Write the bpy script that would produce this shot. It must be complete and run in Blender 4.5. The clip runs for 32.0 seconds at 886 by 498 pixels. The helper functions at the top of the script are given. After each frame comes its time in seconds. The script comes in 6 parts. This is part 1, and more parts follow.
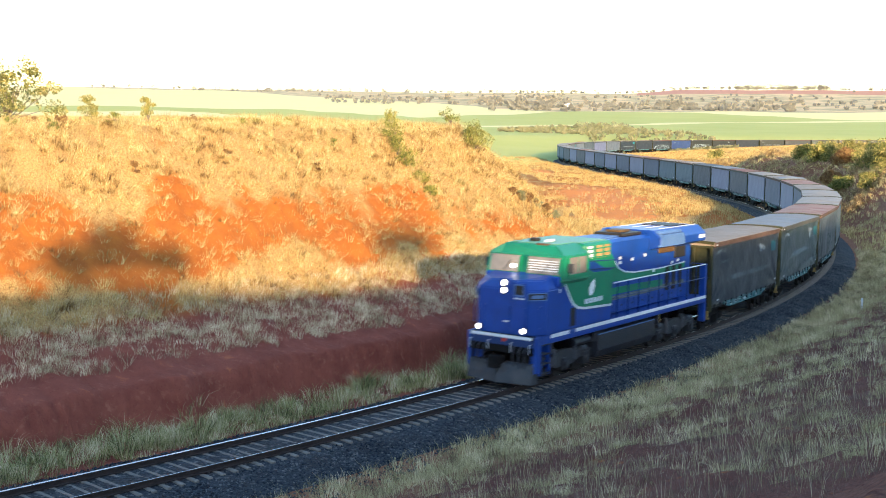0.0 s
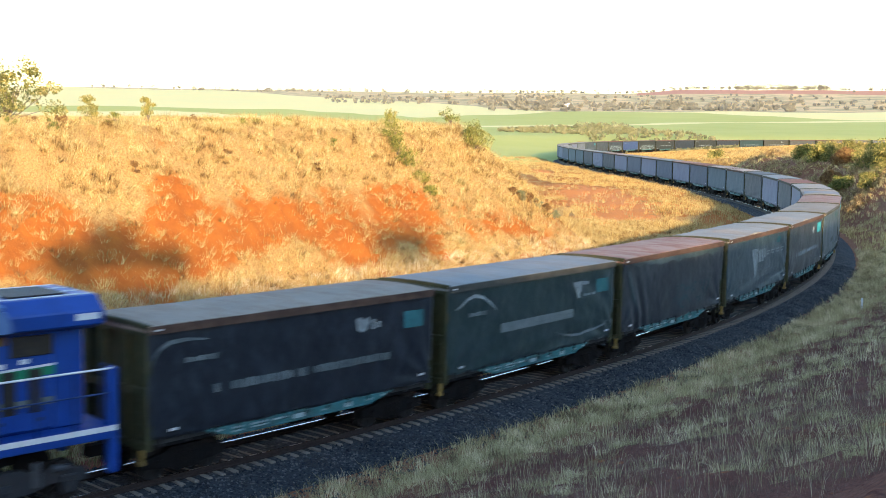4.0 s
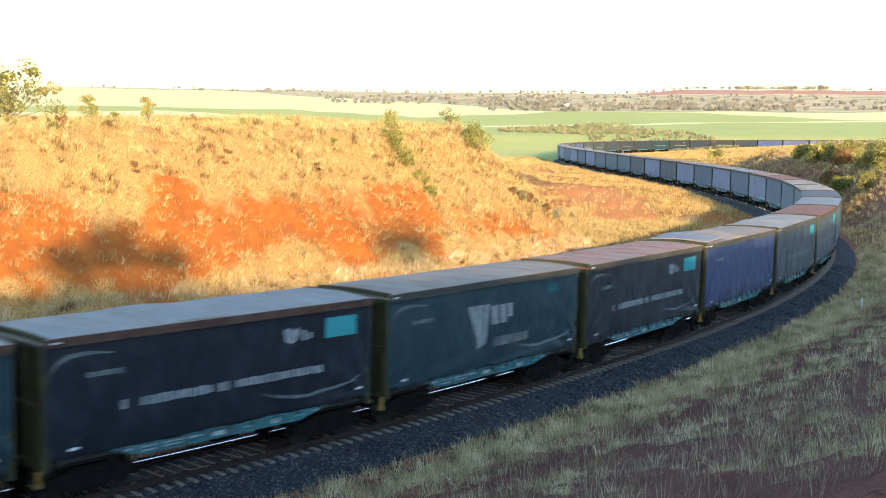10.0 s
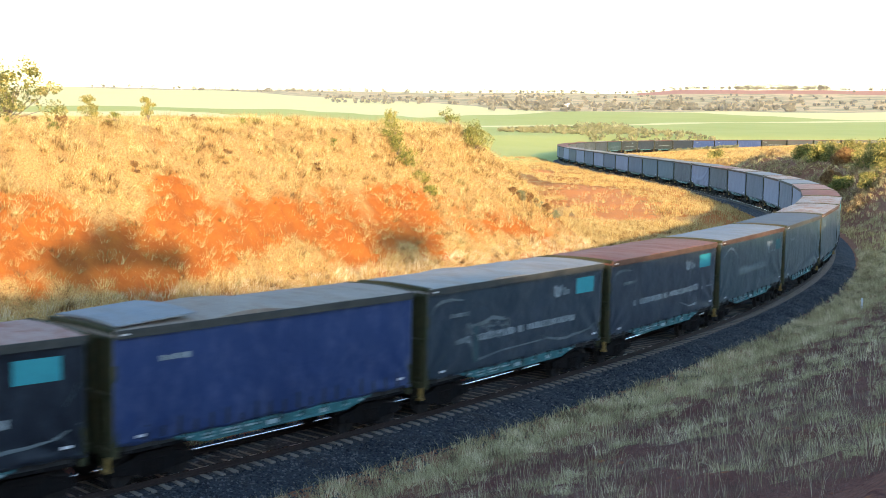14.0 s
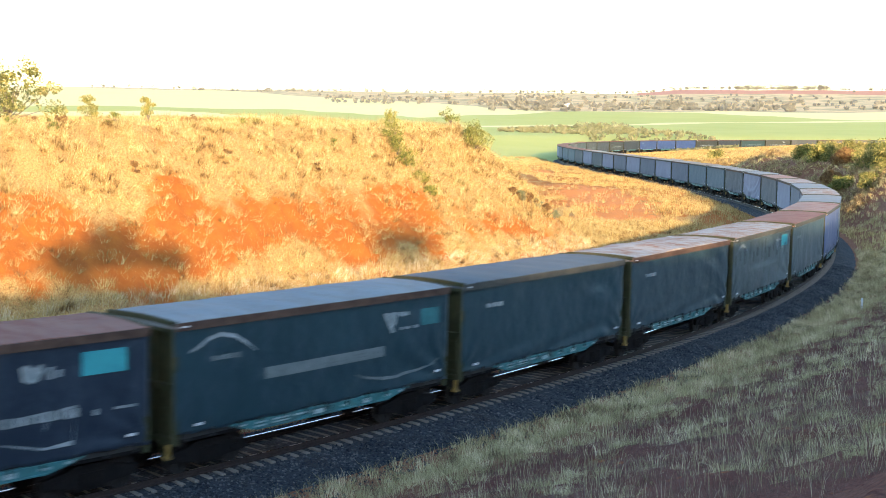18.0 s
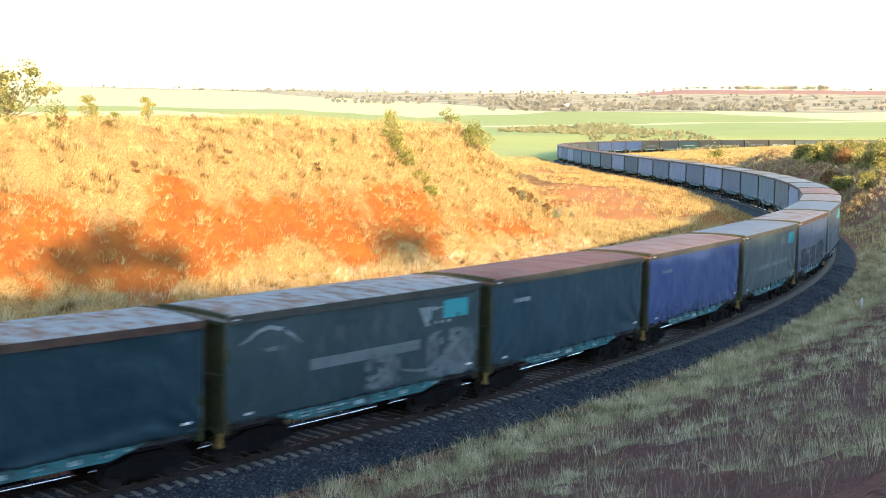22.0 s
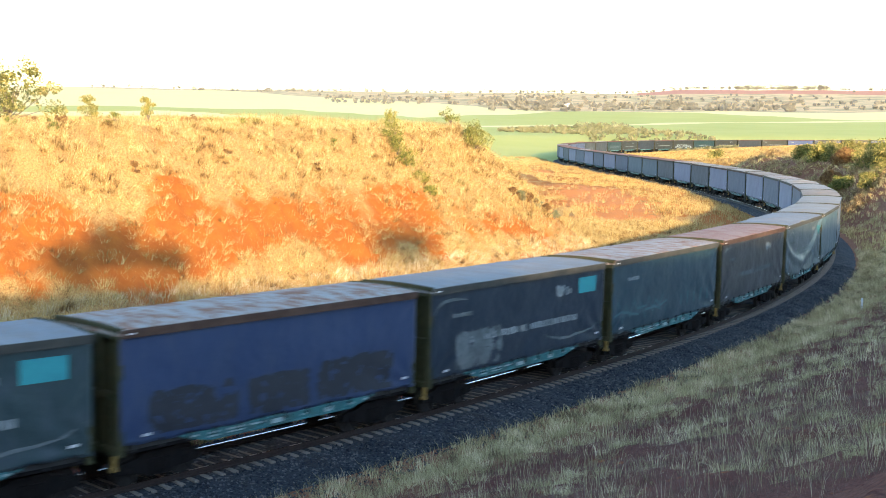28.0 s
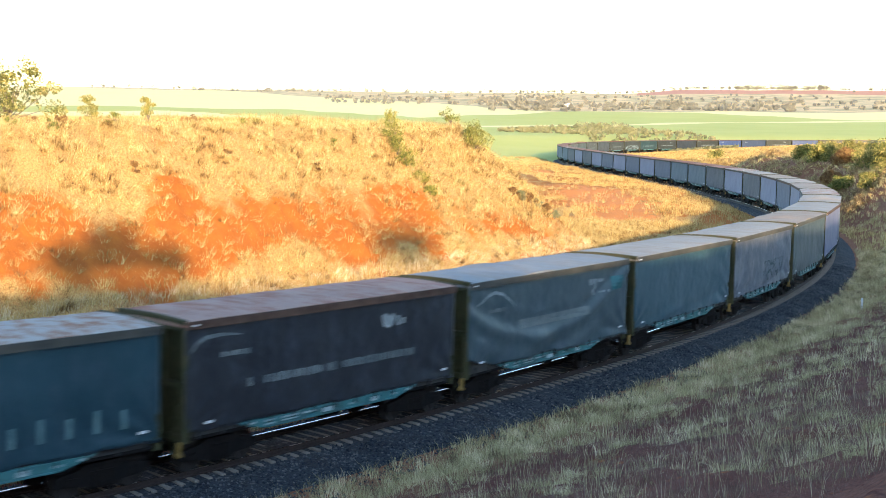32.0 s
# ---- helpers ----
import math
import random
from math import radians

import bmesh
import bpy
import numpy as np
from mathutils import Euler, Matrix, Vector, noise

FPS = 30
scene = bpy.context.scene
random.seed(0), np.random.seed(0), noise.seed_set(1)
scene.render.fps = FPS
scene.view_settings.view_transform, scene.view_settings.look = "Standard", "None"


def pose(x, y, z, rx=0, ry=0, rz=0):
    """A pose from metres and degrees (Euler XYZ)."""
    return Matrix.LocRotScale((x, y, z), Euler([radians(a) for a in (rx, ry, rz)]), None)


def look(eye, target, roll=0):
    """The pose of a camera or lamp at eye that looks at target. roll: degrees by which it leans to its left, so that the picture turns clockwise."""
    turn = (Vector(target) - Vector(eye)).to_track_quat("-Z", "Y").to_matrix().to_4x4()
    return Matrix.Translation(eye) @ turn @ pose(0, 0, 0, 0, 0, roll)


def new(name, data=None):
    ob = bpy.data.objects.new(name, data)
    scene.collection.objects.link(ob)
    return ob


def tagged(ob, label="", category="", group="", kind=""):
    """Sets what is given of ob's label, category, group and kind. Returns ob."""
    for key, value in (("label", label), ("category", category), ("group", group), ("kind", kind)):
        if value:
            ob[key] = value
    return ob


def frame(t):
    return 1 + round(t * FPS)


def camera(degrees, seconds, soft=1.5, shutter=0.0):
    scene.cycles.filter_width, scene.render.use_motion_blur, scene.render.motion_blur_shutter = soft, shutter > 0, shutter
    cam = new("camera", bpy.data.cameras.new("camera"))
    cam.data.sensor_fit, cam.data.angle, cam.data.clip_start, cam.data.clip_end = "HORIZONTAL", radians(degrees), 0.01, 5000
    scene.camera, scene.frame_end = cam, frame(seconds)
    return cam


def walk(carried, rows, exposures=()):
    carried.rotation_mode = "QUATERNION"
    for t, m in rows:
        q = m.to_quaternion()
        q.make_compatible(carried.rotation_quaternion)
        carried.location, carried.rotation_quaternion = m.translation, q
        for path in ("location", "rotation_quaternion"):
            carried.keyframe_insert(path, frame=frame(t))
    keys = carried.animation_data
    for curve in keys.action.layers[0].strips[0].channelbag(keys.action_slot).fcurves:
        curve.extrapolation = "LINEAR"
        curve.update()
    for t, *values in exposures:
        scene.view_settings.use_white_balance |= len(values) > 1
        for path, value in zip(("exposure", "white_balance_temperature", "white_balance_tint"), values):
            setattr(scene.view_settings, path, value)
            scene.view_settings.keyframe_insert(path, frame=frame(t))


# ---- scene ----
cam = camera(40.28, 32.0, soft=0.8, shutter=0.9)
EYE = (0.0, 0.0, 9.95)
VIEW = look(EYE, (0.0, math.cos(0.10856), 9.95 - math.sin(0.10856)), 0.6225)
walk(cam, [(0.0, VIEW), (32.0, VIEW)], exposures=[(0.0, 2.24), (3.0, 2.14), (9.0, 2.22), (14.0, 2.22), (18.0, 2.36), (23.0, 2.38), (32.0, 2.34)])

# ---- light: low sun behind the camera, to its right ----
SUN_UP, SUN_SIDE = 9.5, 15.0
world = bpy.data.worlds.new("world")
scene.world = world
world.use_nodes = True
sky = world.node_tree.nodes.new("ShaderNodeTexSky")
sky.sky_type, sky.sun_disc = "NISHITA", False
sky.sun_elevation, sky.sun_rotation = radians(SUN_UP), radians(180 - SUN_SIDE)
sky.air_density, sky.dust_density = 1.0, 0.5
sky.ozone_density = 2.1
back = world.node_tree.nodes["Background"]
back.inputs["Strength"].default_value = 0.15
world.node_tree.links.new(sky.outputs["Color"], back.inputs["Color"])
sun = new("sun", bpy.data.lights.new("sun", "SUN"))
sun.data.energy, sun.data.angle, sun.data.color = 2.4, radians(1.0), (1.0, 0.72, 0.41)
a, e = radians(SUN_SIDE), radians(SUN_UP)
sun.matrix_world = look((math.sin(a) * math.cos(e) * 90, -math.cos(a) * math.cos(e) * 90, math.sin(e) * 90), (0, 0, 0))

# ---- the line of the track: curvature every 20 m, s grows from the camera's end ----
BENDS = [0.0, 0.0, 0.0027, 0.005395, 0.005251, 0.005475, 0.005866, 0.005645, 0.004846, 0.004186, 0.003488, 0.002439, 0.001556, 0.000935, 0.000171,
         -0.000304, -0.00044, -0.000731, -0.001825, -0.00397, -0.006004, -0.006805, -0.006594, -0.006282, -0.006521, -0.007008, -0.007401,
         -0.007833, -0.008309, -0.007, -0.003, 0.0, 0.0]
BEND_S = [-400, -120, -60] + [-30 + 20 * i for i in range(26)] + [490, 520, 550, 900]
TS = np.arange(-400, 901, 1.0)
k = np.interp(TS, BEND_S, BENDS)
TH = np.concatenate([[0], np.cumsum((k[1:] + k[:-1]) / 2)])
TH += 0.957217 - TH[400]
mid_th = (TH[1:] + TH[:-1]) / 2
TX = np.concatenate([[0], np.cumsum(np.cos(mid_th))])
TY = np.concatenate([[0], np.cumsum(np.sin(mid_th))])
TX += 7.085 - TX[400]
TY += 51.074 - TY[400]
grade = np.where(TS < -30, -0.0111, np.where(TS > 470, 0.003, -0.010297 + 2 * 1.4225e-5 * TS))
TZ = np.concatenate([[0], np.cumsum((grade[1:] + grade[:-1]) / 2)])
TZ -= TZ[400]


def track(s, side=0.0, up=0.0):
    """A place s metres along the line, side metres to the right of it."""
    th = np.interp(s, TS, TH)
    return np.stack([np.interp(s, TS, TX) + side * np.sin(th), np.interp(s, TS, TY) - side * np.cos(th),
                     np.interp(s, TS, TZ) + up], -1)


def nearest(x, y):
    """Track length, and distance to its right (negative: to the left), of the nearest point of the line."""
    x, y = np.atleast_1d(x).astype(float), np.atleast_1d(y).astype(float)
    s, q = np.empty_like(x), np.empty_like(x)
    tx, ty = TX[::3], TY[::3]
    for i in range(0, len(x), 20000):
        px, py = x[i:i + 20000], y[i:i + 20000]
        j = np.argmin((px[:, None] - tx) ** 2 + (py[:, None] - ty) ** 2, 1) * 3
        c, n = np.cos(TH[j]), np.sin(TH[j])
        along = np.clip((px - TX[j]) * c + (py - TY[j]) * n, -2, 2)
        s[i:i + 20000] = TS[j] + along
        th = np.interp(TS[j] + along, TS, TH)
        ox, oy = np.interp(TS[j] + along, TS, TX), np.interp(TS[j] + along, TS, TY)
        q[i:i + 20000] = (px - ox) * np.sin(th) - (py - oy) * np.cos(th)
    return s, q


def step(a, b, v):
    u = np.clip((v - a) / (b - a), 0, 1)
    return u * u * (3 - 2 * u)


def wobble(x, y, size, seed=0.0):
    """Smooth uneven waves, about -1 to 1."""
    u, v = x / size + seed * 3.7, y / size - seed * 1.9
    return (np.sin(u * 1.7 + 1.3 * np.sin(v * 1.1)) + np.sin(v * 2.1 + 1.7 * np.sin(u * 0.9 + 2)) + 0.6 * np.sin(u * 3.9 + v * 3.1)
            + 0.5 * np.sin(u * 6.7 - v * 5.3 + 1)) / 2.6


RISE_D = [0, 300, 430, 460, 600, 900, 1300, 1800, 2500, 3300, 3800, 4800]
RISE_E = [-30, -40, -36, -31, -22, -5, 10, 26, 38, 44, 36, 25]


def ground_z(x, y):
    """Height of the land."""
    x, y = np.atleast_1d(x).astype(float), np.atleast_1d(y).astype(float)
    s, q = nearest(x, y)
    z0 = np.interp(s, TS, TZ)
    r = np.hypot(x, y)
    rough = 0.05 * wobble(x, y, 0.55, 9) + 0.08 * wobble(x, y, 1.1) + 0.14 * wobble(x, y, 3.7, 1)
    # fields that rise to the skyline
    far = 9.95 + np.interp(r, RISE_D, RISE_E) * r / 2137.6 + wobble(x, y, 160, 2) * np.clip((r - 500) / 700, 0, 1) * 2.0
    bearing = 784 + 2137.6 * x / np.maximum(y, 1.0)
    far = far + 8.0 * np.clip((r - 2900) / 400, 0, 1) * (1 - step(3700, 4300, r)) * step(1080, 1220, bearing) * r / 2137.6
    inside = q < 0
    d = np.abs(q)
    # the hill in the bend
    top = 9.3 - np.clip(y + 0.45 * x - 79, 0, 400) * 0.30 - np.clip(x - 0.7, 0, 50) * 0.85 + 0.3 * wobble(x, y, 8, 3)
    top = np.maximum(top, 0.5 + 0.35 * wobble(x, y, 14, 5) - np.clip((y - 110) / 190, 0, 1) * 1.9)
    lip = d + (0.3 * wobble(x, y, 2.9, 4) + 0.10 * wobble(x, y, 0.9, 6) + 0.05 * wobble(x, y, 0.4, 2)) * (1 - 0.5 * step(8.5, 11, d))
    cut = np.interp(lip, [0, 2.9, 5.4, 5.95, 7.9, 10.8, 19, 60], [-0.6, -0.6, -0.8, 0.8, 1.3, 2.3, 10.1, 44])
    soft = np.interp(d, [0, 3.4, 6, 12, 22, 60], [-0.6, -0.6, 0.2, 3.2, 9, 30])
    w = step(24, 58, s)
    bank_in = z0 + cut * (1 - w) + soft * w
    m = np.maximum(0.8 - np.abs(bank_in - top), 0) / 0.8
    hill = np.minimum(bank_in, top) - m * m * 0.2
    # the bank on the camera's side, and the ridge behind it
    own = 7.8 + np.clip(d - 27.5, 0, 11.5) * 0.40 + 0.25 * wobble(x, y, 9, 7) * np.clip(np.hypot(x, y) / 9 - 0.3, 0, 1)
    own = own + np.clip((-36 - s) * 0.08, -0.4, 1.1) * step(30, 38, d)
    low = 2.0 + 1.5 * wobble(x, y, 30, 8)
    w4 = step(66, 100, s) * (1 - step(152, 186, s))
    low = low * (1 - w4) + (4.3 + 0.5 * wobble(x, y, 9, 8)) * w4
    own = own + (low - own) * step(35, 90, s)
    own = own + (-1.6 - own) * step(235, 310, y)
    slope = np.interp(d, [0, 2.9, 4.3, 12, 18, 22, 25.5, 60], [-0.6, -0.6, -0.75, 1.5, 3.5, 5.0, 7.7, 24])
    gentle = np.interp(d, [0, 2.9, 4.3, 9, 24, 60], [-0.6, -0.6, -0.7, 0.5, 4, 12])
    steep = np.interp(d + 0.6 * wobble(x, y, 4, 3), [0, 2.9, 4.8, 6.2, 11.8, 60], [-0.6, -0.6, -0.6, 0.3, 5.4, 10])
    w2 = step(16, 52, s)
    gentle = gentle * (1 - w4) + steep * w4
    bank_out = z0 + slope * (1 - w2) + gentle * w2
    near_out = np.minimum(bank_out, own)
    near_z = np.where(inside, hill, near_out) + rough * np.clip((d - 2.8) / 1.5, 0, 1)
    w3 = step(330, 470, r)
    plain = np.minimum(far, z0 - 0.6 + np.clip(d - 3.5, 0, 400) * 0.1)
    return near_z * (1 - w3) + np.where(r < 900, plain, far) * w3


def ground_at(x, y):
    return float(ground_z(x, y)[0])


# ---- helpers for meshes and materials ----
def nodes_of(name):
    m = bpy.data.materials.new(name)
    m.use_nodes = True
    t = m.node_tree
    return m, t, t.nodes["Principled BSDF"]


def link(t, a, b):
    t.links.new(a, b)


def node(t, kind, **values):
    n = t.nodes.new(kind)
    for key, v in values.items():
        n.inputs[key].default_value = v
    return n


def math_node(t, op, a, b=0.0, c=None):
    n = t.nodes.new("ShaderNodeMath")
    n.operation = op
    for i, v in enumerate((a, b, c)):
        if v is None:
            continue
        if isinstance(v, (int, float)):
            n.inputs[i].default_value = v
        else:
            link(t, v, n.inputs[i])
    return n.outputs[0]


def mix(t, fac, a, b):
    n = t.nodes.new("ShaderNodeMix")
    n.data_type = "RGBA"
    for sock, v in ((n.inputs["Factor"], fac), (n.inputs["A"], a), (n.inputs["B"], b)):
        if isinstance(v, (int, float)):
            sock.default_value = v
        elif isinstance(v, tuple):
            sock.default_value = (*v, 1)
        else:
            link(t, v, sock)
    return n.outputs["Result"]


def noise_node(t, scale, detail=4.0, rough=0.6, where=None):
    n = node(t, "ShaderNodeTexNoise", Scale=scale, Detail=detail, Roughness=rough)
    if where is None:
        where = t.nodes.new("ShaderNodeTexCoord").outputs["Object"]
    link(t, where, n.inputs["Vector"])
    return n.outputs["Fac"]


def ramp(t, fac, a, b):
    """0 to 1 as fac goes from a to b."""
    n = t.nodes.new("ShaderNodeMapRange")
    link(t, fac, n.inputs["Value"])
    n.inputs["From Min"].default_value, n.inputs["From Max"].default_value = a, b
    return n.outputs["Result"]


def bump(t, bsdf, height, strength=0.4, distance=0.02):
    n = node(t, "ShaderNodeBump", Strength=strength, Distance=distance)
    link(t, height, n.inputs["Height"])
    link(t, n.outputs["Normal"], bsdf.inputs["Normal"])


def surface(name, c1, c2, scale=3.0, rough=0.6, metal=0.0, fine=40.0, relief=0.3, dirt=None, dirt_amount=0.5, shine=0.5):
    """Two-tone surface with a coarse and a fine grain, and dirt in patches."""
    m, t, b = nodes_of(name)
    coarse = noise_node(t, scale, 5)
    grain = noise_node(t, fine, 3)
    col = mix(t, ramp(t, coarse, 0.35, 0.65), c1, c2)
    if dirt:
        col = mix(t, math_node(t, "MULTIPLY", ramp(t, noise_node(t, scale * 0.6, 8, 0.75), 0.42, 0.72), dirt_amount), col, dirt)
    link(t, col, b.inputs["Base Color"])
    b.inputs["Metallic"].default_value = metal
    b.inputs["Specular IOR Level"].default_value = shine
    link(t, math_node(t, "MULTIPLY_ADD", coarse, 0.3, rough - 0.15), b.inputs["Roughness"])
    bump(t, b, grain, relief)
    return m


def mesh_of(name, verts, faces, material=None, smooth=False):
    me = bpy.data.meshes.new(name)
    me.from_pydata([tuple(v) for v in verts], [], faces)
    if material:
        me.materials.append(material)
    if smooth:
        me.polygons.foreach_set("use_smooth", [True] * len(me.polygons))
    me.update()
    return me


def big_mesh(name, verts, tris, material):
    """A large triangle mesh straight from arrays."""
    me = bpy.data.meshes.new(name)
    me.vertices.add(len(verts))
    me.vertices.foreach_set("co", np.asarray(verts, np.float32).ravel())
    n = len(tris)
    me.loops.add(n * 3)
    me.loops.foreach_set("vertex_index", np.asarray(tris, np.int32).ravel())
    me.polygons.add(n)
    me.polygons.foreach_set("loop_start", np.arange(0, n * 3, 3, dtype=np.int32))
    me.materials.append(material)
    me.update(calc_edges=True)
    return me


def part(name, bm, material, parent, label="", smooth=False):
    """One mesh object under a thing or a part. bm: a bmesh, or a mesh that is shared."""
    if isinstance(bm, bmesh.types.BMesh):
        me = bpy.data.meshes.new(name)
        bm.to_mesh(me)
        bm.free()
        me.materials.append(material)
        if smooth:
            me.polygons.foreach_set("use_smooth", [True] * len(me.polygons))
    else:
        me = bm
    ob = new(name, me)
    ob.parent = parent
    return tagged(ob, label)


def box(bm, x0, x1, y0, y1, z0, z1, bevel=0.0):
    r = bmesh.ops.create_cube(bm, size=1.0)["verts"]
    for v in r:
        v.co = Vector(((x0 + x1) / 2 + v.co.x * (x1 - x0), (y0 + y1) / 2 + v.co.y * (y1 - y0), (z0 + z1) / 2 + v.co.z * (z1 - z0)))
    if bevel:
        bmesh.ops.bevel(bm, geom=list({e for v in r for e in v.link_edges}), offset=bevel, segments=1, affect="EDGES")
    return bm


def boxes(*rows, bevel=0.0):
    bm = bmesh.new()
    for r in rows:
        box(bm, *r, bevel=bevel)
    return bm


def rod(bm, a, b, r, n=8, r2=None):
    """A round bar from a to b."""
    a, b = Vector(a), Vector(b)
    d = b - a
    m = Matrix.Translation((a + b) / 2) @ d.to_track_quat("Z", "Y").to_matrix().to_4x4()
    bmesh.ops.create_cone(bm, cap_ends=True, segments=n, radius1=r, radius2=r if r2 is None else r2, depth=d.length, matrix=m)
    return bm


def prism(bm, outline, y0, y1):
    """An outline in x and z, drawn out from y0 to y1."""
    n = len(outline)
    a = [bm.verts.new((x, y0, z)) for x, z in outline]
    b = [bm.verts.new((x, y1, z)) for x, z in outline]
    bm.faces.new(a)
    bm.faces.new(b[::-1])
    for i in range(n):
        bm.faces.new((a[i], b[i], b[(i + 1) % n], a[(i + 1) % n])[::-1])
    bmesh.ops.recalc_face_normals(bm, faces=bm.faces)
    return bm


def drawn(bm, outline, x0, x1):
    """An outline in y and z, drawn out from x0 to x1."""
    n = len(outline)
    a = [bm.verts.new((x0, y, z)) for y, z in outline]
    b = [bm.verts.new((x1, y, z)) for y, z in outline]
    bm.faces.new(a)
    bm.faces.new(b[::-1])
    for i in range(n):
        bm.faces.new((a[i], b[i], b[(i + 1) % n], a[(i + 1) % n])[::-1])
    bmesh.ops.recalc_face_normals(bm, faces=bm.faces)
    return bm
# ---- materials ----
def skyline_r(px, py):
    """Distance at which the rising land shows that far under or over the eye's level."""
    e = 208.0 + (px - 784) * 0.0109 - py
    return float(np.interp(e, RISE_E[2:10], RISE_D[2:10]))


def edge_curve(t, u, pts):
    """A field's border: a distance for each bearing."""
    n = t.nodes.new("ShaderNodeFloatCurve")
    c = n.mapping.curves[0]
    rows = [(px / 1568, skyline_r(px, py) / 4000) for px, py in pts]
    c.points[0].location, c.points[1].location = rows[0], rows[-1]
    for r in rows[1:-1]:
        c.points.new(*r)
    for p in c.points:
        p.handle_type = "VECTOR"
    n.mapping.update()
    link(t, u, n.inputs["Value"])
    return math_node(t, "MULTIPLY", n.outputs[0], 4000.0)


def attribute(t, name):
    n = t.nodes.new("ShaderNodeAttribute")
    n.attribute_name = name
    return n.outputs["Fac"]


def bare_earth(s, q, x, y):
    """The open red patches in the golden grass inside the bend."""
    a = np.exp(-((s - 102 + 0.8 * (q + 20)) / 30) ** 2 - ((q + 20.5) / 6.0) ** 2)
    b = np.exp(-((s - 203) / 12) ** 2 - ((q + 17) / 2.5) ** 2)
    c = np.exp(-((s - 62) / 9) ** 2 - ((q + 18) / 3.0) ** 2)
    return np.clip(1.25 * a + 0.6 * b + 0.7 * c + 0.22 * wobble(x, y, 5, 3) * (a > 0.05), 0, 1)


def cover(x, y, q):
    """Grass cover of the sunlit cut: dense above and at its foot, tufts on bare earth between."""
    d = -q + 0.9 * wobble(x, y, 4.5, 2) + 0.5 * wobble(x, y, 1.4, 7)
    right = step(-6, 4, x)
    bare = step(11.2, 12.2, d) * (1 - step(14.0 - 1.6 * right, 16.2 - 1.6 * right, d)) * (1 - 0.45 * right)
    return 1 - 0.84 * bare


def ground_material():
    m, t, b = nodes_of("earth_and_fields")
    pos = t.nodes.new("ShaderNodeNewGeometry").outputs["Position"]
    sep = t.nodes.new("ShaderNodeSeparateXYZ")
    link(t, pos, sep.inputs[0])
    x, y = sep.outputs["X"], sep.outputs["Y"]
    r = math_node(t, "SQRT", math_node(t, "ADD", math_node(t, "MULTIPLY", x, x), math_node(t, "MULTIPLY", y, y)))
    u = math_node(t, "MULTIPLY_ADD", math_node(t, "DIVIDE", x, math_node(t, "MAXIMUM", y, 1.0)), 2137.6 / 1568, 0.5)
    u = math_node(t, "MINIMUM", math_node(t, "MAXIMUM", u, 0.0), 1.0)
    big, mid, fine = noise_node(t, 0.12, 4, 0.6, pos), noise_node(t, 1.1, 5, 0.65, pos), noise_node(t, 14, 5, 0.7, pos)
    soil = mix(t, ramp(t, mid, 0.3, 0.7), (0.40, 0.132, 0.025), (0.28, 0.082, 0.019))
    soil = mix(t, ramp(t, fine, 0.55, 0.8), soil, (0.47, 0.165, 0.045))
    soil = mix(t, ramp(t, fine, 0.36, 0.22), soil, (0.20, 0.06, 0.02))
    straw = mix(t, ramp(t, fine, 0.3, 0.7), (0.55, 0.38, 0.13), (0.36, 0.24, 0.08))
    dry = mix(t, ramp(t, math_node(t, "ADD", mid, math_node(t, "MULTIPLY", big, 0.6)), 0.74, 0.95), soil, straw)
    litter = mix(t, ramp(t, fine, 0.35, 0.68), (0.075, 0.025, 0.019), (0.18, 0.07, 0.052))
    litter = mix(t, ramp(t, mid, 0.62, 0.78), litter, soil)
    over = math_node(t, "SUBTRACT", math_node(t, "MULTIPLY", math_node(t, "SUBTRACT", x, 1.1), 0.8), math_node(t, "MULTIPLY", math_node(t, "SUBTRACT", y, 43.1), 0.6))
    soil = mix(t, ramp(t, math_node(t, "MULTIPLY_ADD", mid, 2.0, over), 2.0, 4.5), soil, litter)
    zone = lambda name: attribute(t, name)
    thatch = mix(t, ramp(t, fine, 0.35, 0.65), (0.24, 0.125, 0.045), (0.54, 0.36, 0.14))
    soil = mix(t, ramp(t, math_node(t, "ADD", zone("thatch"), math_node(t, "MULTIPLY_ADD", mid, 0.9, -0.45)), 0.35, 0.65), soil, thatch)
    # darker maroon soil of ditch and bench: shade put into the earth's colour
    shade_soil = mix(t, ramp(t, mid, 0.3, 0.7), (0.19, 0.050, 0.034), (0.27, 0.082, 0.055))
    shade_soil = mix(t, ramp(t, fine, 0.42, 0.2), shade_soil, (0.085, 0.022, 0.017))
    shade_soil = mix(t, ramp(t, noise_node(t, 3.2, 5, 0.7, pos), 0.56, 0.72), shade_soil, (0.30, 0.115, 0.075))
    soil = mix(t, zone("ditch"), soil, shade_soil)
    col = mix(t, ramp(t, r, 110.0, 220.0), soil, dry)
    col = mix(t, ramp(t, r, 210.0, 330.0), col, straw)
    earth = mix(t, ramp(t, fine, 0.3, 0.7), (0.74, 0.27, 0.075), (0.62, 0.21, 0.06))
    col = mix(t, ramp(t, math_node(t, "ADD", zone("bare"), math_node(t, "MULTIPLY_ADD", mid, 1.2, -0.6)), 0.15, 0.6), col, earth)
    col = mix(t, zone("outer"), col, mix(t, ramp(t, fine, 0.35, 0.68), (0.17, 0.068, 0.042), (0.30, 0.15, 0.085)))
    wav = math_node(t, "MULTIPLY", math_node(t, "SUBTRACT", noise_node(t, 0.012, 5, 0.6, pos), 0.5), 60.0)
    rr = math_node(t, "ADD", r, wav)
    rows = noise_node(t, 0.02, 6, 0.65, pos)
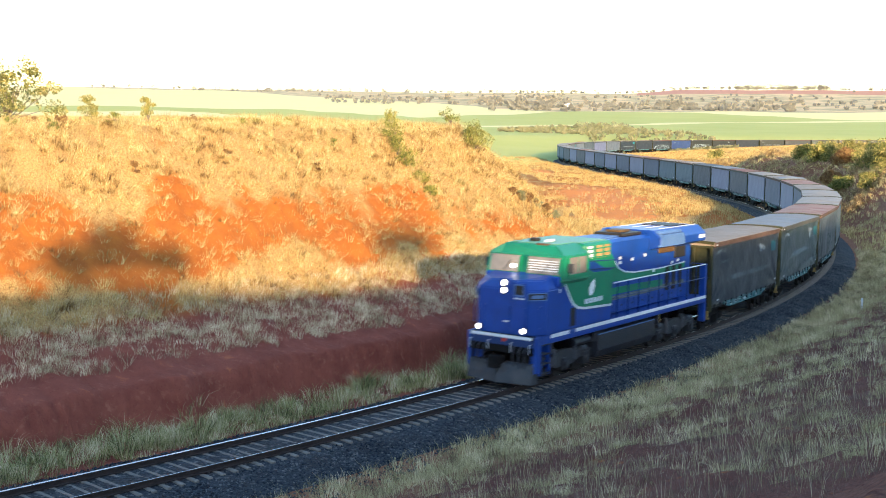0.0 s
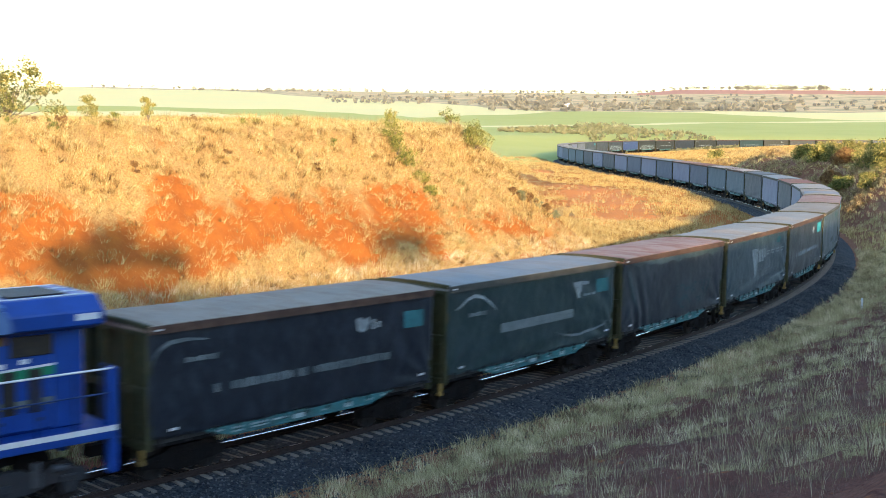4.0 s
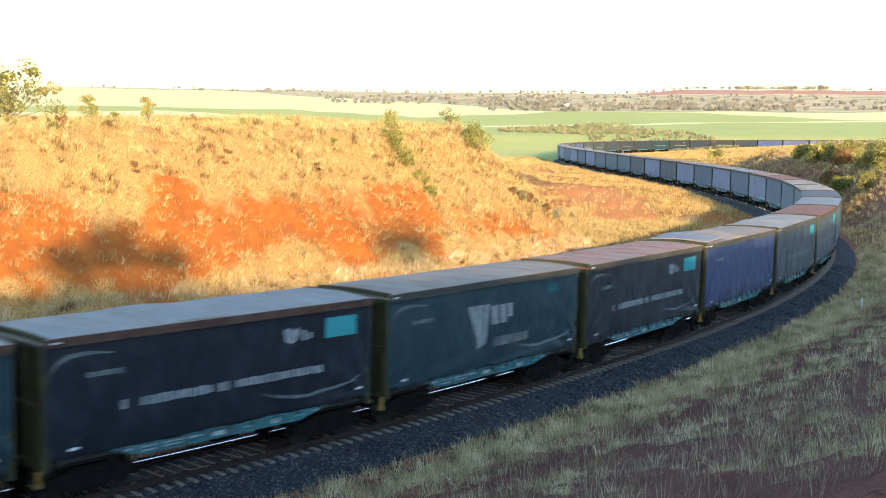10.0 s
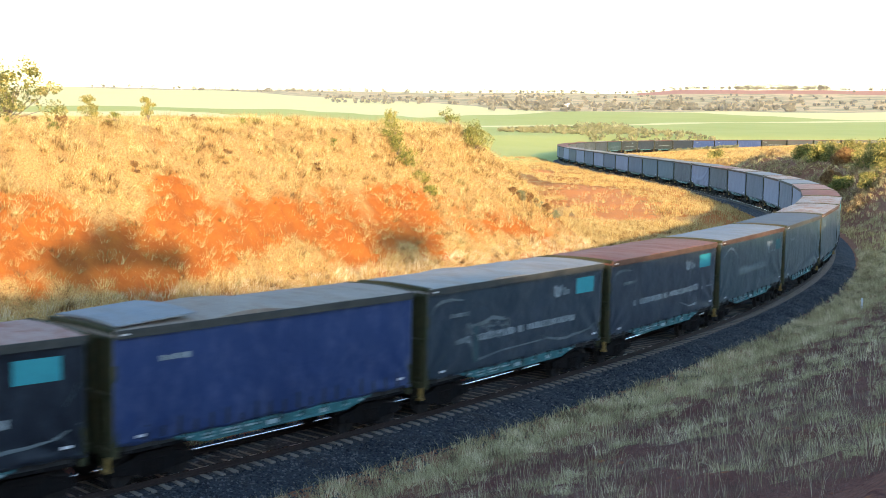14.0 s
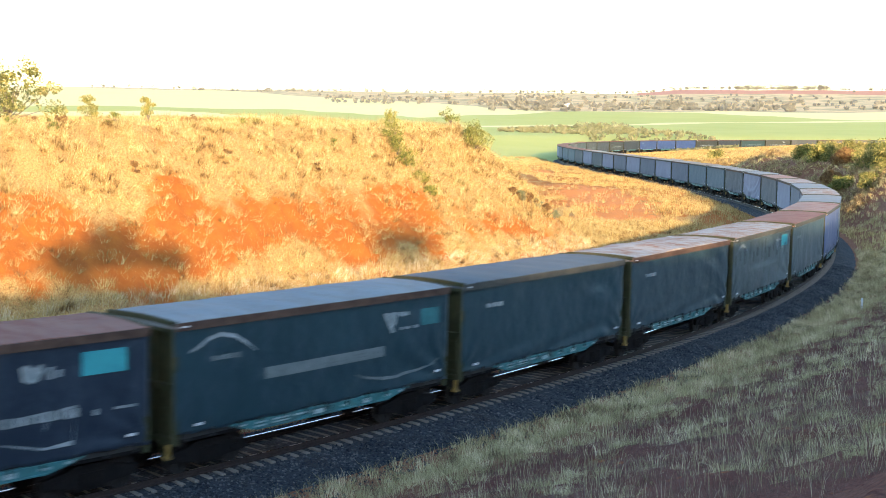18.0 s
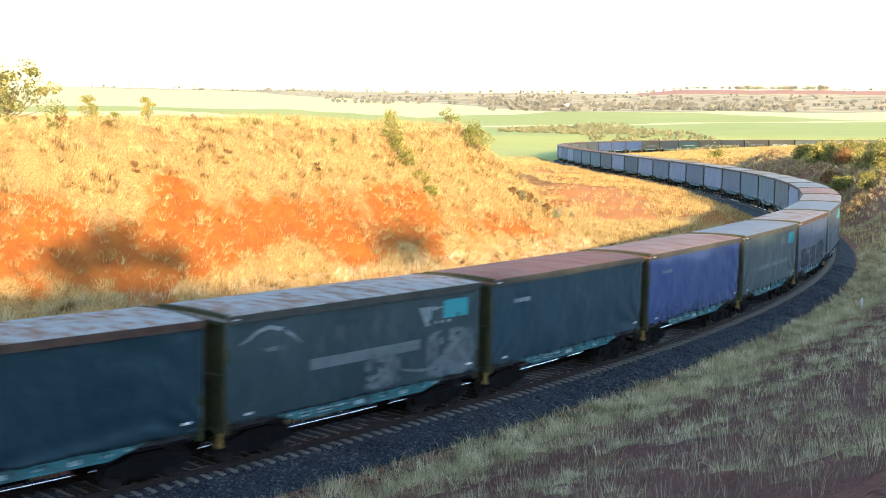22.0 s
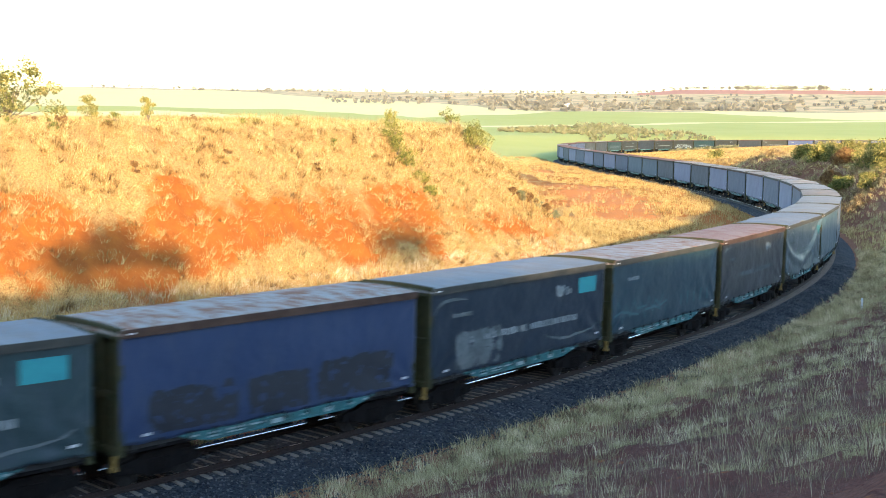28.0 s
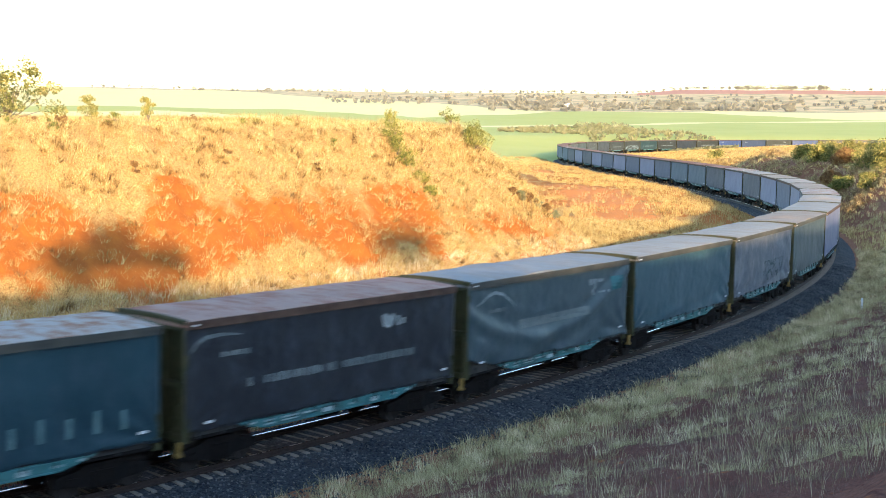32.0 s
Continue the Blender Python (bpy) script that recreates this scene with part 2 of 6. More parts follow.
    green = mix(t, ramp(t, rows, 0.35, 0.65), (0.43, 0.43, 0.13), (0.475, 0.46, 0.15))
    pale = mix(t, ramp(t, rows, 0.35, 0.65), (0.76, 0.64, 0.30), (0.71, 0.64, 0.31))
    scrub = mix(t, ramp(t, noise_node(t, 0.018, 7, 0.72, pos), 0.42, 0.56), (0.36, 0.31, 0.17), (0.66, 0.48, 0.27))
    beyond = lambda pts: math_node(t, "GREATER_THAN", rr, math_node(t, "MAXIMUM", edge_curve(t, u, pts), 470.0))
    start = t.nodes.new("ShaderNodeMapRange")
    link(t, u, start.inputs["Value"])
    for key, v in (("From Min", 0.625), ("From Max", 0.65), ("To Min", 290.0), ("To Max", 485.0)):
        start.inputs[key].default_value = v
    col = mix(t, math_node(t, "GREATER_THAN", rr, start.outputs["Result"]), col, green)
    col = mix(t, beyond([(0, 203), (300, 203), (700, 224), (900, 226), (1100, 223), (1350, 217), (1568, 216)]), col, pale)
    col = mix(t, beyond([(0, 198), (300, 198), (700, 222), (900, 224), (1100, 220), (1350, 214), (1568, 213)]), col, green)
    col = mix(t, beyond([(0, 190), (300, 191), (500, 193), (740, 208), (900, 204), (990, 199), (1100, 199), (1350, 207), (1568, 212)]), col, pale)
    col = mix(t, beyond([(0, 152), (330, 161), (560, 173), (863, 192), (990, 198), (1100, 199), (1350, 202), (1568, 200)]), col, scrub)
    ridge = math_node(t, "MULTIPLY", beyond([(0, 157.4), (784, 165.9), (1180, 170.2), (1400, 172.6), (1568, 174.4)]), math_node(t, "GREATER_THAN", u, 0.715))
    col = mix(t, ridge, col, (0.50, 0.25, 0.17))
    link(t, col, b.inputs["Base Color"])
    b.inputs["Roughness"].default_value = 0.95
    b.inputs["Specular IOR Level"].default_value = 0.1
    bump(t, b, math_node(t, "ADD", math_node(t, "MULTIPLY", mid, 3.0), fine), 0.9, 0.05)
    return m


M_GROUND = ground_material()
M_RAIL = surface("rail_steel_brown", (0.022, 0.013, 0.011), (0.036, 0.021, 0.017), 6, 0.8, 0.1)
M_RAIL_TOP = surface("polished_rail_head", (0.45, 0.44, 0.43), (0.62, 0.61, 0.6), 3, 0.26, 1.0, relief=0.0)
M_SLEEPER = surface("weathered_concrete_sleeper", (0.13, 0.115, 0.10), (0.20, 0.175, 0.15), 5, 0.85, dirt=(0.06, 0.048, 0.04))


def ballast_material():
    m, t, b = nodes_of("grey_crushed_stone")
    pos = t.nodes.new("ShaderNodeNewGeometry").outputs["Position"]
    v = node(t, "ShaderNodeTexVoronoi", Scale=13.0)
    link(t, pos, v.inputs["Vector"])
    sep = t.nodes.new("ShaderNodeSeparateColor")
    link(t, v.outputs["Color"], sep.inputs[0])
    col = mix(t, sep.outputs[0], (0.008, 0.011, 0.017), (0.030, 0.036, 0.047))
    col = mix(t, math_node(t, "GREATER_THAN", sep.outputs[1], 0.93), col, (0.11, 0.11, 0.11))
    col = mix(t, ramp(t, noise_node(t, 0.5, 4, 0.6, pos), 0.5, 0.8), col, (0.03, 0.022, 0.019))
    link(t, col, b.inputs["Base Color"])
    b.inputs["Roughness"].default_value = 0.9
    bump(t, b, math_node(t, "SUBTRACT", 1.0, v.outputs["Distance"]), 1.0, 0.08)
    return m


M_BALLAST = ballast_material()


def tarp_material(name, c1, c2, dust=(0.075, 0.095, 0.13), amount=0.32, gloss=0.42):
    """Coated canvas with folds, streaks of dust and scuffs."""
    m, t, b = nodes_of(name)
    pos = t.nodes.new("ShaderNodeTexCoord").outputs["Object"]
    mp = t.nodes.new("ShaderNodeMapping")
    mp.inputs["Scale"].default_value = (0.8, 1.0, 0.5)
    mp.inputs["Rotation"].default_value = (0.0, 0.35, 0.0)
    link(t, pos, mp.inputs["Vector"])
    oi = t.nodes.new("ShaderNodeObjectInfo")
    off = t.nodes.new("ShaderNodeVectorMath")
    off.operation = "ADD"
    link(t, mp.outputs[0], off.inputs[0])
    comb = t.nodes.new("ShaderNodeCombineXYZ")
    link(t, math_node(t, "MULTIPLY", oi.outputs["Random"], 60.0), comb.inputs[0])
    link(t, comb.outputs[0], off.inputs[1])
    streak = noise_node(t, 2.2, 6, 0.7, off.outputs[0])
    blot = noise_node(t, 0.6, 5, 0.6, off.outputs[0])
    col = mix(t, ramp(t, blot, 0.35, 0.65), c1, c2)
    col = mix(t, math_node(t, "MULTIPLY", ramp(t, streak, 0.48, 0.8), amount), col, dust)
    link(t, col, b.inputs["Base Color"])
    link(t, math_node(t, "MULTIPLY_ADD", blot, 0.3, gloss - 0.15), b.inputs["Roughness"])
    b.inputs["Specular IOR Level"].default_value = 0.5
    # bluish sheen stands in for haze on wagons farther off
    b.inputs["Sheen Weight"].default_value = 0.10
    b.inputs["Sheen Roughness"].default_value = 0.5
    b.inputs["Sheen Tint"].default_value = (0.75, 0.85, 1.0, 1)
    wide = t.nodes.new("ShaderNodeVectorMath")
    wide.operation = "ADD"
    link(t, pos, wide.inputs[0])
    link(t, comb.outputs[0], wide.inputs[1])
    fold = noise_node(t, 0.8, 3, 0.5, wide.outputs[0])
    weave = noise_node(t, 30, 2, 0.5, pos)
    crease = noise_node(t, 2.6, 4, 0.55, wide.outputs[0])
    bump(t, b, math_node(t, "MULTIPLY_ADD", weave, 0.03, math_node(t, "MULTIPLY_ADD", crease, 0.35, fold)), 0.75, 0.10)
    return m


TARPS = {
    # mostly lighter copies for later wagons: faded canvas, and brighter shade in the colour
    "lighter_teal": tarp_material("lighter_dark_teal_tarpaulin", (0.0087, 0.0365, 0.0545), (0.0116, 0.0461, 0.0681)),
    "lighter_navy": tarp_material("lighter_dark_navy_tarpaulin", (0.0083, 0.0190, 0.0350), (0.0115, 0.0243, 0.0442)),
    "lighter_slate": tarp_material("lighter_slate_grey_tarpaulin", (0.0235, 0.0470, 0.0560), (0.0330, 0.0590, 0.0680), amount=0.5),
    "lighter_blue": tarp_material("lighter_bright_blue_tarpaulin", (0.0218, 0.0526, 0.1756), (0.0295, 0.0658, 0.2121), dust=(0.18, 0.21, 0.34)),
    "lighter_purple": tarp_material("lighter_dull_purple_blue_tarpaulin", (0.0234, 0.0442, 0.1089), (0.0303, 0.0529, 0.1231), amount=0.4),
    "late_brown": tarp_material("late_brown_black_tarpaulin", (0.0112, 0.0147, 0.0207), (0.0157, 0.0183, 0.0241), amount=0.4),
    "teal": tarp_material("dark_teal_tarpaulin", (0.0065, 0.0296, 0.0430), (0.0085, 0.0374, 0.0537)),
    "navy": tarp_material("dark_navy_tarpaulin", (0.0034, 0.0076, 0.0140), (0.0046, 0.0097, 0.0178)),
    "green": tarp_material("dark_green_tarpaulin", (0.0050, 0.0217, 0.0237), (0.0078, 0.0280, 0.0306)),
    "slate": tarp_material("slate_grey_tarpaulin", (0.0139, 0.0274, 0.0435), (0.0197, 0.0355, 0.0521), amount=0.5),
    "blue": tarp_material("bright_blue_tarpaulin", (0.0139, 0.0334, 0.1116), (0.0188, 0.0418, 0.1349), dust=(0.18, 0.21, 0.34)),
    "lilac": tarp_material("faded_violet_blue_tarpaulin", (0.0831, 0.0996, 0.2044), (0.1108, 0.1280, 0.2358), amount=0.4),
    "purple": tarp_material("dull_purple_blue_tarpaulin", (0.0142, 0.0268, 0.0660), (0.0183, 0.0321, 0.0747), amount=0.4),
    "grey": tarp_material("weathered_grey_tarpaulin", (0.0498, 0.0673, 0.0993), (0.0698, 0.0918, 0.1299), dust=(0.4, 0.38, 0.36), amount=0.5),
    "loose": tarp_material("grey_green_loose_tarpaulin", (0.0270, 0.0551, 0.0688), (0.0418, 0.0734, 0.0870), amount=0.5),
    "sea": tarp_material("faded_sea_green_tarpaulin", (0.0191, 0.0639, 0.0882), (0.0275, 0.0809, 0.1092)),
    "brown": tarp_material("brown_black_tarpaulin", (0.0115, 0.0151, 0.0212), (0.0161, 0.0188, 0.0247), amount=0.4),
    # inner sides: paler, bluer copies, with the sky's light put into the colour
    "inner_lilac": tarp_material("skylit_lilac_tarpaulin", (0.125, 0.135, 0.215), (0.16, 0.17, 0.255), amount=0.12, gloss=0.75),
    "inner_slate": tarp_material("skylit_slate_tarpaulin", (0.050, 0.062, 0.105), (0.07, 0.085, 0.135), amount=0.12, gloss=0.75),
    "inner_dark": tarp_material("skylit_dark_tarpaulin", (0.020, 0.027, 0.048), (0.03, 0.038, 0.06), amount=0.12, gloss=0.7),
    "inner_teal": tarp_material("skylit_teal_tarpaulin", (0.048, 0.078, 0.11), (0.065, 0.098, 0.13), amount=0.12, gloss=0.75),
    "olive": tarp_material("olive_brown_tarpaulin", (0.0131, 0.0141, 0.0105), (0.0192, 0.0197, 0.0141)),
}
def roof_material(name, c1, c2, rust, amount, fine=0.0):
    """Sheet roof with dust, and rust in streaks across it; fine: how broken the streaks are."""
    m, t, b = nodes_of(name)
    pos = t.nodes.new("ShaderNodeTexCoord").outputs["Object"]
    oi = t.nodes.new("ShaderNodeObjectInfo")
    comb = t.nodes.new("ShaderNodeCombineXYZ")
    link(t, math_node(t, "MULTIPLY", oi.outputs["Random"], 80.0), comb.inputs[0])
    off = t.nodes.new("ShaderNodeVectorMath")
    off.operation = "ADD"
    link(t, pos, off.inputs[0])
    link(t, comb.outputs[0], off.inputs[1])
    mp = t.nodes.new("ShaderNodeMapping")
    mp.inputs["Scale"].default_value = (1.0, 0.35, 0.35)
    link(t, off.outputs[0], mp.inputs["Vector"])
    band = noise_node(t, 1.3 + fine, 7, 0.72, mp.outputs[0])
    blot = noise_node(t, 0.5, 6, 0.7, off.outputs[0])
    col = mix(t, ramp(t, blot, 0.3, 0.7), c1, c2)
    both = math_node(t, "ADD", math_node(t, "MULTIPLY", band, 0.75), math_node(t, "MULTIPLY", blot, 0.25))
    col = mix(t, math_node(t, "MULTIPLY", ramp(t, both, 0.46, 0.58), amount), col, rust)
    dust = noise_node(t, 11, 4, 0.65, off.outputs[0])
    col = mix(t, math_node(t, "MULTIPLY", ramp(t, dust, 0.5, 0.8), 0.35), col, (0.10, 0.075, 0.06))
    link(t, col, b.inputs["Base Color"])
    b.inputs["Roughness"].default_value = 0.85
    b.inputs["Specular IOR Level"].default_value = 0.25
    bump(t, b, noise_node(t, 9, 4, 0.6, pos), 0.3, 0.02)
    return m


ROOFS = {
    "pale": roof_material("pale_grey_painted_roof", (0.250, 0.244, 0.231), (0.338, 0.312, 0.281), (0.21, 0.14, 0.10), 0.4),
    "steel": roof_material("blue_grey_roof_sheet", (0.184, 0.207, 0.230), (0.253, 0.259, 0.265), (0.18, 0.13, 0.10), 0.3),
    "slate": roof_material("slate_grey_tarpaulin_roof", (0.085, 0.10, 0.12), (0.115, 0.13, 0.145), (0.11, 0.09, 0.075), 0.25),
    "rusty": roof_material("white_roof_sheet_with_rust_streaks", (0.31, 0.285, 0.265), (0.39, 0.355, 0.325), (0.24, 0.10, 0.05), 0.95, 1.3),
    "tan": roof_material("dusty_tan_roof", (0.250, 0.209, 0.176), (0.324, 0.270, 0.223), (0.19, 0.12, 0.08), 0.5),
    "pink": roof_material("rust_stained_pinkish_roof", (0.288, 0.186, 0.156), (0.372, 0.240, 0.198), (0.23, 0.085, 0.055), 0.8),
    "dark": roof_material("red_brown_rusted_roof", (0.207, 0.098, 0.076), (0.276, 0.138, 0.103), (0.19, 0.06, 0.04), 0.8),
}
M_OLIVE = surface("olive_green_painted_steel", (0.030, 0.037, 0.018), (0.048, 0.054, 0.026), 3, 0.7, 0.0, shine=0.25, dirt=(0.11, 0.08, 0.045))
M_SILL = surface("turquoise_painted_steel", (0.035, 0.17, 0.19), (0.05, 0.21, 0.23), 2.5, 0.55, 0.0, dirt=(0.05, 0.045, 0.04), dirt_amount=0.9)
M_BODY = surface("dark_steel_body", (0.02, 0.022, 0.024), (0.035, 0.034, 0.032), 3, 0.7)
def fascia_material():
    """Roof edge steel: rusty brown on some wagons, grimy blue-grey on others."""
    m, t, b = nodes_of("grimy_roof_edge_steel")
    pos = t.nodes.new("ShaderNodeTexCoord").outputs["Object"]
    oi = t.nodes.new("ShaderNodeObjectInfo")
    brown = mix(t, ramp(t, noise_node(t, 2.0, 5, 0.65, pos), 0.35, 0.65), (0.055, 0.032, 0.025), (0.10, 0.062, 0.047))
    grey = mix(t, ramp(t, noise_node(t, 1.2, 5, 0.65, pos), 0.35, 0.65), (0.042, 0.046, 0.045), (0.075, 0.075, 0.066))
    link(t, mix(t, math_node(t, "GREATER_THAN", oi.outputs["Random"], 0.45), brown, grey), b.inputs["Base Color"])
    b.inputs["Roughness"].default_value = 0.8
    b.inputs["Specular IOR Level"].default_value = 0.3
    bump(t, b, noise_node(t, 12, 4, 0.6, pos), 0.25, 0.02)
    return m


M_FASCIA = fascia_material()
M_LIP = surface("faded_olive_yellow_steel", (0.032, 0.036, 0.017), (0.052, 0.054, 0.025), 4, 0.85, shine=0.2, dirt=(0.09, 0.065, 0.045))
M_GREASE = surface("black_greasy_iron", (0.006, 0.006, 0.007), (0.012, 0.011, 0.011), 5, 0.85, 0.0, shine=0.12, dirt=(0.02, 0.015, 0.013))
M_WHEEL = surface("worn_wheel_steel", (0.016, 0.015, 0.015), (0.03, 0.027, 0.026), 5, 0.75, 0.0, shine=0.2)
M_MARK = surface("faded_white_lettering", (0.19, 0.23, 0.245), (0.31, 0.35, 0.365), 4, 0.7, dirt=(0.07, 0.095, 0.105), dirt_amount=0.8)
M_FAINT = surface("worn_faint_paint", (0.085, 0.11, 0.12), (0.17, 0.20, 0.21), 2, 0.7, dirt=(0.035, 0.055, 0.064), dirt_amount=0.8)
M_TEAL_SCRAWL = surface("dull_teal_spray_paint", (0.026, 0.058, 0.068), (0.048, 0.09, 0.10), 3, 0.7)
M_RUNES = surface("pale_teal_spray_paint", (0.062, 0.135, 0.155), (0.10, 0.185, 0.205), 3, 0.7)
M_PLATE = surface("pale_turquoise_painted_panel", (0.20, 0.34, 0.36), (0.40, 0.50, 0.52), 3, 0.6, dirt=(0.08, 0.13, 0.14))
M_WHITE = surface("white_paint", (0.62, 0.64, 0.66), (0.72, 0.73, 0.74), 4, 0.6)
M_SQUARE = surface("turquoise_patch_paint", (0.025, 0.24, 0.28), (0.03, 0.29, 0.33), 3, 0.6)
M_DULL_SQUARE = surface("worn_turquoise_patch_paint", (0.018, 0.11, 0.13), (0.025, 0.15, 0.17), 3, 0.6, dirt=(0.02, 0.05, 0.06))
M_BAND = surface("faded_pale_band_paint", (0.095, 0.125, 0.13), (0.14, 0.17, 0.175), 2, 0.7)
M_DIM = surface("rubbed_grey_canvas", (0.04, 0.062, 0.07), (0.07, 0.09, 0.095), 3, 0.7)
M_SCRAWL = surface("pale_spray_paint", (0.22, 0.29, 0.31), (0.34, 0.42, 0.44), 3, 0.7)
M_SMUDGE = surface("black_spray_paint", (0.020, 0.024, 0.034), (0.034, 0.038, 0.05), 3, 0.7)
M_YELLOW = surface("yellow_painted_iron", (0.24, 0.16, 0.04), (0.3, 0.2, 0.06), 4, 0.6, dirt=(0.15, 0.08, 0.04))

# ---- the land ----
def build_ground():
    az = np.radians(np.concatenate([np.arange(-180, -34, 6.0), np.linspace(-30, 30, 331), np.arange(34, 180, 6.0)]))
    rad = np.concatenate([np.linspace(0.6, 24, 50), np.linspace(24.3, 72, 190), np.linspace(72.8, 130, 90), np.linspace(132, 480, 150),
                          np.geomspace(486, 4600, 110)])
    na, nr = len(az), len(rad)
    R, A = np.meshgrid(rad, az, indexing="ij")
    x, y = (R * np.sin(A)).ravel(), (R * np.cos(A)).ravel()
    z = ground_z(x, y)
    v = np.stack([x, y, z], 1)
    i = np.arange(nr - 1)[:, None] * na
    j = np.arange(na)[None, :]
    a, b = (i + j).ravel(), (i + (j + 1) % na).ravel()
    tris = np.concatenate([np.stack([a, a + na, b], 1), np.stack([b, a + na, b + na], 1)])
    v = np.concatenate([v, [[0, 0, ground_at(0, 0)]]])
    c = len(v) - 1
    tris = np.concatenate([tris, [[c, q, (q + 1) % na] for q in range(na)]])
    me = big_mesh("ground", v, tris, M_GROUND)
    me.polygons.foreach_set("use_smooth", [True] * len(me.polygons))
    gx, gy = v[:, 0], v[:, 1]
    s, q = nearest(gx, gy)
    inside = (q < 0) & (gy > 0)
    # "ditch" spans ditch and bench, where the soil is painted darker for shade
    zones = {"ditch": step(-11.2, -9.8, q + 0.5 * wobble(gx, gy, 1.2, 5)) * (1 - step(-1.8, -1.2, q)) * (1 - step(30, 48, s)) * inside,
             "thatch": np.clip(cover(gx, gy, q) * 0.85 + 0.25 * wobble(gx, gy, 2.4, 11), 0, 1) * step(9.5, 11.5, -q) * inside * (gy < 130),
             "bare": bare_earth(s, q, gx, gy) * inside,
             "outer": step(2.0, 2.8, q) * np.maximum(step(18, 45, s), 1 - step(5.0, 8.0, q)) * (1 - step(165, 195, s)) * (gy > 0)}
    for key, val in zones.items():
        me.attributes.new(key, "FLOAT", "POINT").data.foreach_set("value", np.asarray(val, np.float32))
    return tagged(new("ground", me), "red laterite earth banks and far green fields", kind="structure")


build_ground()


# ---- the railway line ----
def sweep(name, outline, s0, s1, ds, material, wig=0.0):
    """An outline of (side, up) swept along the line; open at its underside."""
    ss = np.arange(s0, s1 + 0.01, ds)
    n = len(outline)
    v = np.concatenate([track(ss, o[0], o[1])[:, None] for o in outline], 1)
    if wig:
        v[:, :, 2] += wig * wobble(v[:, :, 0], v[:, :, 1], 0.25, 1) * np.array([0.4] + [1] * (n - 2) + [0.4])
    v = v.reshape(-1, 3)
    f = []
    for i in range(len(ss) - 1):
        for j in range(n - 1):
            a = i * n + j
            f.append((a, a + n, a + n + 1, a + 1))
    return mesh_of(name, v, f, material)


bed = tagged(new("ballast_bed", sweep("ballast_bed", [(-3.6, -0.9), (-2.5, -0.52), (-1.7, -0.27), (-0.95, -0.21), (-0.6, -0.185), (0, -0.18), (0.6, -0.185), (0.95, -0.21),
             (1.7, -0.27), (2.6, -0.52), (3.5, -0.85)], -90, 700, 0.5, M_BALLAST, 0.03)), "dark grey crushed stone ballast under the track",
             kind="structure")
RAIL = [(-0.07, -0.17), (-0.07, -0.15), (-0.012, -0.13), (-0.012, -0.045), (-0.036, -0.035), (-0.036, 0.0), (0.036, 0.0), (0.036, -0.035),
        (0.012, -0.045), (0.012, -0.13), (0.07, -0.15), (0.07, -0.17)]
for side, shine, tip in ((-0.836, 0.030, 0.012), (0.836, 0.006, 0.006)):
    rail = tagged(new("rail", sweep("rail", [(side + a, b) for a, b in RAIL], -90, 700, 2.0, M_RAIL)), "rusty brown steel rail with a polished head",
                  "rail", "rails of the track")
    part("rail_head", sweep("rail_head", [(side - shine - 0.006, 0.001), (side - shine, tip), (side + shine, 0.005), (side + shine + 0.006, 0.0)], -90, 700, 2.0,
                            M_RAIL_TOP), None, rail, "bright polished running surface")


def sleeper_mesh():
    bm = boxes((-1.30, 1.30, -0.075, 0.075, -0.42, -0.175), bevel=0.025)
    for v in bm.verts:
        if abs(v.co.x) < 1.0 and v.co.z > -0.3:
            v.co.z -= 0.015
    me = bpy.data.meshes.new("sleeper")
    bm.to_mesh(me)
    bm.free()
    me.materials.append(M_SLEEPER)
    return me


# ---- the train ----
PITCH = 11.692
HEAD_T = [0.0, 2.0, 6.0, 9.0, 13.0, 19.0, 23.0, 28.0, 32.0]
HEAD_S = [7.54, -8.98, -42.03, -66.86, -100.03, -149.95, -183.37, -225.08, -258.2]


def head(t):
    """Where the first coupling is at t seconds: a smooth run through the timed places."""
    i = max(0, min(len(HEAD_T) - 2, int(np.searchsorted(HEAD_T, t)) - 1))
    h = HEAD_T[i + 1] - HEAD_T[i]
    u = (t - HEAD_T[i]) / h

    def pace(j):
        a, b = max(0, j - 1), min(len(HEAD_T) - 1, j + 1)
        return (HEAD_S[b] - HEAD_S[a]) / (HEAD_T[b] - HEAD_T[a])
    u2, u3 = u * u, u * u * u
    return ((2 * u3 - 3 * u2 + 1) * HEAD_S[i] + (u3 - 2 * u2 + u) * h * pace(i) + (3 * u2 - 2 * u3) * HEAD_S[i + 1] + (u3 - u2) * h * pace(i + 1))


def on_track(s, reach):
    """The pose of a vehicle whose middle is at s, on two bogies reach metres from it. Its x points the way the train goes."""
    a, b = Vector(track(s - reach)), Vector(track(s + reach))
    fwd = (a - b).normalized()
    left = Vector((0, 0, 1)).cross(fwd).normalized()
    up = fwd.cross(left)
    m = Matrix((fwd, left, up)).transposed().to_4x4()
    m.translation = (a + b) / 2
    return m


BODY, HALF, EAVE = 11.05, 1.50, 4.27


def fan(x, z, cx, cz, reach, lines, turn):
    """Tension creases that run out from a corner of the canvas."""
    dx, dz = x - cx, z - cz
    d = math.hypot(dx, dz * 1.3)
    a = math.atan2(dz * 1.3, dx)
    return math.sin(a * lines + turn + 0.8 * math.sin(d * 1.3)) * math.exp(-d / reach) * min(1.0, d / 0.35)


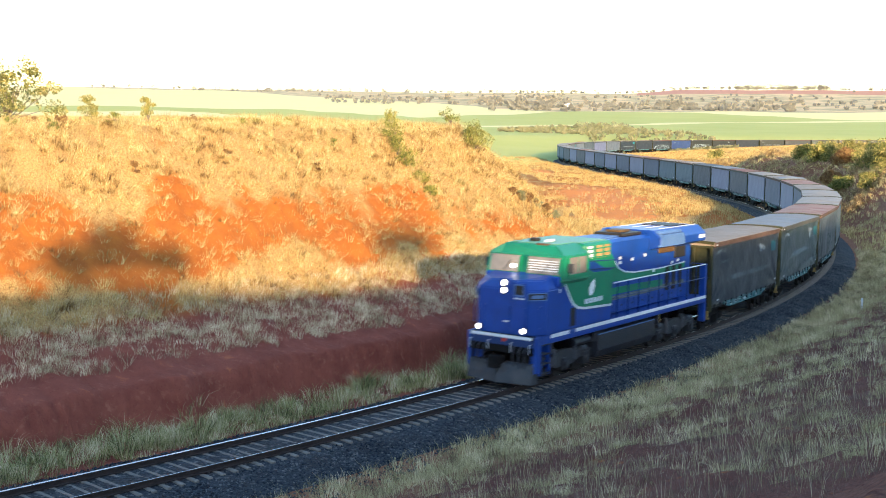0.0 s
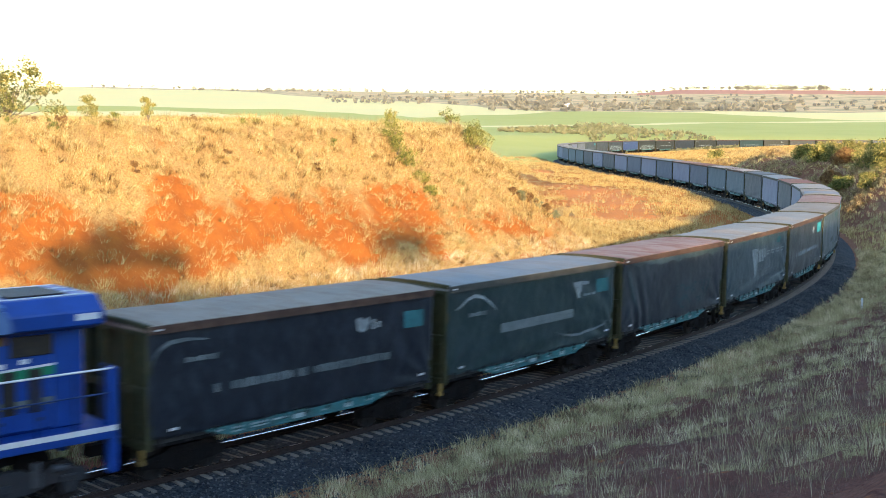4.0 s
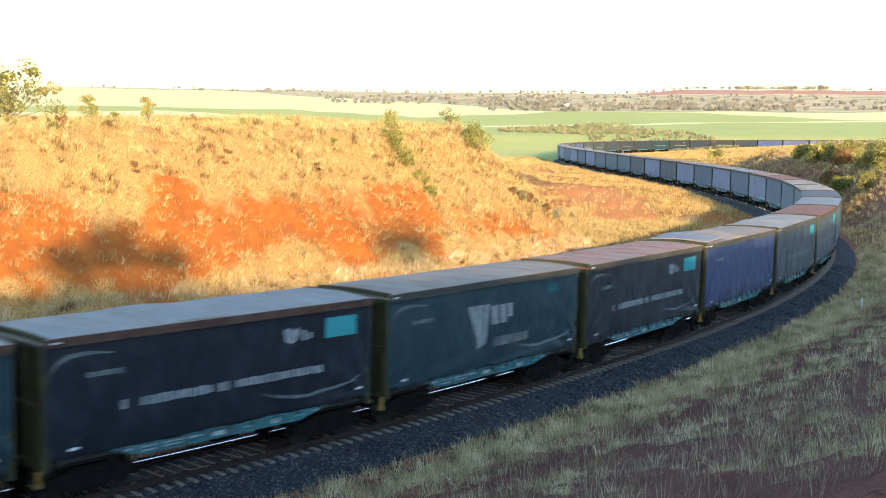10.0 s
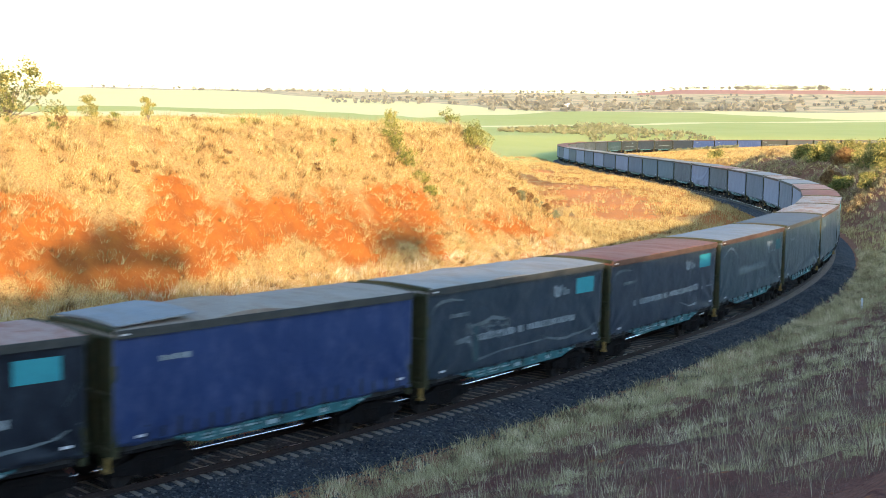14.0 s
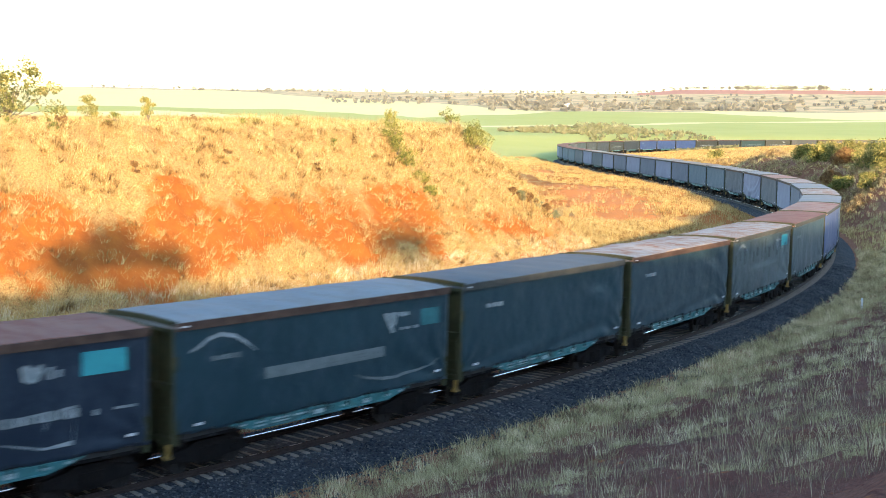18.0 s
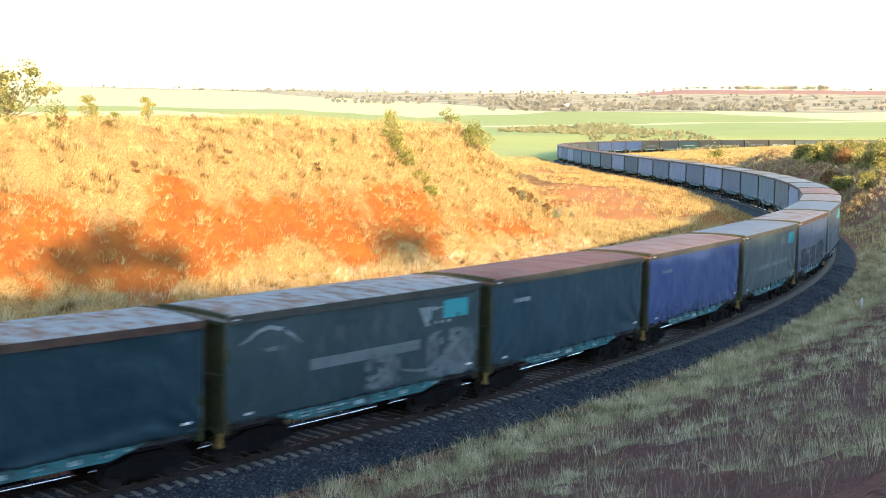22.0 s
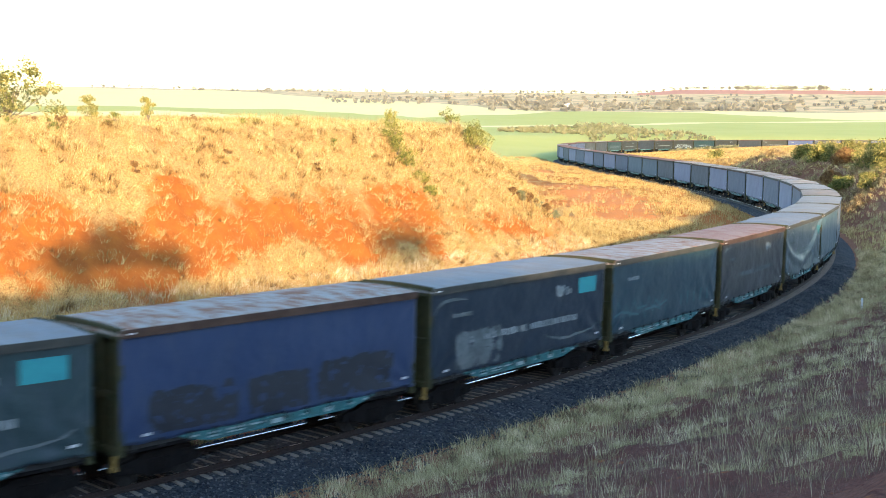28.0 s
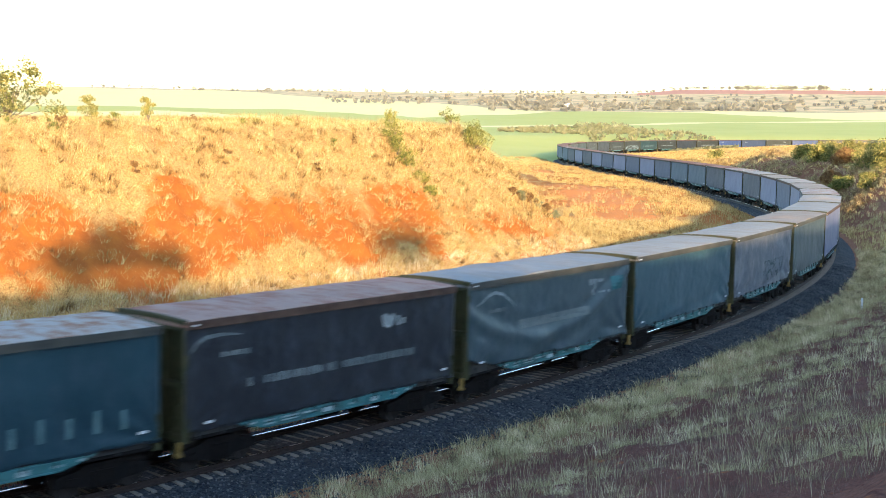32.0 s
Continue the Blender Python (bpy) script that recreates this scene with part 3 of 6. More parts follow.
def tarp_out(x, z, kind):
    """How far the canvas stands out at a place of the side."""
    low = max(0.0, (2.3 - z) / 1.1)
    w = 0.014 * math.sin(x * 0.9 + 0.8 * math.sin(z * 1.2 + 0.4 * x)) + 0.006 * math.sin(x * 2.3 + z * 1.9 + math.sin(x * 0.7))
    w += 0.055 * fan(x, z, -5.5, 1.3, 1.3, 11, 0.4) + 0.045 * fan(x, z, 5.5, 1.3, 1.0, 11, 1.7) + 0.03 * fan(x, z, -5.5, 4.1, 0.8, 9, 0.9)
    w += 0.016 * math.sin(z * 3.4 + 0.25 * x + math.sin(x * 0.8)) * (0.3 + low) + 0.018 * low * math.sin(x * 2.1 + z * 2.6 + math.sin(x * 1.3))
    if kind == "creased":
        fold = (x + 4.6) * 0.55 - (z - 2.6)
        w += 0.02 * math.exp(-((x + 4.3) / 1.6) ** 2) * math.sin(fold * 5 + 1.3 * math.sin(x * 1.9 + z)) + 0.03 * low * math.sin(z * 8 + x * 1.1)
    if kind == "loose":
        sag = z - 1.75 - 0.055 * (x - 0.6) ** 2
        w += 0.07 * math.exp(-(sag / 0.32) ** 2) + 0.035 * math.sin(sag * 7 + 0.4 * math.sin(x * 2)) * max(0.0, 1 - abs(sag) / 1.5) + 0.08 * low * (0.6 + 0.6 * math.sin(x * 1.6 + z * 3))
    if kind == "torn":
        w += 0.03 * math.sin(z * 2 + x) + 0.06 * math.exp(-((x - 3.9) / 0.8) ** 2) * math.sin((x - z * 0.35) * 8) * max(0, (3.9 - z) / 2.6)
    return w


def tarp_mesh(kind):
    bm = bmesh.new()
    nx, nz = 108, 28
    x0, x1 = -BODY / 2 + 0.04, BODY / 2 - 0.04
    grid = []
    for j in range(nz + 1):
        row = []
        for i in range(nx + 1):
            x = x0 + (x1 - x0) * i / nx
            top, bot = 4.10, 1.22 + 0.025 * math.sin(x * 2.7) + 0.02 * math.sin(x * 6.1)
            if kind == "loose":
                bot -= 0.10 * max(0, math.sin((x + 5.6) * 0.55)) ** 2 - 0.35 * max(0.0, (x - 2.6) / 2.9) ** 2
            if kind == "torn":
                top -= 0.22 * max(0, math.sin((x + 3.6) * 0.8)) if -3.6 < x < 4.4 else 0
            z = bot + (top - bot) * j / nz
            row.append(bm.verts.new((x, HALF - 0.02 + tarp_out(x, z, kind), z)))
        grid.append(row)
    for j in range(nz):
        for i in range(nx):
            bm.faces.new((grid[j][i], grid[j][i + 1], grid[j + 1][i + 1], grid[j + 1][i])[::-1])
    # turned-in hems
    rim = grid[0] + [r[-1] for r in grid[1:]] + grid[-1][-2::-1] + [r[0] for r in grid[-2:0:-1]]
    inner = [bm.verts.new((v.co.x, HALF - 0.10, v.co.z)) for v in rim]
    for i in range(len(rim)):
        k2 = (i + 1) % len(rim)
        bm.faces.new((rim[i], inner[i], inner[k2], rim[k2])[::-1])
    me = bpy.data.meshes.new("side_curtain")
    bmesh.ops.recalc_face_normals(bm, faces=bm.faces)
    bm.to_mesh(me)
    bm.free()
    me.polygons.foreach_set("use_smooth", [True] * len(me.polygons))
    return me


def laid(name, polys, material, kind, lift=0.012):
    """Flat paint shapes in x and z, laid on the canvas."""
    bm = bmesh.new()
    for poly in polys:
        vs = [bm.verts.new((x, 0, z)) for x, z in poly]
        bm.faces.new(vs)
    for f in bm.faces:
        f.normal_update()
        if f.normal.y < 0:
            f.normal_flip()
    for v in bm.verts:
        v.co.y = HALF - 0.02 + tarp_out(v.co.x, v.co.z, kind) + lift
    me = bpy.data.meshes.new(name)
    bm.to_mesh(me)
    bm.free()
    me.materials.append(material)
    return me


def quads(x0, x1, z0, z1, step_x=0.2):
    n, m = max(1, round((x1 - x0) / step_x)), max(1, round((z1 - z0) / 0.15))
    e = [x0 + (x1 - x0) * i / n for i in range(n + 1)]
    h = [z0 + (z1 - z0) * j / m for j in range(m + 1)]
    return [[(e[i], h[j]), (e[i + 1], h[j]), (e[i + 1], h[j + 1]), (e[i], h[j + 1])] for i in range(n) for j in range(m)]


def ring(cx, cz, r0, r1, a0, a1, n=14, sx=1.0):
    out = []
    for i in range(n):
        p, q = radians(a0 + (a1 - a0) * i / n), radians(a0 + (a1 - a0) * (i + 1) / n)
        out.append([(cx + sx * r0 * math.cos(p), cz + r0 * math.sin(p)), (cx + sx * r1 * math.cos(p), cz + r1 * math.sin(p)),
                    (cx + sx * r1 * math.cos(q), cz + r1 * math.sin(q)), (cx + sx * r0 * math.cos(q), cz + r0 * math.sin(q))])
    return out


def letter_bars(x0, x1, z0, z1, n, rnd):
    """A row of unreadable letters: a bar each, with gaps."""
    out, w = [], (x1 - x0) / n
    for i in range(n):
        if rnd.random() < 0.12:
            continue
        a = x0 + w * i
        out += quads(a, a + w * rnd.uniform(0.72, 0.9), z0 + rnd.uniform(0, 0.03), z1 - rnd.uniform(0, 0.03))
    return out


def scrawl(x0, x1, z0, z1, rnd, n=26, w=0.06):
    """Sprayed strokes in a patch."""
    out = []
    for i in range(n):
        x, z = rnd.uniform(x0, x1), rnd.uniform(z0, z1)
        a, ln = rnd.uniform(0, 6.28), rnd.uniform(0.15, 0.5)
        px, pz = -math.sin(a) * w / 2, math.cos(a) * w / 2
        for k2 in range(4):
            a += rnd.uniform(-0.7, 0.7)
            x2, z2 = min(max(x + ln / 3 * math.cos(a), x0), x1), min(max(z + ln / 3 * math.sin(a), z0), z1)
            nx, nz = -math.sin(a) * w / 2, math.cos(a) * w / 2
            if abs(x2 - x) + abs(z2 - z) > 0.03:
                out.append([(x - px, z - pz), (x2 - nx, z2 - nz), (x2 + nx, z2 + nz), (x + px, z + pz)])
            x, z, px, pz = x2, z2, nx, nz
    return out
# ---- wagons ----
def roof_mesh(hump=0.0):
    """A shallow vault with turned-down edges; hump: how far a loose cover billows."""
    bm = bmesh.new()
    n, nx = 8, 32
    rows = []
    for i in range(nx + 1):
        x = -BODY / 2 + BODY * i / nx
        dip = 0.02 * math.sin(x * 1.9) + 0.012 * math.sin(x * 4.3 + 1) + hump * max(0.0, math.sin(x * 0.75 + 0.4) * 0.6 + math.sin(x * 1.7) * 0.4 - 0.1) * (abs(x) < 5.2)
        row = [bm.verts.new((x, -HALF - 0.04, EAVE - 0.17))]
        for j in range(n + 1):
            y = (-1 + 2 * j / n) * (HALF + 0.04)
            row.append(bm.verts.new((x, y, EAVE + 0.05 * (1 - (y / HALF) ** 2) + dip * (1 - abs(y) / HALF * 0.6))))
        row.append(bm.verts.new((x, HALF + 0.04, EAVE - 0.17)))
        rows.append(row)
    for i in range(nx):
        for j in range(n + 2):
            bm.faces.new((rows[i][j], rows[i + 1][j], rows[i + 1][j + 1], rows[i][j + 1]))
    bm.faces.new(rows[0])
    bm.faces.new(rows[-1][::-1])
    bm.faces.new([r[0] for r in rows][::-1] + [r[-1] for r in rows])
    bmesh.ops.recalc_face_normals(bm, faces=bm.faces)
    me = bpy.data.meshes.new("roof")
    bm.to_mesh(me)
    bm.free()
    return me


def shared(name, bm, material, smooth=False):
    me = bpy.data.meshes.new(name)
    bm.to_mesh(me)
    bm.free()
    me.materials.append(material)
    if smooth:
        me.polygons.foreach_set("use_smooth", [True] * len(me.polygons))
    return me


def wheel_mesh(r=0.46):
    bm = bmesh.new()
    rod(bm, (0, -0.07, 0), (0, 0.07, 0), r, 20)
    rod(bm, (0, -0.11, 0), (0, -0.06, 0), r + 0.03, 20)
    rod(bm, (0, 0.06, 0), (0, 0.14, 0), 0.13, 10)
    for i in range(6):
        c, d = math.cos(i * 1.0472), math.sin(i * 1.0472)
        rod(bm, (0.12 * c, 0.07, 0.12 * d), ((r - 0.09) * c, 0.07, (r - 0.09) * d), 0.025, 5)
    return shared("wheel", bm, M_WHEEL)


def bogie_mesh():
    bm = bmesh.new()
    for y in (-1.02, 1.02):
        prism(bm, [(-1.35, 0.38), (-1.35, 0.62), (-0.75, 0.72), (-0.45, 0.86), (0.45, 0.86), (0.75, 0.72), (1.35, 0.62), (1.35, 0.38), (1.05, 0.36),
                   (0.55, 0.30), (0.4, 0.2), (-0.4, 0.2), (-0.55, 0.30), (-1.05, 0.36)], y - 0.08, y + 0.08)
        for x in (-0.9, 0.9):
            rod(bm, (x, y - 0.12, 0.46), (x, y + 0.14, 0.46), 0.12, 10)
        for x in (-0.22, 0, 0.22):
            rod(bm, (x, y + 0.1, 0.28), (x, y + 0.1, 0.66), 0.075, 8)
    box(bm, -0.25, 0.25, -1.0, 1.0, 0.55, 0.85)
    for x in (-0.9, 0.9):
        rod(bm, (x, -1.0, 0.46), (x, 1.0, 0.46), 0.08, 8)
    return shared("bogie", bm, M_GREASE)


def end_wall_meshes():
    """The end panel of a wagon, facing +x, and the posts, bars and studs on it."""
    e = BODY / 2
    panel = shared("end_wall", boxes((e - 0.30, e - 0.2, -1.32, 1.32, 1.0, 4.05)), M_OLIVE)
    rows = [("corner_post", shared("corner_post", boxes((e - 0.16, e, y - 0.08, y + 0.08, 0.95, 4.2), bevel=0.015), M_OLIVE)) for y in (-1.38, 1.38)]
    rows += [("crossbar", shared("crossbar", boxes((e - 0.14, e - 0.005, -1.32, 1.32, z - 0.09, z + 0.09)), M_OLIVE)) for z in (1.05, 2.5, 4.08)]
    rows += [("stud", shared("stud", boxes((e - 0.12, e - 0.01, y - 0.05, y + 0.05, 1.14, 3.99)), M_OLIVE)) for y in (-0.5, 0.5)]
    return panel, rows


def ladder_mesh():
    e = BODY / 2
    bm = bmesh.new()
    for y in (1.0, 1.34):
        rod(bm, (e + 0.07, y, 0.6), (e + 0.07, y, 2.5), 0.02, 6)
    for i in range(6):
        rod(bm, (e + 0.07, 1.0, 0.7 + i * 0.32), (e + 0.07, 1.34, 0.7 + i * 0.32), 0.016, 6)
    return shared("ladder", bm, M_OLIVE)


def sill_mesh():
    """The turquoise fish-bellied sole bar of the +y side, between the bogies."""
    bm = bmesh.new()
    prism(bm, [(-3.7, 1.21), (3.7, 1.21), (3.45, 1.1), (2.7, 0.92), (-2.7, 0.92), (-3.45, 1.1)], 1.36, 1.45)
    box(bm, -3.6, 3.6, 1.45, 1.50, 1.16, 1.2)
    box(bm, -2.7, 2.7, 1.45, 1.49, 0.92, 0.96)
    for i in range(10):
        x = -2.6 + i * 0.58
        box(bm, x - 0.035, x + 0.035, 1.45, 1.49, 0.95, 1.17)
    return shared("side_sill", bm, M_SILL)


def plate_row():
    """Rows of small painted panels and plates on the sole bar."""
    bm = bmesh.new()
    for x0, x1, z0, z1 in ((2.35, 2.75, 1.10, 1.15), (2.35, 2.75, 1.00, 1.05), (1.5, 2.1, 1.10, 1.15), (1.5, 2.1, 1.02, 1.06), (0.75, 1.3, 1.09, 1.14),
                           (0.1, 0.5, 1.0, 1.13), (-0.9, -0.6, 1.05, 1.10), (-1.85, -1.55, 1.0, 1.13), (-2.75, -2.45, 1.05, 1.11), (3.1, 3.3, 1.11, 1.16), (-3.35, -3.15, 1.1, 1.16)):
        box(bm, x0, x1, 1.495, 1.505, z0, z1)
    return shared("data_plate", bm, M_PLATE)


def under_mesh():
    bm = boxes((-5.4, 5.4, -0.25, 0.25, 0.8, 1.05), (-5.4, 5.4, -1.36, 1.36, 0.98, 1.1), (-0.9, 0.0, 0.3, 0.8, 0.62, 0.99), (0.6, 1.4, -0.9, -0.4, 0.62, 0.99))
    rod(bm, (-2.4, 0.4, 0.8), (-1.4, 0.4, 0.8), 0.15, 12)
    return shared("underframe", bm, M_GREASE)


def coupler_mesh():
    e = BODY / 2
    bm = boxes((e - 0.1, e + 0.36, -0.1, 0.1, 0.78, 0.98), (e + 0.22, e + 0.42, -0.19, 0.15, 0.70, 1.06))
    rod(bm, (e + 0.02, 0.5, 0.95), (e + 0.34, 0.35, 0.5), 0.03, 6)
    return shared("coupler", bm, M_GREASE)


def hooks_mesh():
    bm = bmesh.new()
    for i in range(13):
        x = -5.1 + i * 0.85
        box(bm, x - 0.02, x + 0.02, HALF - 0.03, HALF + 0.03, 1.06, 1.3)
    return shared("hem_strap", bm, M_BODY)


def lamp_tag_mesh():
    return shared("end_plate", boxes((5.1, 5.32, HALF + 0.062, HALF + 0.07, 4.12, 4.2)), M_WHITE)


COCK = shared("brake_cock", boxes((BODY / 2 + 0.02, BODY / 2 + 0.10, 1.24, 1.36, 0.66, 1.0), (BODY / 2 + 0.02, BODY / 2 + 0.14, 1.2, 1.4, 0.6, 0.68)), M_YELLOW)
GLINTS = [shared("reflector", boxes((x - 0.13, x + 0.13, HALF + 0.03, HALF + 0.045, z, z + 0.07)), M_WHITE) for x, z in ((4.75, 1.42), (-4.95, 1.5))]
TARP_SHAPES = {k2: tarp_mesh(k2) for k2 in ("taut", "creased", "loose", "torn")}
TARP_CACHE = {}


def tarp_of(shape, colour):
    if (shape, colour) not in TARP_CACHE:
        me = TARP_SHAPES[shape].copy()
        me.name = "side_curtain"
        me.materials.clear()
        me.materials.append(TARPS[colour])
        TARP_CACHE[shape, colour] = me
    return TARP_CACHE[shape, colour]


ROOF = {0: roof_mesh(), 1: roof_mesh(0.16), 2: roof_mesh(0.30)}
HUMPED = {4: 1, 5: 1, 8: 2, 9: 1, 13: 1, 22: 1, 25: 1, 27: 2, 30: 1, 33: 1}
ROOF_CACHE = {}


def roof_of(colour, n):
    key = (colour, HUMPED.get(n, 0))
    if key not in ROOF_CACHE:
        me = ROOF[key[1]].copy()
        me.name = "roof"
        me.materials.append(ROOFS[colour])
        ROOF_CACHE[key] = me
    return ROOF_CACHE[key]


END_SET = end_wall_meshes()
WHEEL, BOGIE, END_WALL, LADDER, SILL, PLATES, UNDER, COUPLER, HOOKS, END_TAG = (wheel_mesh(), bogie_mesh(), END_SET[0], ladder_mesh(), sill_mesh(),
                                                                              plate_row(), under_mesh(), coupler_mesh(), hooks_mesh(), lamp_tag_mesh())
BODY_MESH = shared("body", boxes((-BODY / 2 + 0.32, BODY / 2 - 0.32, -HALF + 0.12, HALF - 0.12, 1.08, EAVE - 0.06)), M_BODY)
FASCIA = shared("roof_edge", boxes((-BODY / 2 + 0.02, BODY / 2 - 0.02, HALF + 0.042, HALF + 0.06, EAVE - 0.235, EAVE - 0.10),
                                   (-BODY / 2 + 0.02, BODY / 2 - 0.02, HALF + 0.042, HALF + 0.085, EAVE - 0.10, EAVE - 0.015)), M_FASCIA)


def end_lip_mesh():
    """The painted strip across the end of a roof."""
    bm = bmesh.new()
    e = BODY / 2
    arc = [(y, EAVE + 0.05 * (1 - (y / HALF) ** 2)) for y in (-1.53, -1.1, -0.6, 0.0, 0.6, 1.1, 1.53)]
    drawn(bm, [(y, z + 0.03) for y, z in arc] + [(y, z - 0.10) for y, z in arc[::-1]], e - 0.10, e + 0.03)
    return shared("end_lip", bm, M_LIP)


def roof_lid_mesh():
    """A raised pale sheet over the front third of a roof, curled up at its back edge."""
    bm = bmesh.new()
    drawn(bm, [(-1.42, 4.36), (-0.7, 4.42), (0.0, 4.44), (0.7, 4.42), (1.42, 4.36), (1.42, 4.32), (0.0, 4.39), (-1.42, 4.32)], 2.9, 5.35)
    for v in bm.verts:
        if v.co.x < 3:
            v.co.z += 0.12
    return shared("roof_lid", bm, ROOFS["steel"])


END_LIP, ROOF_LID = end_lip_mesh(), roof_lid_mesh()
MARKS = {}


def mark(name, shape, maker, material):
    key = (name, shape)
    if key not in MARKS:
        MARKS[key] = laid(name, maker(), material, shape)
    return MARKS[key]


def paint(curtain, what, shape):
    """The signs and scrawls of one wagon side; +x is its front end."""
    def add(name, maker, material, key=None):
        ob = part(name, mark(key or name, shape, maker, material), None, curtain)
        ob.name = name
        if name in ("graffiti", "black_graffiti", "lettering_bar", "letter_bar", "small_sign", "vee_mark", "logo_shape", "worn_streak", "dark_stain", "torn_flap"):
            tagged(ob, kind="stuff")
    if "arc" in what:
        add("arc_emblem", lambda: stroke([(5.36, 3.22, 0.03), (5.3, 3.42, 0.045), (5.12, 3.62, 0.055), (4.8, 3.76, 0.06), (4.3, 3.79, 0.05), (3.9, 3.76, 0.03), (3.6, 3.72, 0.015)]), M_FAINT)
        add("small_sign", lambda: letter_bars(3.3, 4.55, 3.15, 3.31, 6, random.Random(2)), M_FAINT)
    if "bell" in what:
        add("arc_emblem", lambda: stroke([(5.0, 3.42, 0.03), (4.7, 3.53, 0.045), (4.36, 3.72, 0.055), (3.95, 3.80, 0.06), (3.5, 3.70, 0.055), (3.1, 3.48, 0.045), (2.72, 3.2, 0.02)]), M_MARK, "bell_emblem")
        add("small_sign", lambda: letter_bars(3.3, 4.3, 3.08, 3.24, 5, random.Random(2)), M_FAINT, "bell_sign")
        add("pale_band", lambda: quads(-2.5, 2.4, 2.33, 2.66), M_BAND, "broad_band")
        add("lettering_bar", lambda: letter_bars(-2.4, 2.3, 2.41, 2.58, 24, random.Random(3)), M_FAINT, "band_letters")
        add("logo_shape", lambda: [[(-2.4, 3.68), (-2.62, 3.68), (-2.95, 3.05), (-2.8, 3.02)], [(-2.64, 3.68), (-3.05, 3.67), (-3.02, 3.30), (-2.90, 3.2)]], M_MARK, "slanted_logo")
        add("letter_bar", lambda: letter_bars(-3.6, -3.1, 3.5, 3.66, 3, random.Random(5)) + letter_bars(-4.0, -3.15, 3.06, 3.18, 5, random.Random(6)), M_MARK, "slanted_letters")
    if "tag" in what:
        add("small_sign", lambda: letter_bars(3.15, 4.35, 3.30, 3.47, 6, random.Random(2)), M_MARK, "upper_sign")
    if "stripe" in what:
        add("lettering_bar", lambda: letter_bars(-3.5, 3.4, 2.21, 2.47, 36, random.Random(3)), M_MARK)
    if "dim_stripe" in what:
        add("lettering_bar", lambda: letter_bars(-3.5, 3.4, 2.21, 2.47, 36, random.Random(3)), M_FAINT, "dim_letters")
    if "sweep" in what:
        add("sweep_line", lambda: stroke([(-1.2, 1.92, 0.02), (-1.7, 1.76, 0.035), (-2.4, 1.64, 0.05), (-3.0, 1.60, 0.045), (-3.4, 1.66, 0.05), (-4.0, 1.68, 0.04), (-4.7, 1.80, 0.035), (-5.35, 2.08, 0.02)])
            , M_FAINT)
        add("sweep_tip", lambda: stroke([(-4.9, 2.55, 0.01), (-5.15, 2.8, 0.025), (-5.3, 3.1, 0.02)]), M_FAINT)
    if "square" in what:
        add("turquoise_square", lambda: quads(-4.85, -3.62, 3.22, 3.82), M_SQUARE)
    if "dull_square" in what:
        add("turquoise_square", lambda: quads(-5.05, -4.15, 3.12, 3.66), M_DULL_SQUARE, "dull_turquoise_square")
    if "small_square" in what:
        add("turquoise_square", lambda: quads(-4.15, -3.5, 3.48, 3.80), M_DULL_SQUARE, "small_turquoise_square")
    if "logo" in what:
        add("logo_shape", lambda: [[(-2.02, 3.62), (-2.2, 3.70), (-2.36, 3.58), (-2.58, 3.68), (-2.62, 3.48), (-2.5, 3.28), (-2.3, 3.20), (-2.08, 3.30)]], M_MARK)
        add("letter_bar", lambda: quads(-2.86, -2.72, 3.26, 3.56) + letter_bars(-3.42, -2.92, 3.28, 3.47, 3, random.Random(31)), M_MARK, "logo_letters")
    if "vee" in what:
        add("vee_mark", lambda: [[(1.42, 3.44), (1.02, 3.44), (0.72, 2.55), (0.95, 2.35)], [(0.94, 3.44), (0.55, 3.43), (0.48, 2.05), (0.88, 1.92)], [(0.46, 3.43), (0.16, 3.42), (0.36, 2.1), (0.46, 2.04)]]
            + quads(-0.40, 0.02, 2.68, 3.34, 0.1) + quads(-0.86, -0.50, 2.68, 3.34, 0.1) + quads(-1.22, -0.96, 2.86, 3.34, 0.1), M_MARK)
        add("faded_panel", lambda: quads(-2.2, -0.1, 1.90, 2.22), M_FAINT)
    if "dots" in what:
        add("letter_bar", lambda: [r for i in range(4) for r in (quads(-2.05 - 0.92 * i, -1.4 - 0.92 * i, 3.12, 3.18) + quads(-1.52 - 0.92 * i, -1.4 - 0.92 * i, 2.95, 3.12, 0.2) + quads(-1.95 - 0.92 * i, -1.62 - 0.92 * i, 2.95, 3.04))], M_MARK)
        add("letter_bar", lambda: [r for i in range(4) for r in (quads(3.95 - 0.85 * i, 4.6 - 0.85 * i, 2.06, 2.12) + quads(4.48 - 0.85 * i, 4.6 - 0.85 * i, 1.88, 2.06, 0.2) + quads(4.05 - 0.85 * i, 4.38 - 0.85 * i, 1.88, 1.97))], M_FAINT, "low_letter_row")
    if "graffiti" in what:
        add("graffiti", lambda: scrawl(-5.2, -2.9, 1.35, 2.8, random.Random(4), 85, 0.20) + scrawl(-1.5, 0.0, 1.35, 2.35, random.Random(6), 46, 0.14), M_FAINT)
        add("worn_streak", lambda: [r for i in range(13) for r in quads(4.9 - 0.78 * i, 5.05 - 0.78 * i + 0.12 * (i % 3), 2.8 + 0.25 * (i % 2), 3.35 + 0.18 * (i % 4))], M_DIM)
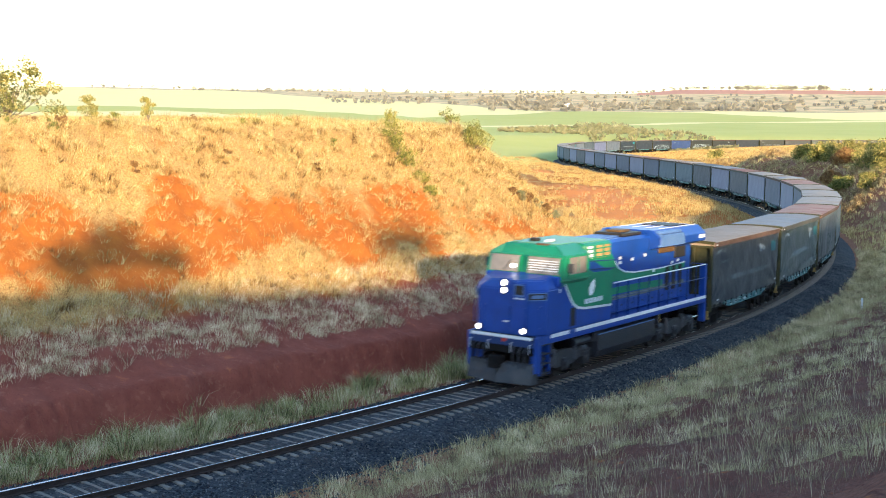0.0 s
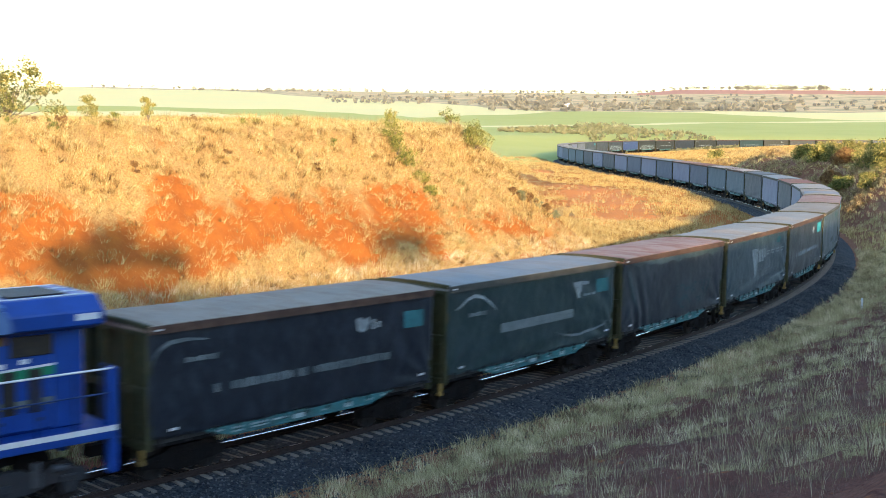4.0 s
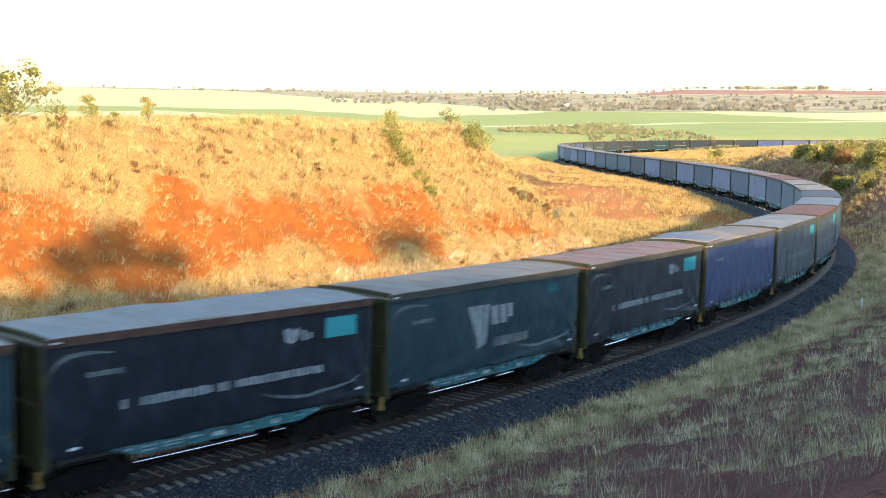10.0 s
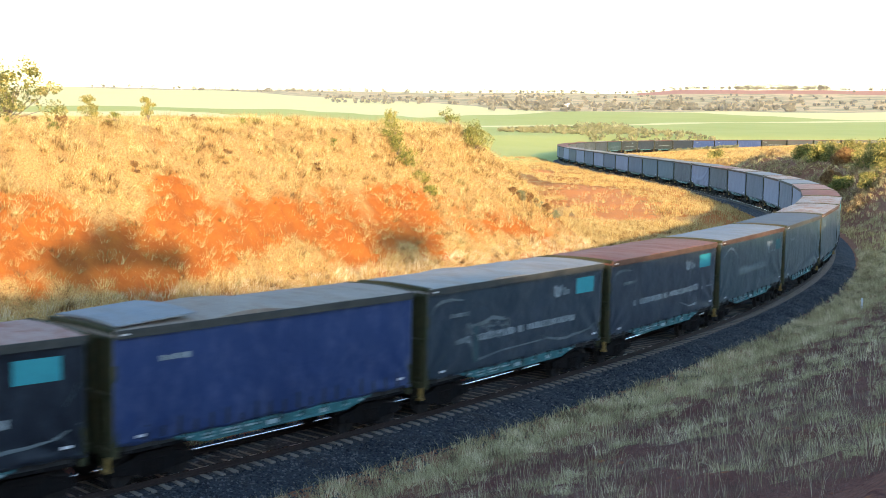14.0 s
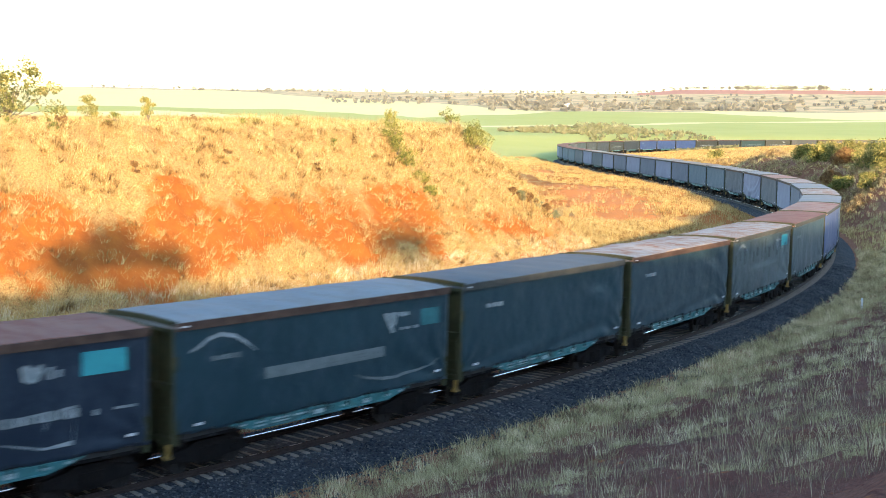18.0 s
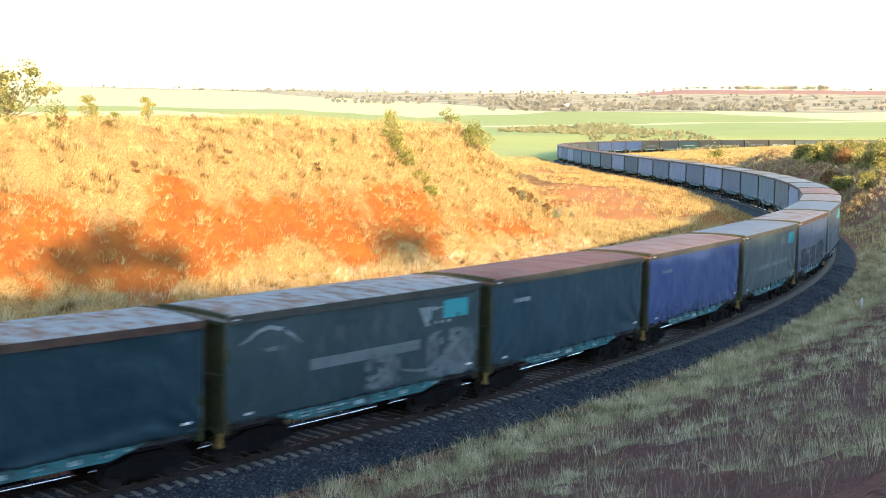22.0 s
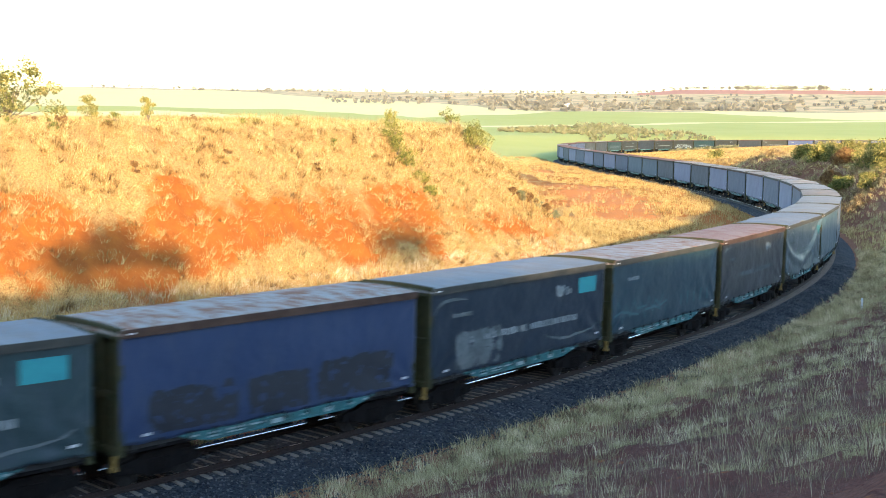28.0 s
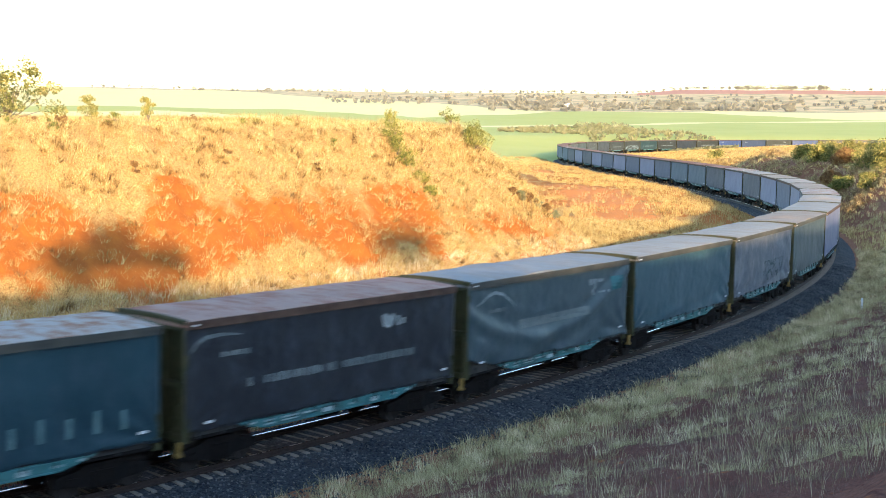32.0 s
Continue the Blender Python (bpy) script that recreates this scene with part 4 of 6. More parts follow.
    if "scrawl" in what:
        add("graffiti", lambda: stroke([(4.0, 2.3, 0.08), (3.3, 2.38, 0.10), (3.1, 2.1, 0.09), (2.95, 1.5, 0.10)]) + stroke([(3.2, 2.75, 0.06), (2.4, 2.82, 0.07), (1.9, 2.95, 0.07), (1.2, 2.82, 0.06)])
            + scrawl(0.9, 3.4, 2.2, 2.9, random.Random(14), 26, 0.07) + stroke([(2.9, 1.55, 0.05), (1.4, 1.72, 0.03), (-1.6, 1.75, 0.025)]), M_FAINT, "scrawl_patch")
        add("blue_stroke", lambda: quads(2.72, 3.0, 1.5, 2.75, 0.2), M_TEAL_SCRAWL)
    if "white_patch" in what:
        add("graffiti", lambda: scrawl(1.6, 4.1, 1.4, 2.6, random.Random(15), 110, 0.17), M_FAINT, "white_patch")
    if "digits" in what:
        add("graffiti", lambda: stroke([(-2.35, 2.42, 0.03), (-2.8, 2.46, 0.03), (-2.6, 2.02, 0.05)]) + stroke([(-3.0, 2.46, 0.03), (-3.45, 2.5, 0.035), (-3.36, 1.6, 0.06), (-2.6, 1.56, 0.03), (-1.5, 1.84, 0.015)])
            + quads(-4.05, -3.9, 2.2, 2.34) + quads(-5.1, -4.5, 2.26, 2.33), M_MARK, "sprayed_digits")
    if "letters" in what:
        add("graffiti", lambda: scrawl(-4.2, 0.2, 1.6, 2.6, random.Random(24), 34, 0.09), M_TEAL_SCRAWL, "thin_letters")
    if "runes" in what:
        add("graffiti", lambda: [r for i in range(7) for r in (stroke([(5.3 - 0.72 * i, 1.42 + 0.1 * (i % 3), 0.03), (4.95 - 0.72 * i, 2.5 - 0.25 * (i % 2), 0.06), (4.6 - 0.72 * i, 1.62 + 0.2 * (i % 3), 0.06), (4.3 - 0.72 * i, 2.4, 0.04)])
                                                               + stroke([(5.35 - 0.72 * i, 1.95 + 0.12 * (i % 2), 0.05), (4.5 - 0.72 * i, 2.12 - 0.15 * (i % 3), 0.05)]))]
            + [r for i in range(5) for r in quads(-1.5 - 0.75 * i, -1.35 - 0.75 * i, 1.7, 2.2 + 0.1 * (i % 2))], M_RUNES, "angular_letters")
    if "smudge" in what:
        add("black_graffiti", lambda: scrawl(1.8, 4.6, 1.45, 2.5, random.Random(51), 95, 0.17) + scrawl(-0.9, 1.3, 1.42, 2.4, random.Random(52), 85, 0.18) + scrawl(-4.4, -1.3, 1.42, 2.5, random.Random(53), 120, 0.18), M_SMUDGE)
    if "flap" in what:
        add("torn_flap", lambda: [[(-5.0 + 0.4 * i, flap_edge(i)), (-4.6 + 0.4 * i, flap_edge(i + 1)), (-4.6 + 0.4 * i, 4.06), (-5.0 + 0.4 * i, 4.06)] for i in range(24)]
            + [[(3.9, 1.6), (4.15, 1.5), (5.0, 3.7), (4.75, 3.75)]], TARPS["lighter_slate"])
    if "block" in what:
        add("graffiti", lambda: scrawl(-4.5, 4.5, 1.4, 2.7, random.Random(44), 90, 0.12), M_SCRAWL, "white_block_letters")
    if "dark_hem" in what:
        add("dark_stain", lambda: [[(x, 1.30), (x + 0.14, 1.30), (x + 0.10, 1.5 + 0.28 * abs(math.sin(x * 2.3))), (x + 0.02, 1.5 + 0.28 * abs(math.sin(x * 2.3)))] for x in [-4.9 + 0.52 * i for i in range(19)]], M_SMUDGE)


def flap_edge(i):
    return 3.86 - 0.10 * abs(math.sin(i * 0.9)) - 0.10 * (i % 5 == 2) + 0.14 * max(0.0, (i - 17) / 7)


def stroke(rows):
    """A brushed line through (x, z, half width) places."""
    return [[(a[0], a[1] - a[2]), (a[0], a[1] + a[2]), (b[0], b[1] + b[2]), (b[0], b[1] - b[2])] for a, b in zip(rows, rows[1:])]


NAMED = [
         ("navy", "taut", "tan", "arc dim_stripe logo dull_square", "dark navy"), ("green", "creased", "steel", "bell sweep dull_square", "dark green"),
         ("navy", "torn", "pink", "letters flap", "navy, torn at the top,"), ("teal", "creased", "pale", "arc vee dots sweep small_square", "dark teal"),
         ("navy", "taut", "pale", "arc stripe square logo sweep", "dark navy"), ("teal", "creased", "tan", "arc vee sweep small_square", "dark teal"),
         ("navy", "taut", "pink", "arc stripe square logo sweep", "dark navy"), ("blue", "taut", "tan", "tag dark_hem", "bright blue"),
         ("slate", "taut", "pale", "arc stripe square logo scrawl sweep", "slate grey"), ("lighter_navy", "taut", "dark", "arc stripe square logo digits", "dark navy"),
         ("teal", "taut", "steel", "bell dull_square sweep", "teal"), ("teal", "creased", "slate", "tag", "plain dark teal"),
         ("teal", "creased", "rusty", "tag", "plain dark teal"), ("lighter_slate", "taut", "rusty", "bell square graffiti sweep", "graffiti-covered slate"),
         ("lighter_teal", "taut", "dark", "tag", "plain dark teal"), ("lighter_blue", "creased", "pink", "tag dark_hem", "bright blue"),
         ("lighter_slate", "taut", "steel", "arc stripe square logo sweep", "slate grey"), ("lighter_purple", "taut", "rusty", "smudge", "dull purple-blue"),
         ("lighter_navy", "taut", "steel", "arc stripe square logo white_patch sweep", "dark navy"), ("lighter_teal", "taut", "rusty", "tag runes", "dark teal"),
         ("late_brown", "taut", "pink", "arc dim_stripe logo", "brown-black"), ("loose", "loose", "steel", "bell dull_square", "loose grey-green"),
         ("sea", "creased", "pale", "", "faded sea-green, sagging"), ("grey", "creased", "pale", "letters", "weathered grey"),
         ("lighter_slate", "taut", "tan", "", "plain slate grey"), ("lilac", "taut", "pale", "", "faded violet-blue")]
FILL = [("slate", "taut", "pale", "arc stripe", "slate grey"), ("lilac", "taut", "tan", "", "faded violet-blue"), ("grey", "taut", "pale", "tag", "weathered grey"),
        ("navy", "taut", "rusty", "arc stripe square", "dark navy"), ("grey", "taut", "tan", "stripe", "weathered grey")]
FAR = [("olive", "taut", "dark", "arc stripe", "olive-brown"), ("brown", "taut", "rusty", "", "brown-black"), ("green", "taut", "dark", "stripe", "dark green"),
       ("olive", "taut", "dark", "stripe logo", "olive-brown"), ("brown", "taut", "dark", "", "brown-black")]
SPECIAL = {35: ("brown", "taut", "dark", "block", "graffiti-covered brown"), 36: ("blue", "taut", "dark", "tag", "bright blue"), 37: ("olive", "taut", "dark", "block", "graffiti-covered olive"),
           47: ("blue", "taut", "dark", "tag", "bright blue"), 48: ("blue", "taut", "dark", "tag", "bright blue"), 49: ("blue", "taut", "dark", "", "bright blue"),
           56: ("olive", "taut", "dark", "block", "graffiti-covered olive"), 61: ("blue", "taut", "dark", "tag", "bright blue"),
           62: ("purple", "taut", "dark", "tag", "dull purple-blue"), 64: ("blue", "taut", "dark", "", "bright blue")}
N_CARS = 68
# one wagon's inner side is paler than its outer: skylight in its colour
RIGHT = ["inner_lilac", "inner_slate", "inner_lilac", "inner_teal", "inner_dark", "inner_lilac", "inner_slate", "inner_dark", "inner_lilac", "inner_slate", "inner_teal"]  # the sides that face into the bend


def car_spec(n):
    if n <= len(NAMED):
        return NAMED[n - 1]
    if n in SPECIAL:
        return SPECIAL[n]
    return FILL[n % 5] if n < 34 else FAR[n % 5]


def freight_wagon(n):
    colour, shape, roof, what, words = car_spec(n)
    top = tagged(new("freight_wagon"), f"curtain-sided freight wagon with {words} tarpaulin sides", "wagon", "wagons of the train")
    part("body", BODY_MESH, None, top)
    roof_ob = part("roof", roof_of(roof, n), None, top)
    part("underframe", UNDER, None, top)
    if n == 8:
        part("roof_lid", ROOF_LID, None, roof_ob, "raised pale sheet")
    for turn in (0.0, math.pi):
        flip = Matrix.Rotation(turn, 4, "Z")
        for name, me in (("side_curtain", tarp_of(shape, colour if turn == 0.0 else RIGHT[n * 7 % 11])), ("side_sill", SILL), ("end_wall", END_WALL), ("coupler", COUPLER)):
            ob = part(name, me, None, top)
            ob.matrix_basis = flip
            if name == "side_curtain":
                paint(ob, what.split() if turn == 0.0 else [], shape)
                tagged(part("hem_strap", HOOKS, None, ob), kind="stuff")
                for glint in GLINTS:
                    part("reflector", glint, None, ob, "small white reflector")
            elif name == "side_sill":
                tagged(part("data_plate", PLATES, None, ob, "small white plates on the sole bar"), kind="stuff")
            elif name == "end_wall":
                for piece, me2 in END_SET[1]:
                    part(piece, me2, None, ob)
                part("ladder", LADDER, None, ob)
                part("brake_cock", COCK, None, ob, "yellow brake fitting")
        edge = part("roof_edge", FASCIA, None, roof_ob, "grimy brown roof edge")
        edge.matrix_basis = flip
        part("end_plate", END_TAG, None, roof_ob).matrix_basis = flip
        part("end_lip", END_LIP, None, roof_ob, "faded olive-yellow strip").matrix_basis = flip
        bogie = part("bogie", BOGIE, None, top)
        bogie.matrix_basis = Matrix.Translation((4.05 if turn else -4.05, 0, 0))
        for x in (-0.9, 0.9):
            for y in (-0.836, 0.836):
                part("wheel", WHEEL, None, bogie).matrix_basis = Matrix.Translation((x, y, 0.465)) @ Matrix.Rotation(0 if y > 0 else math.pi, 4, "Z")
    return top


TRAIN = [(freight_wagon(n), PITCH * (n - 0.5), 4.05) for n in range(1, N_CARS + 1)]
# ---- locomotive ----
M_BLUE = surface("worn_blue_locomotive_paint", (0.004, 0.044, 0.25), (0.006, 0.056, 0.31), 1.5, 0.4, relief=0.05, dirt=(0.012, 0.03, 0.11), dirt_amount=0.45)
M_GREEN = surface("green_locomotive_paint", (0.003, 0.16, 0.085), (0.006, 0.20, 0.105), 1.5, 0.4, relief=0.05, dirt=(0.03, 0.10, 0.06), dirt_amount=0.2)
M_TANK = surface("dark_blue_grey_tank", (0.010, 0.013, 0.022), (0.02, 0.024, 0.034), 2, 0.5, dirt=(0.04, 0.028, 0.022))
M_TRUCK = surface("dusty_grey_truck_iron", (0.02, 0.023, 0.03), (0.036, 0.038, 0.043), 3, 0.65, 0.2, dirt=(0.05, 0.035, 0.03))
M_GRILLE = surface("dark_radiator_grille", (0.015, 0.015, 0.016), (0.04, 0.032, 0.022), 6, 0.6, 0.3)
M_RUST = surface("heat_browned_steel", (0.10, 0.055, 0.02), (0.16, 0.09, 0.03), 3, 0.6, 0.2)
# orange louvres: low sunlight is painted into the colour
M_LOUVRE = surface("sunlit_orange_louvre", (0.30, 0.17, 0.07), (0.42, 0.25, 0.10), 3, 0.6)
M_INTAKE = surface("faded_blue_paint", (0.055, 0.13, 0.31), (0.085, 0.165, 0.34), 2, 0.55)
M_PLOW = surface("dusty_steel_plow", (0.03, 0.034, 0.045), (0.055, 0.058, 0.066), 2, 0.65, 0.1, dirt=(0.09, 0.075, 0.065))


M_DEEP_BLUE = surface("dark_blue_railing_paint", (0.003, 0.022, 0.10), (0.005, 0.03, 0.13), 3, 0.5)
# roof green made paler for sunlight on it, with dusty patches
M_CAB_ROOF = surface("sunlit_pale_green_roof", (0.05, 0.26, 0.13), (0.12, 0.31, 0.18), 2.5, 0.5, dirt=(0.22, 0.22, 0.14))
M_AXLE = surface("pale_dusty_iron", (0.035, 0.04, 0.05), (0.06, 0.065, 0.075), 4, 0.7, dirt=(0.06, 0.045, 0.04))


def glass_material():
    m, t, b = nodes_of("cab_window_glass")
    b.inputs["Base Color"].default_value = (0.06, 0.065, 0.07, 1)
    b.inputs["Roughness"].default_value = 0.06
    b.inputs["IOR"].default_value = 1.5
    return m


def glow_material(name, colour, strength):
    m, t, b = nodes_of(name)
    b.inputs["Base Color"].default_value = (0.8, 0.8, 0.75, 1)
    b.inputs["Emission Color"].default_value = (*colour, 1)
    b.inputs["Emission Strength"].default_value = strength
    return m


M_GLASS = glass_material()
# pale tan-grey panes: reflection and lit interior are put into the colour
M_PALE_GLASS = surface("pale_reflecting_window_glass", (0.16, 0.15, 0.14), (0.22, 0.20, 0.18), 2, 0.25)
M_LAMP = glow_material("burning_headlight", (1.0, 0.95, 0.85), 1.4)
M_RED = surface("red_paint", (0.5, 0.03, 0.02), (0.55, 0.05, 0.03), 5, 0.5)
M_BAR = surface("pale_grey_number_bar", (0.5, 0.55, 0.6), (0.6, 0.64, 0.68), 5, 0.6)


def tapered(rings, bevel=0.04):
    """A closed shell through level outlines of (x, y, z), bevelled."""
    bm = bmesh.new()
    rows = [[bm.verts.new(c) for c in r] for r in rings]
    n = len(rows[0])
    for lo, hi in zip(rows, rows[1:]):
        for i in range(n):
            bm.faces.new((lo[i], lo[(i + 1) % n], hi[(i + 1) % n], hi[i]))
    bm.faces.new(rows[0][::-1])
    bm.faces.new(rows[-1])
    bmesh.ops.recalc_face_normals(bm, faces=bm.faces)
    if bevel:
        bmesh.ops.bevel(bm, geom=list(bm.edges), offset=bevel, segments=2, affect="EDGES")
    return bm


def bar(*ends, r=0.02, n=8):
    """A rail through the given places."""
    bm = bmesh.new()
    for a, b in zip(ends, ends[1:]):
        rod(bm, a, b, r, n)
    return bm


def band(up, low, y0, y1):
    """A painted band between two edges of (x, z), drawn out from y0 to y1."""
    return prism(bmesh.new(), list(up) + list(low)[::-1], y0, y1)


def line_on(edge, half, y0, y1):
    """A narrow stripe along an edge of (x, z)."""
    bm = bmesh.new()
    for p, q in zip(edge, edge[1:]):
        d = Vector((q[0] - p[0], q[1] - p[1])).normalized()
        n = Vector((d.y, -d.x)) * half
        prism(bm, [(p[0] - n.x, p[1] - n.y), (q[0] - n.x, q[1] - n.y), (q[0] + n.x, q[1] + n.y), (p[0] + n.x, p[1] + n.y)], y0, y1)
    return bm


def locomotive_front(top):
    """Nose, lights, pilot, plow and steps; rail level is z = 0."""
    plan = lambda x1, wide, flat, cut, z, rise=0.0: [(5.9, -wide, z + rise), (cut, -wide, z), (x1, -flat, z), (x1, flat, z), (cut, wide, z), (5.9, wide, z + rise)]
    nose = part("nose", tapered([plan(7.38, 1.55, 1.05, 6.75, 1.9), plan(7.38, 1.55, 1.05, 6.75, 3.58), plan(7.22, 1.30, 0.62, 6.62, 3.92, 0.16)]), M_BLUE, top)
    part("nose_door", boxes((7.36, 7.395, 0.42, 1.0, 1.95, 3.85), bevel=0.01), M_BLUE, nose)
    part("door_window", boxes((7.3, 7.405, 0.55, 0.90, 3.40, 3.76), bevel=0.02), M_GRILLE, nose, "dark window in a pale frame")
    for row in ((7.39, 7.412, 0.51, 0.94, 3.35, 3.40), (7.39, 7.412, 0.51, 0.94, 3.76, 3.80), (7.39, 7.412, 0.51, 0.55, 3.40, 3.76), (7.39, 7.412, 0.90, 0.94, 3.40, 3.76)):
        part("window_frame", boxes(row), M_INTAKE, nose)
    part("door_sill", boxes((7.38, 7.43, 0.5, 0.96, 3.25, 3.30)), M_BAR, nose)
    part("lamp_box", boxes((7.25, 7.42, -0.12, 0.30, 3.38, 3.98), bevel=0.03), M_BLUE, nose)
    for z in (3.54, 3.82):
        lamp = part("headlight", rod(bmesh.new(), (7.3, 0.09, z), (7.44, 0.09, z), 0.115, 16), M_LAMP, nose, "lit white headlight")
        part("lamp_ring", rod(bmesh.new(), (7.3, 0.09, z), (7.43, 0.09, z), 0.15, 16), M_GRILLE, lamp)
    for s in (-1, 1):
        # on the slanted corners of the nose
        turn = Matrix.Translation((7.07, s * 1.30, 0)) @ Matrix.Rotation(s * math.atan2(0.63, 0.5), 4, "Z")
        board = boxes((-0.03, 0.04, -0.36, 0.36, 3.24, 3.48), bevel=0.012)
        edges = boxes((0.03, 0.055, -0.37, 0.37, 3.47, 3.505), (0.03, 0.055, -0.37, 0.37, 3.215, 3.25), (0.03, 0.055, -0.38, -0.345, 3.215, 3.505), (0.03, 0.055, 0.345, 0.38, 3.215, 3.505))
        digits = boxes((0.042, 0.048, -0.24, 0.24, 3.30, 3.42))
        for piece in (board, edges, digits):
            piece.transform(turn)
        nb = part("number_board", board, M_GRILLE, nose, "dark number board with a pale frame")
        part("board_frame", edges, M_INTAKE, nb)
        part("number_bar", digits, M_INTAKE, nb)
        part("corner_step", bar((7.0, s * 1.45, 2.2), (7.12, s * 1.42, 2.2), (7.12, s * 1.42, 3.0), (7.0, s * 1.45, 3.0), r=0.018, n=6), M_BLUE, nose)
    for y in (-0.75, 0.36, 1.02):
        part("grab_rail", bar((7.38, y, 2.1), (7.45, y, 2.1), (7.45, y, 2.95), (7.38, y, 2.95), r=0.018, n=6), M_BLUE, nose)
    part("lock", boxes((7.38, 7.43, 0.08, 0.32, 2.36, 2.42)), M_WHITE, nose)
    # pilot and what hangs on it
    pilot = part("pilot", boxes((6.95, 7.42, -1.42, 1.42, 1.2, 1.88), bevel=0.03), M_GREASE, top)
    part("front_stripe", boxes((7.42, 7.45, -1.34, 1.34, 1.77, 1.885), bevel=0.008), M_WHITE, pilot, "white front edge stripe")
    part("front_sheet", boxes((7.40, 7.44, -1.40, 1.40, 1.50, 1.765)), M_DEEP_BLUE, pilot)
    for y in (-1.15, -0.92, -0.66, 0.62, 0.88, 1.12):
        part("air_hose", bar((7.44, y, 1.5), (7.58, y, 1.38), (7.60, y, 1.0), (7.50, y * 0.97, 0.72), r=0.028, n=6), M_TANK, pilot)
    for y in (-1.3, -0.5, 0.5, 1.3):
        part("uncoupling_rod", bar((7.44, y, 1.62), (7.56, y, 1.62), (7.56, y, 1.28), r=0.016, n=6), M_BAR, pilot)
    plow = part("plow", tapered([[(7.15, -1.45, 0.14), (7.55, -1.42, 0.14), (7.78, 0, 0.14), (7.55, 1.42, 0.14), (7.15, 1.45, 0.14)],
                                 [(7.15, -1.45, 0.45), (7.50, -1.42, 0.45), (7.70, 0, 0.45), (7.50, 1.42, 0.45), (7.15, 1.45, 0.45)],
                                 [(7.15, -1.42, 0.86), (7.40, -1.40, 0.86), (7.52, 0, 0.80), (7.40, 1.40, 0.86), (7.15, 1.42, 0.86)]], 0.015), M_PLOW, pilot, "dusty grey steel plow")
    part("plow_rib", boxes((7.42, 7.72, -0.03, 0.03, 0.2, 0.8)), M_PLOW, plow)
    for y in (-0.98, 0.98):
        lamp = part("ditch_light", rod(bmesh.new(), (7.32, y, 2.10), (7.50, y, 2.10), 0.105, 16), M_LAMP, pilot, "lit round ditch light")
        part("lamp_ring", rod(bmesh.new(), (7.30, y, 2.10), (7.48, y, 2.10), 0.14, 16), M_DEEP_BLUE, lamp)
    part("red_tag", boxes((7.44, 7.48, 0.06, 0.24, 1.64, 1.75)), M_RED, pilot)
    coupler = boxes((7.3, 7.85, -0.14, 0.14, 0.78, 1.08), (7.72, 7.95, -0.25, 0.2, 0.68, 1.16), bevel=0.04)
    part("front_coupler", coupler, M_GREASE, pilot)
    for s in (-1, 1):
        ys = lambda a, b: (min(s * a, s * b), max(s * a, s * b))
        wing = part("step_panel", boxes((6.42, 6.48, *ys(1.05, 1.52), 0.42, 1.9), (7.02, 7.08, *ys(1.05, 1.52), 0.42, 1.9), bevel=0.01), M_BLUE, top, "blue panels beside the cab steps")
        for z in (0.46, 0.82, 1.18, 1.54):
            part("tread", boxes((6.46, 7.04, *ys(1.12, 1.52), z, z + 0.045)), M_TRUCK, wing)
        part("corner_panel", boxes((7.10, 7.40, *ys(1.36, 1.52), 0.55, 1.88), bevel=0.015), M_BLUE, top)


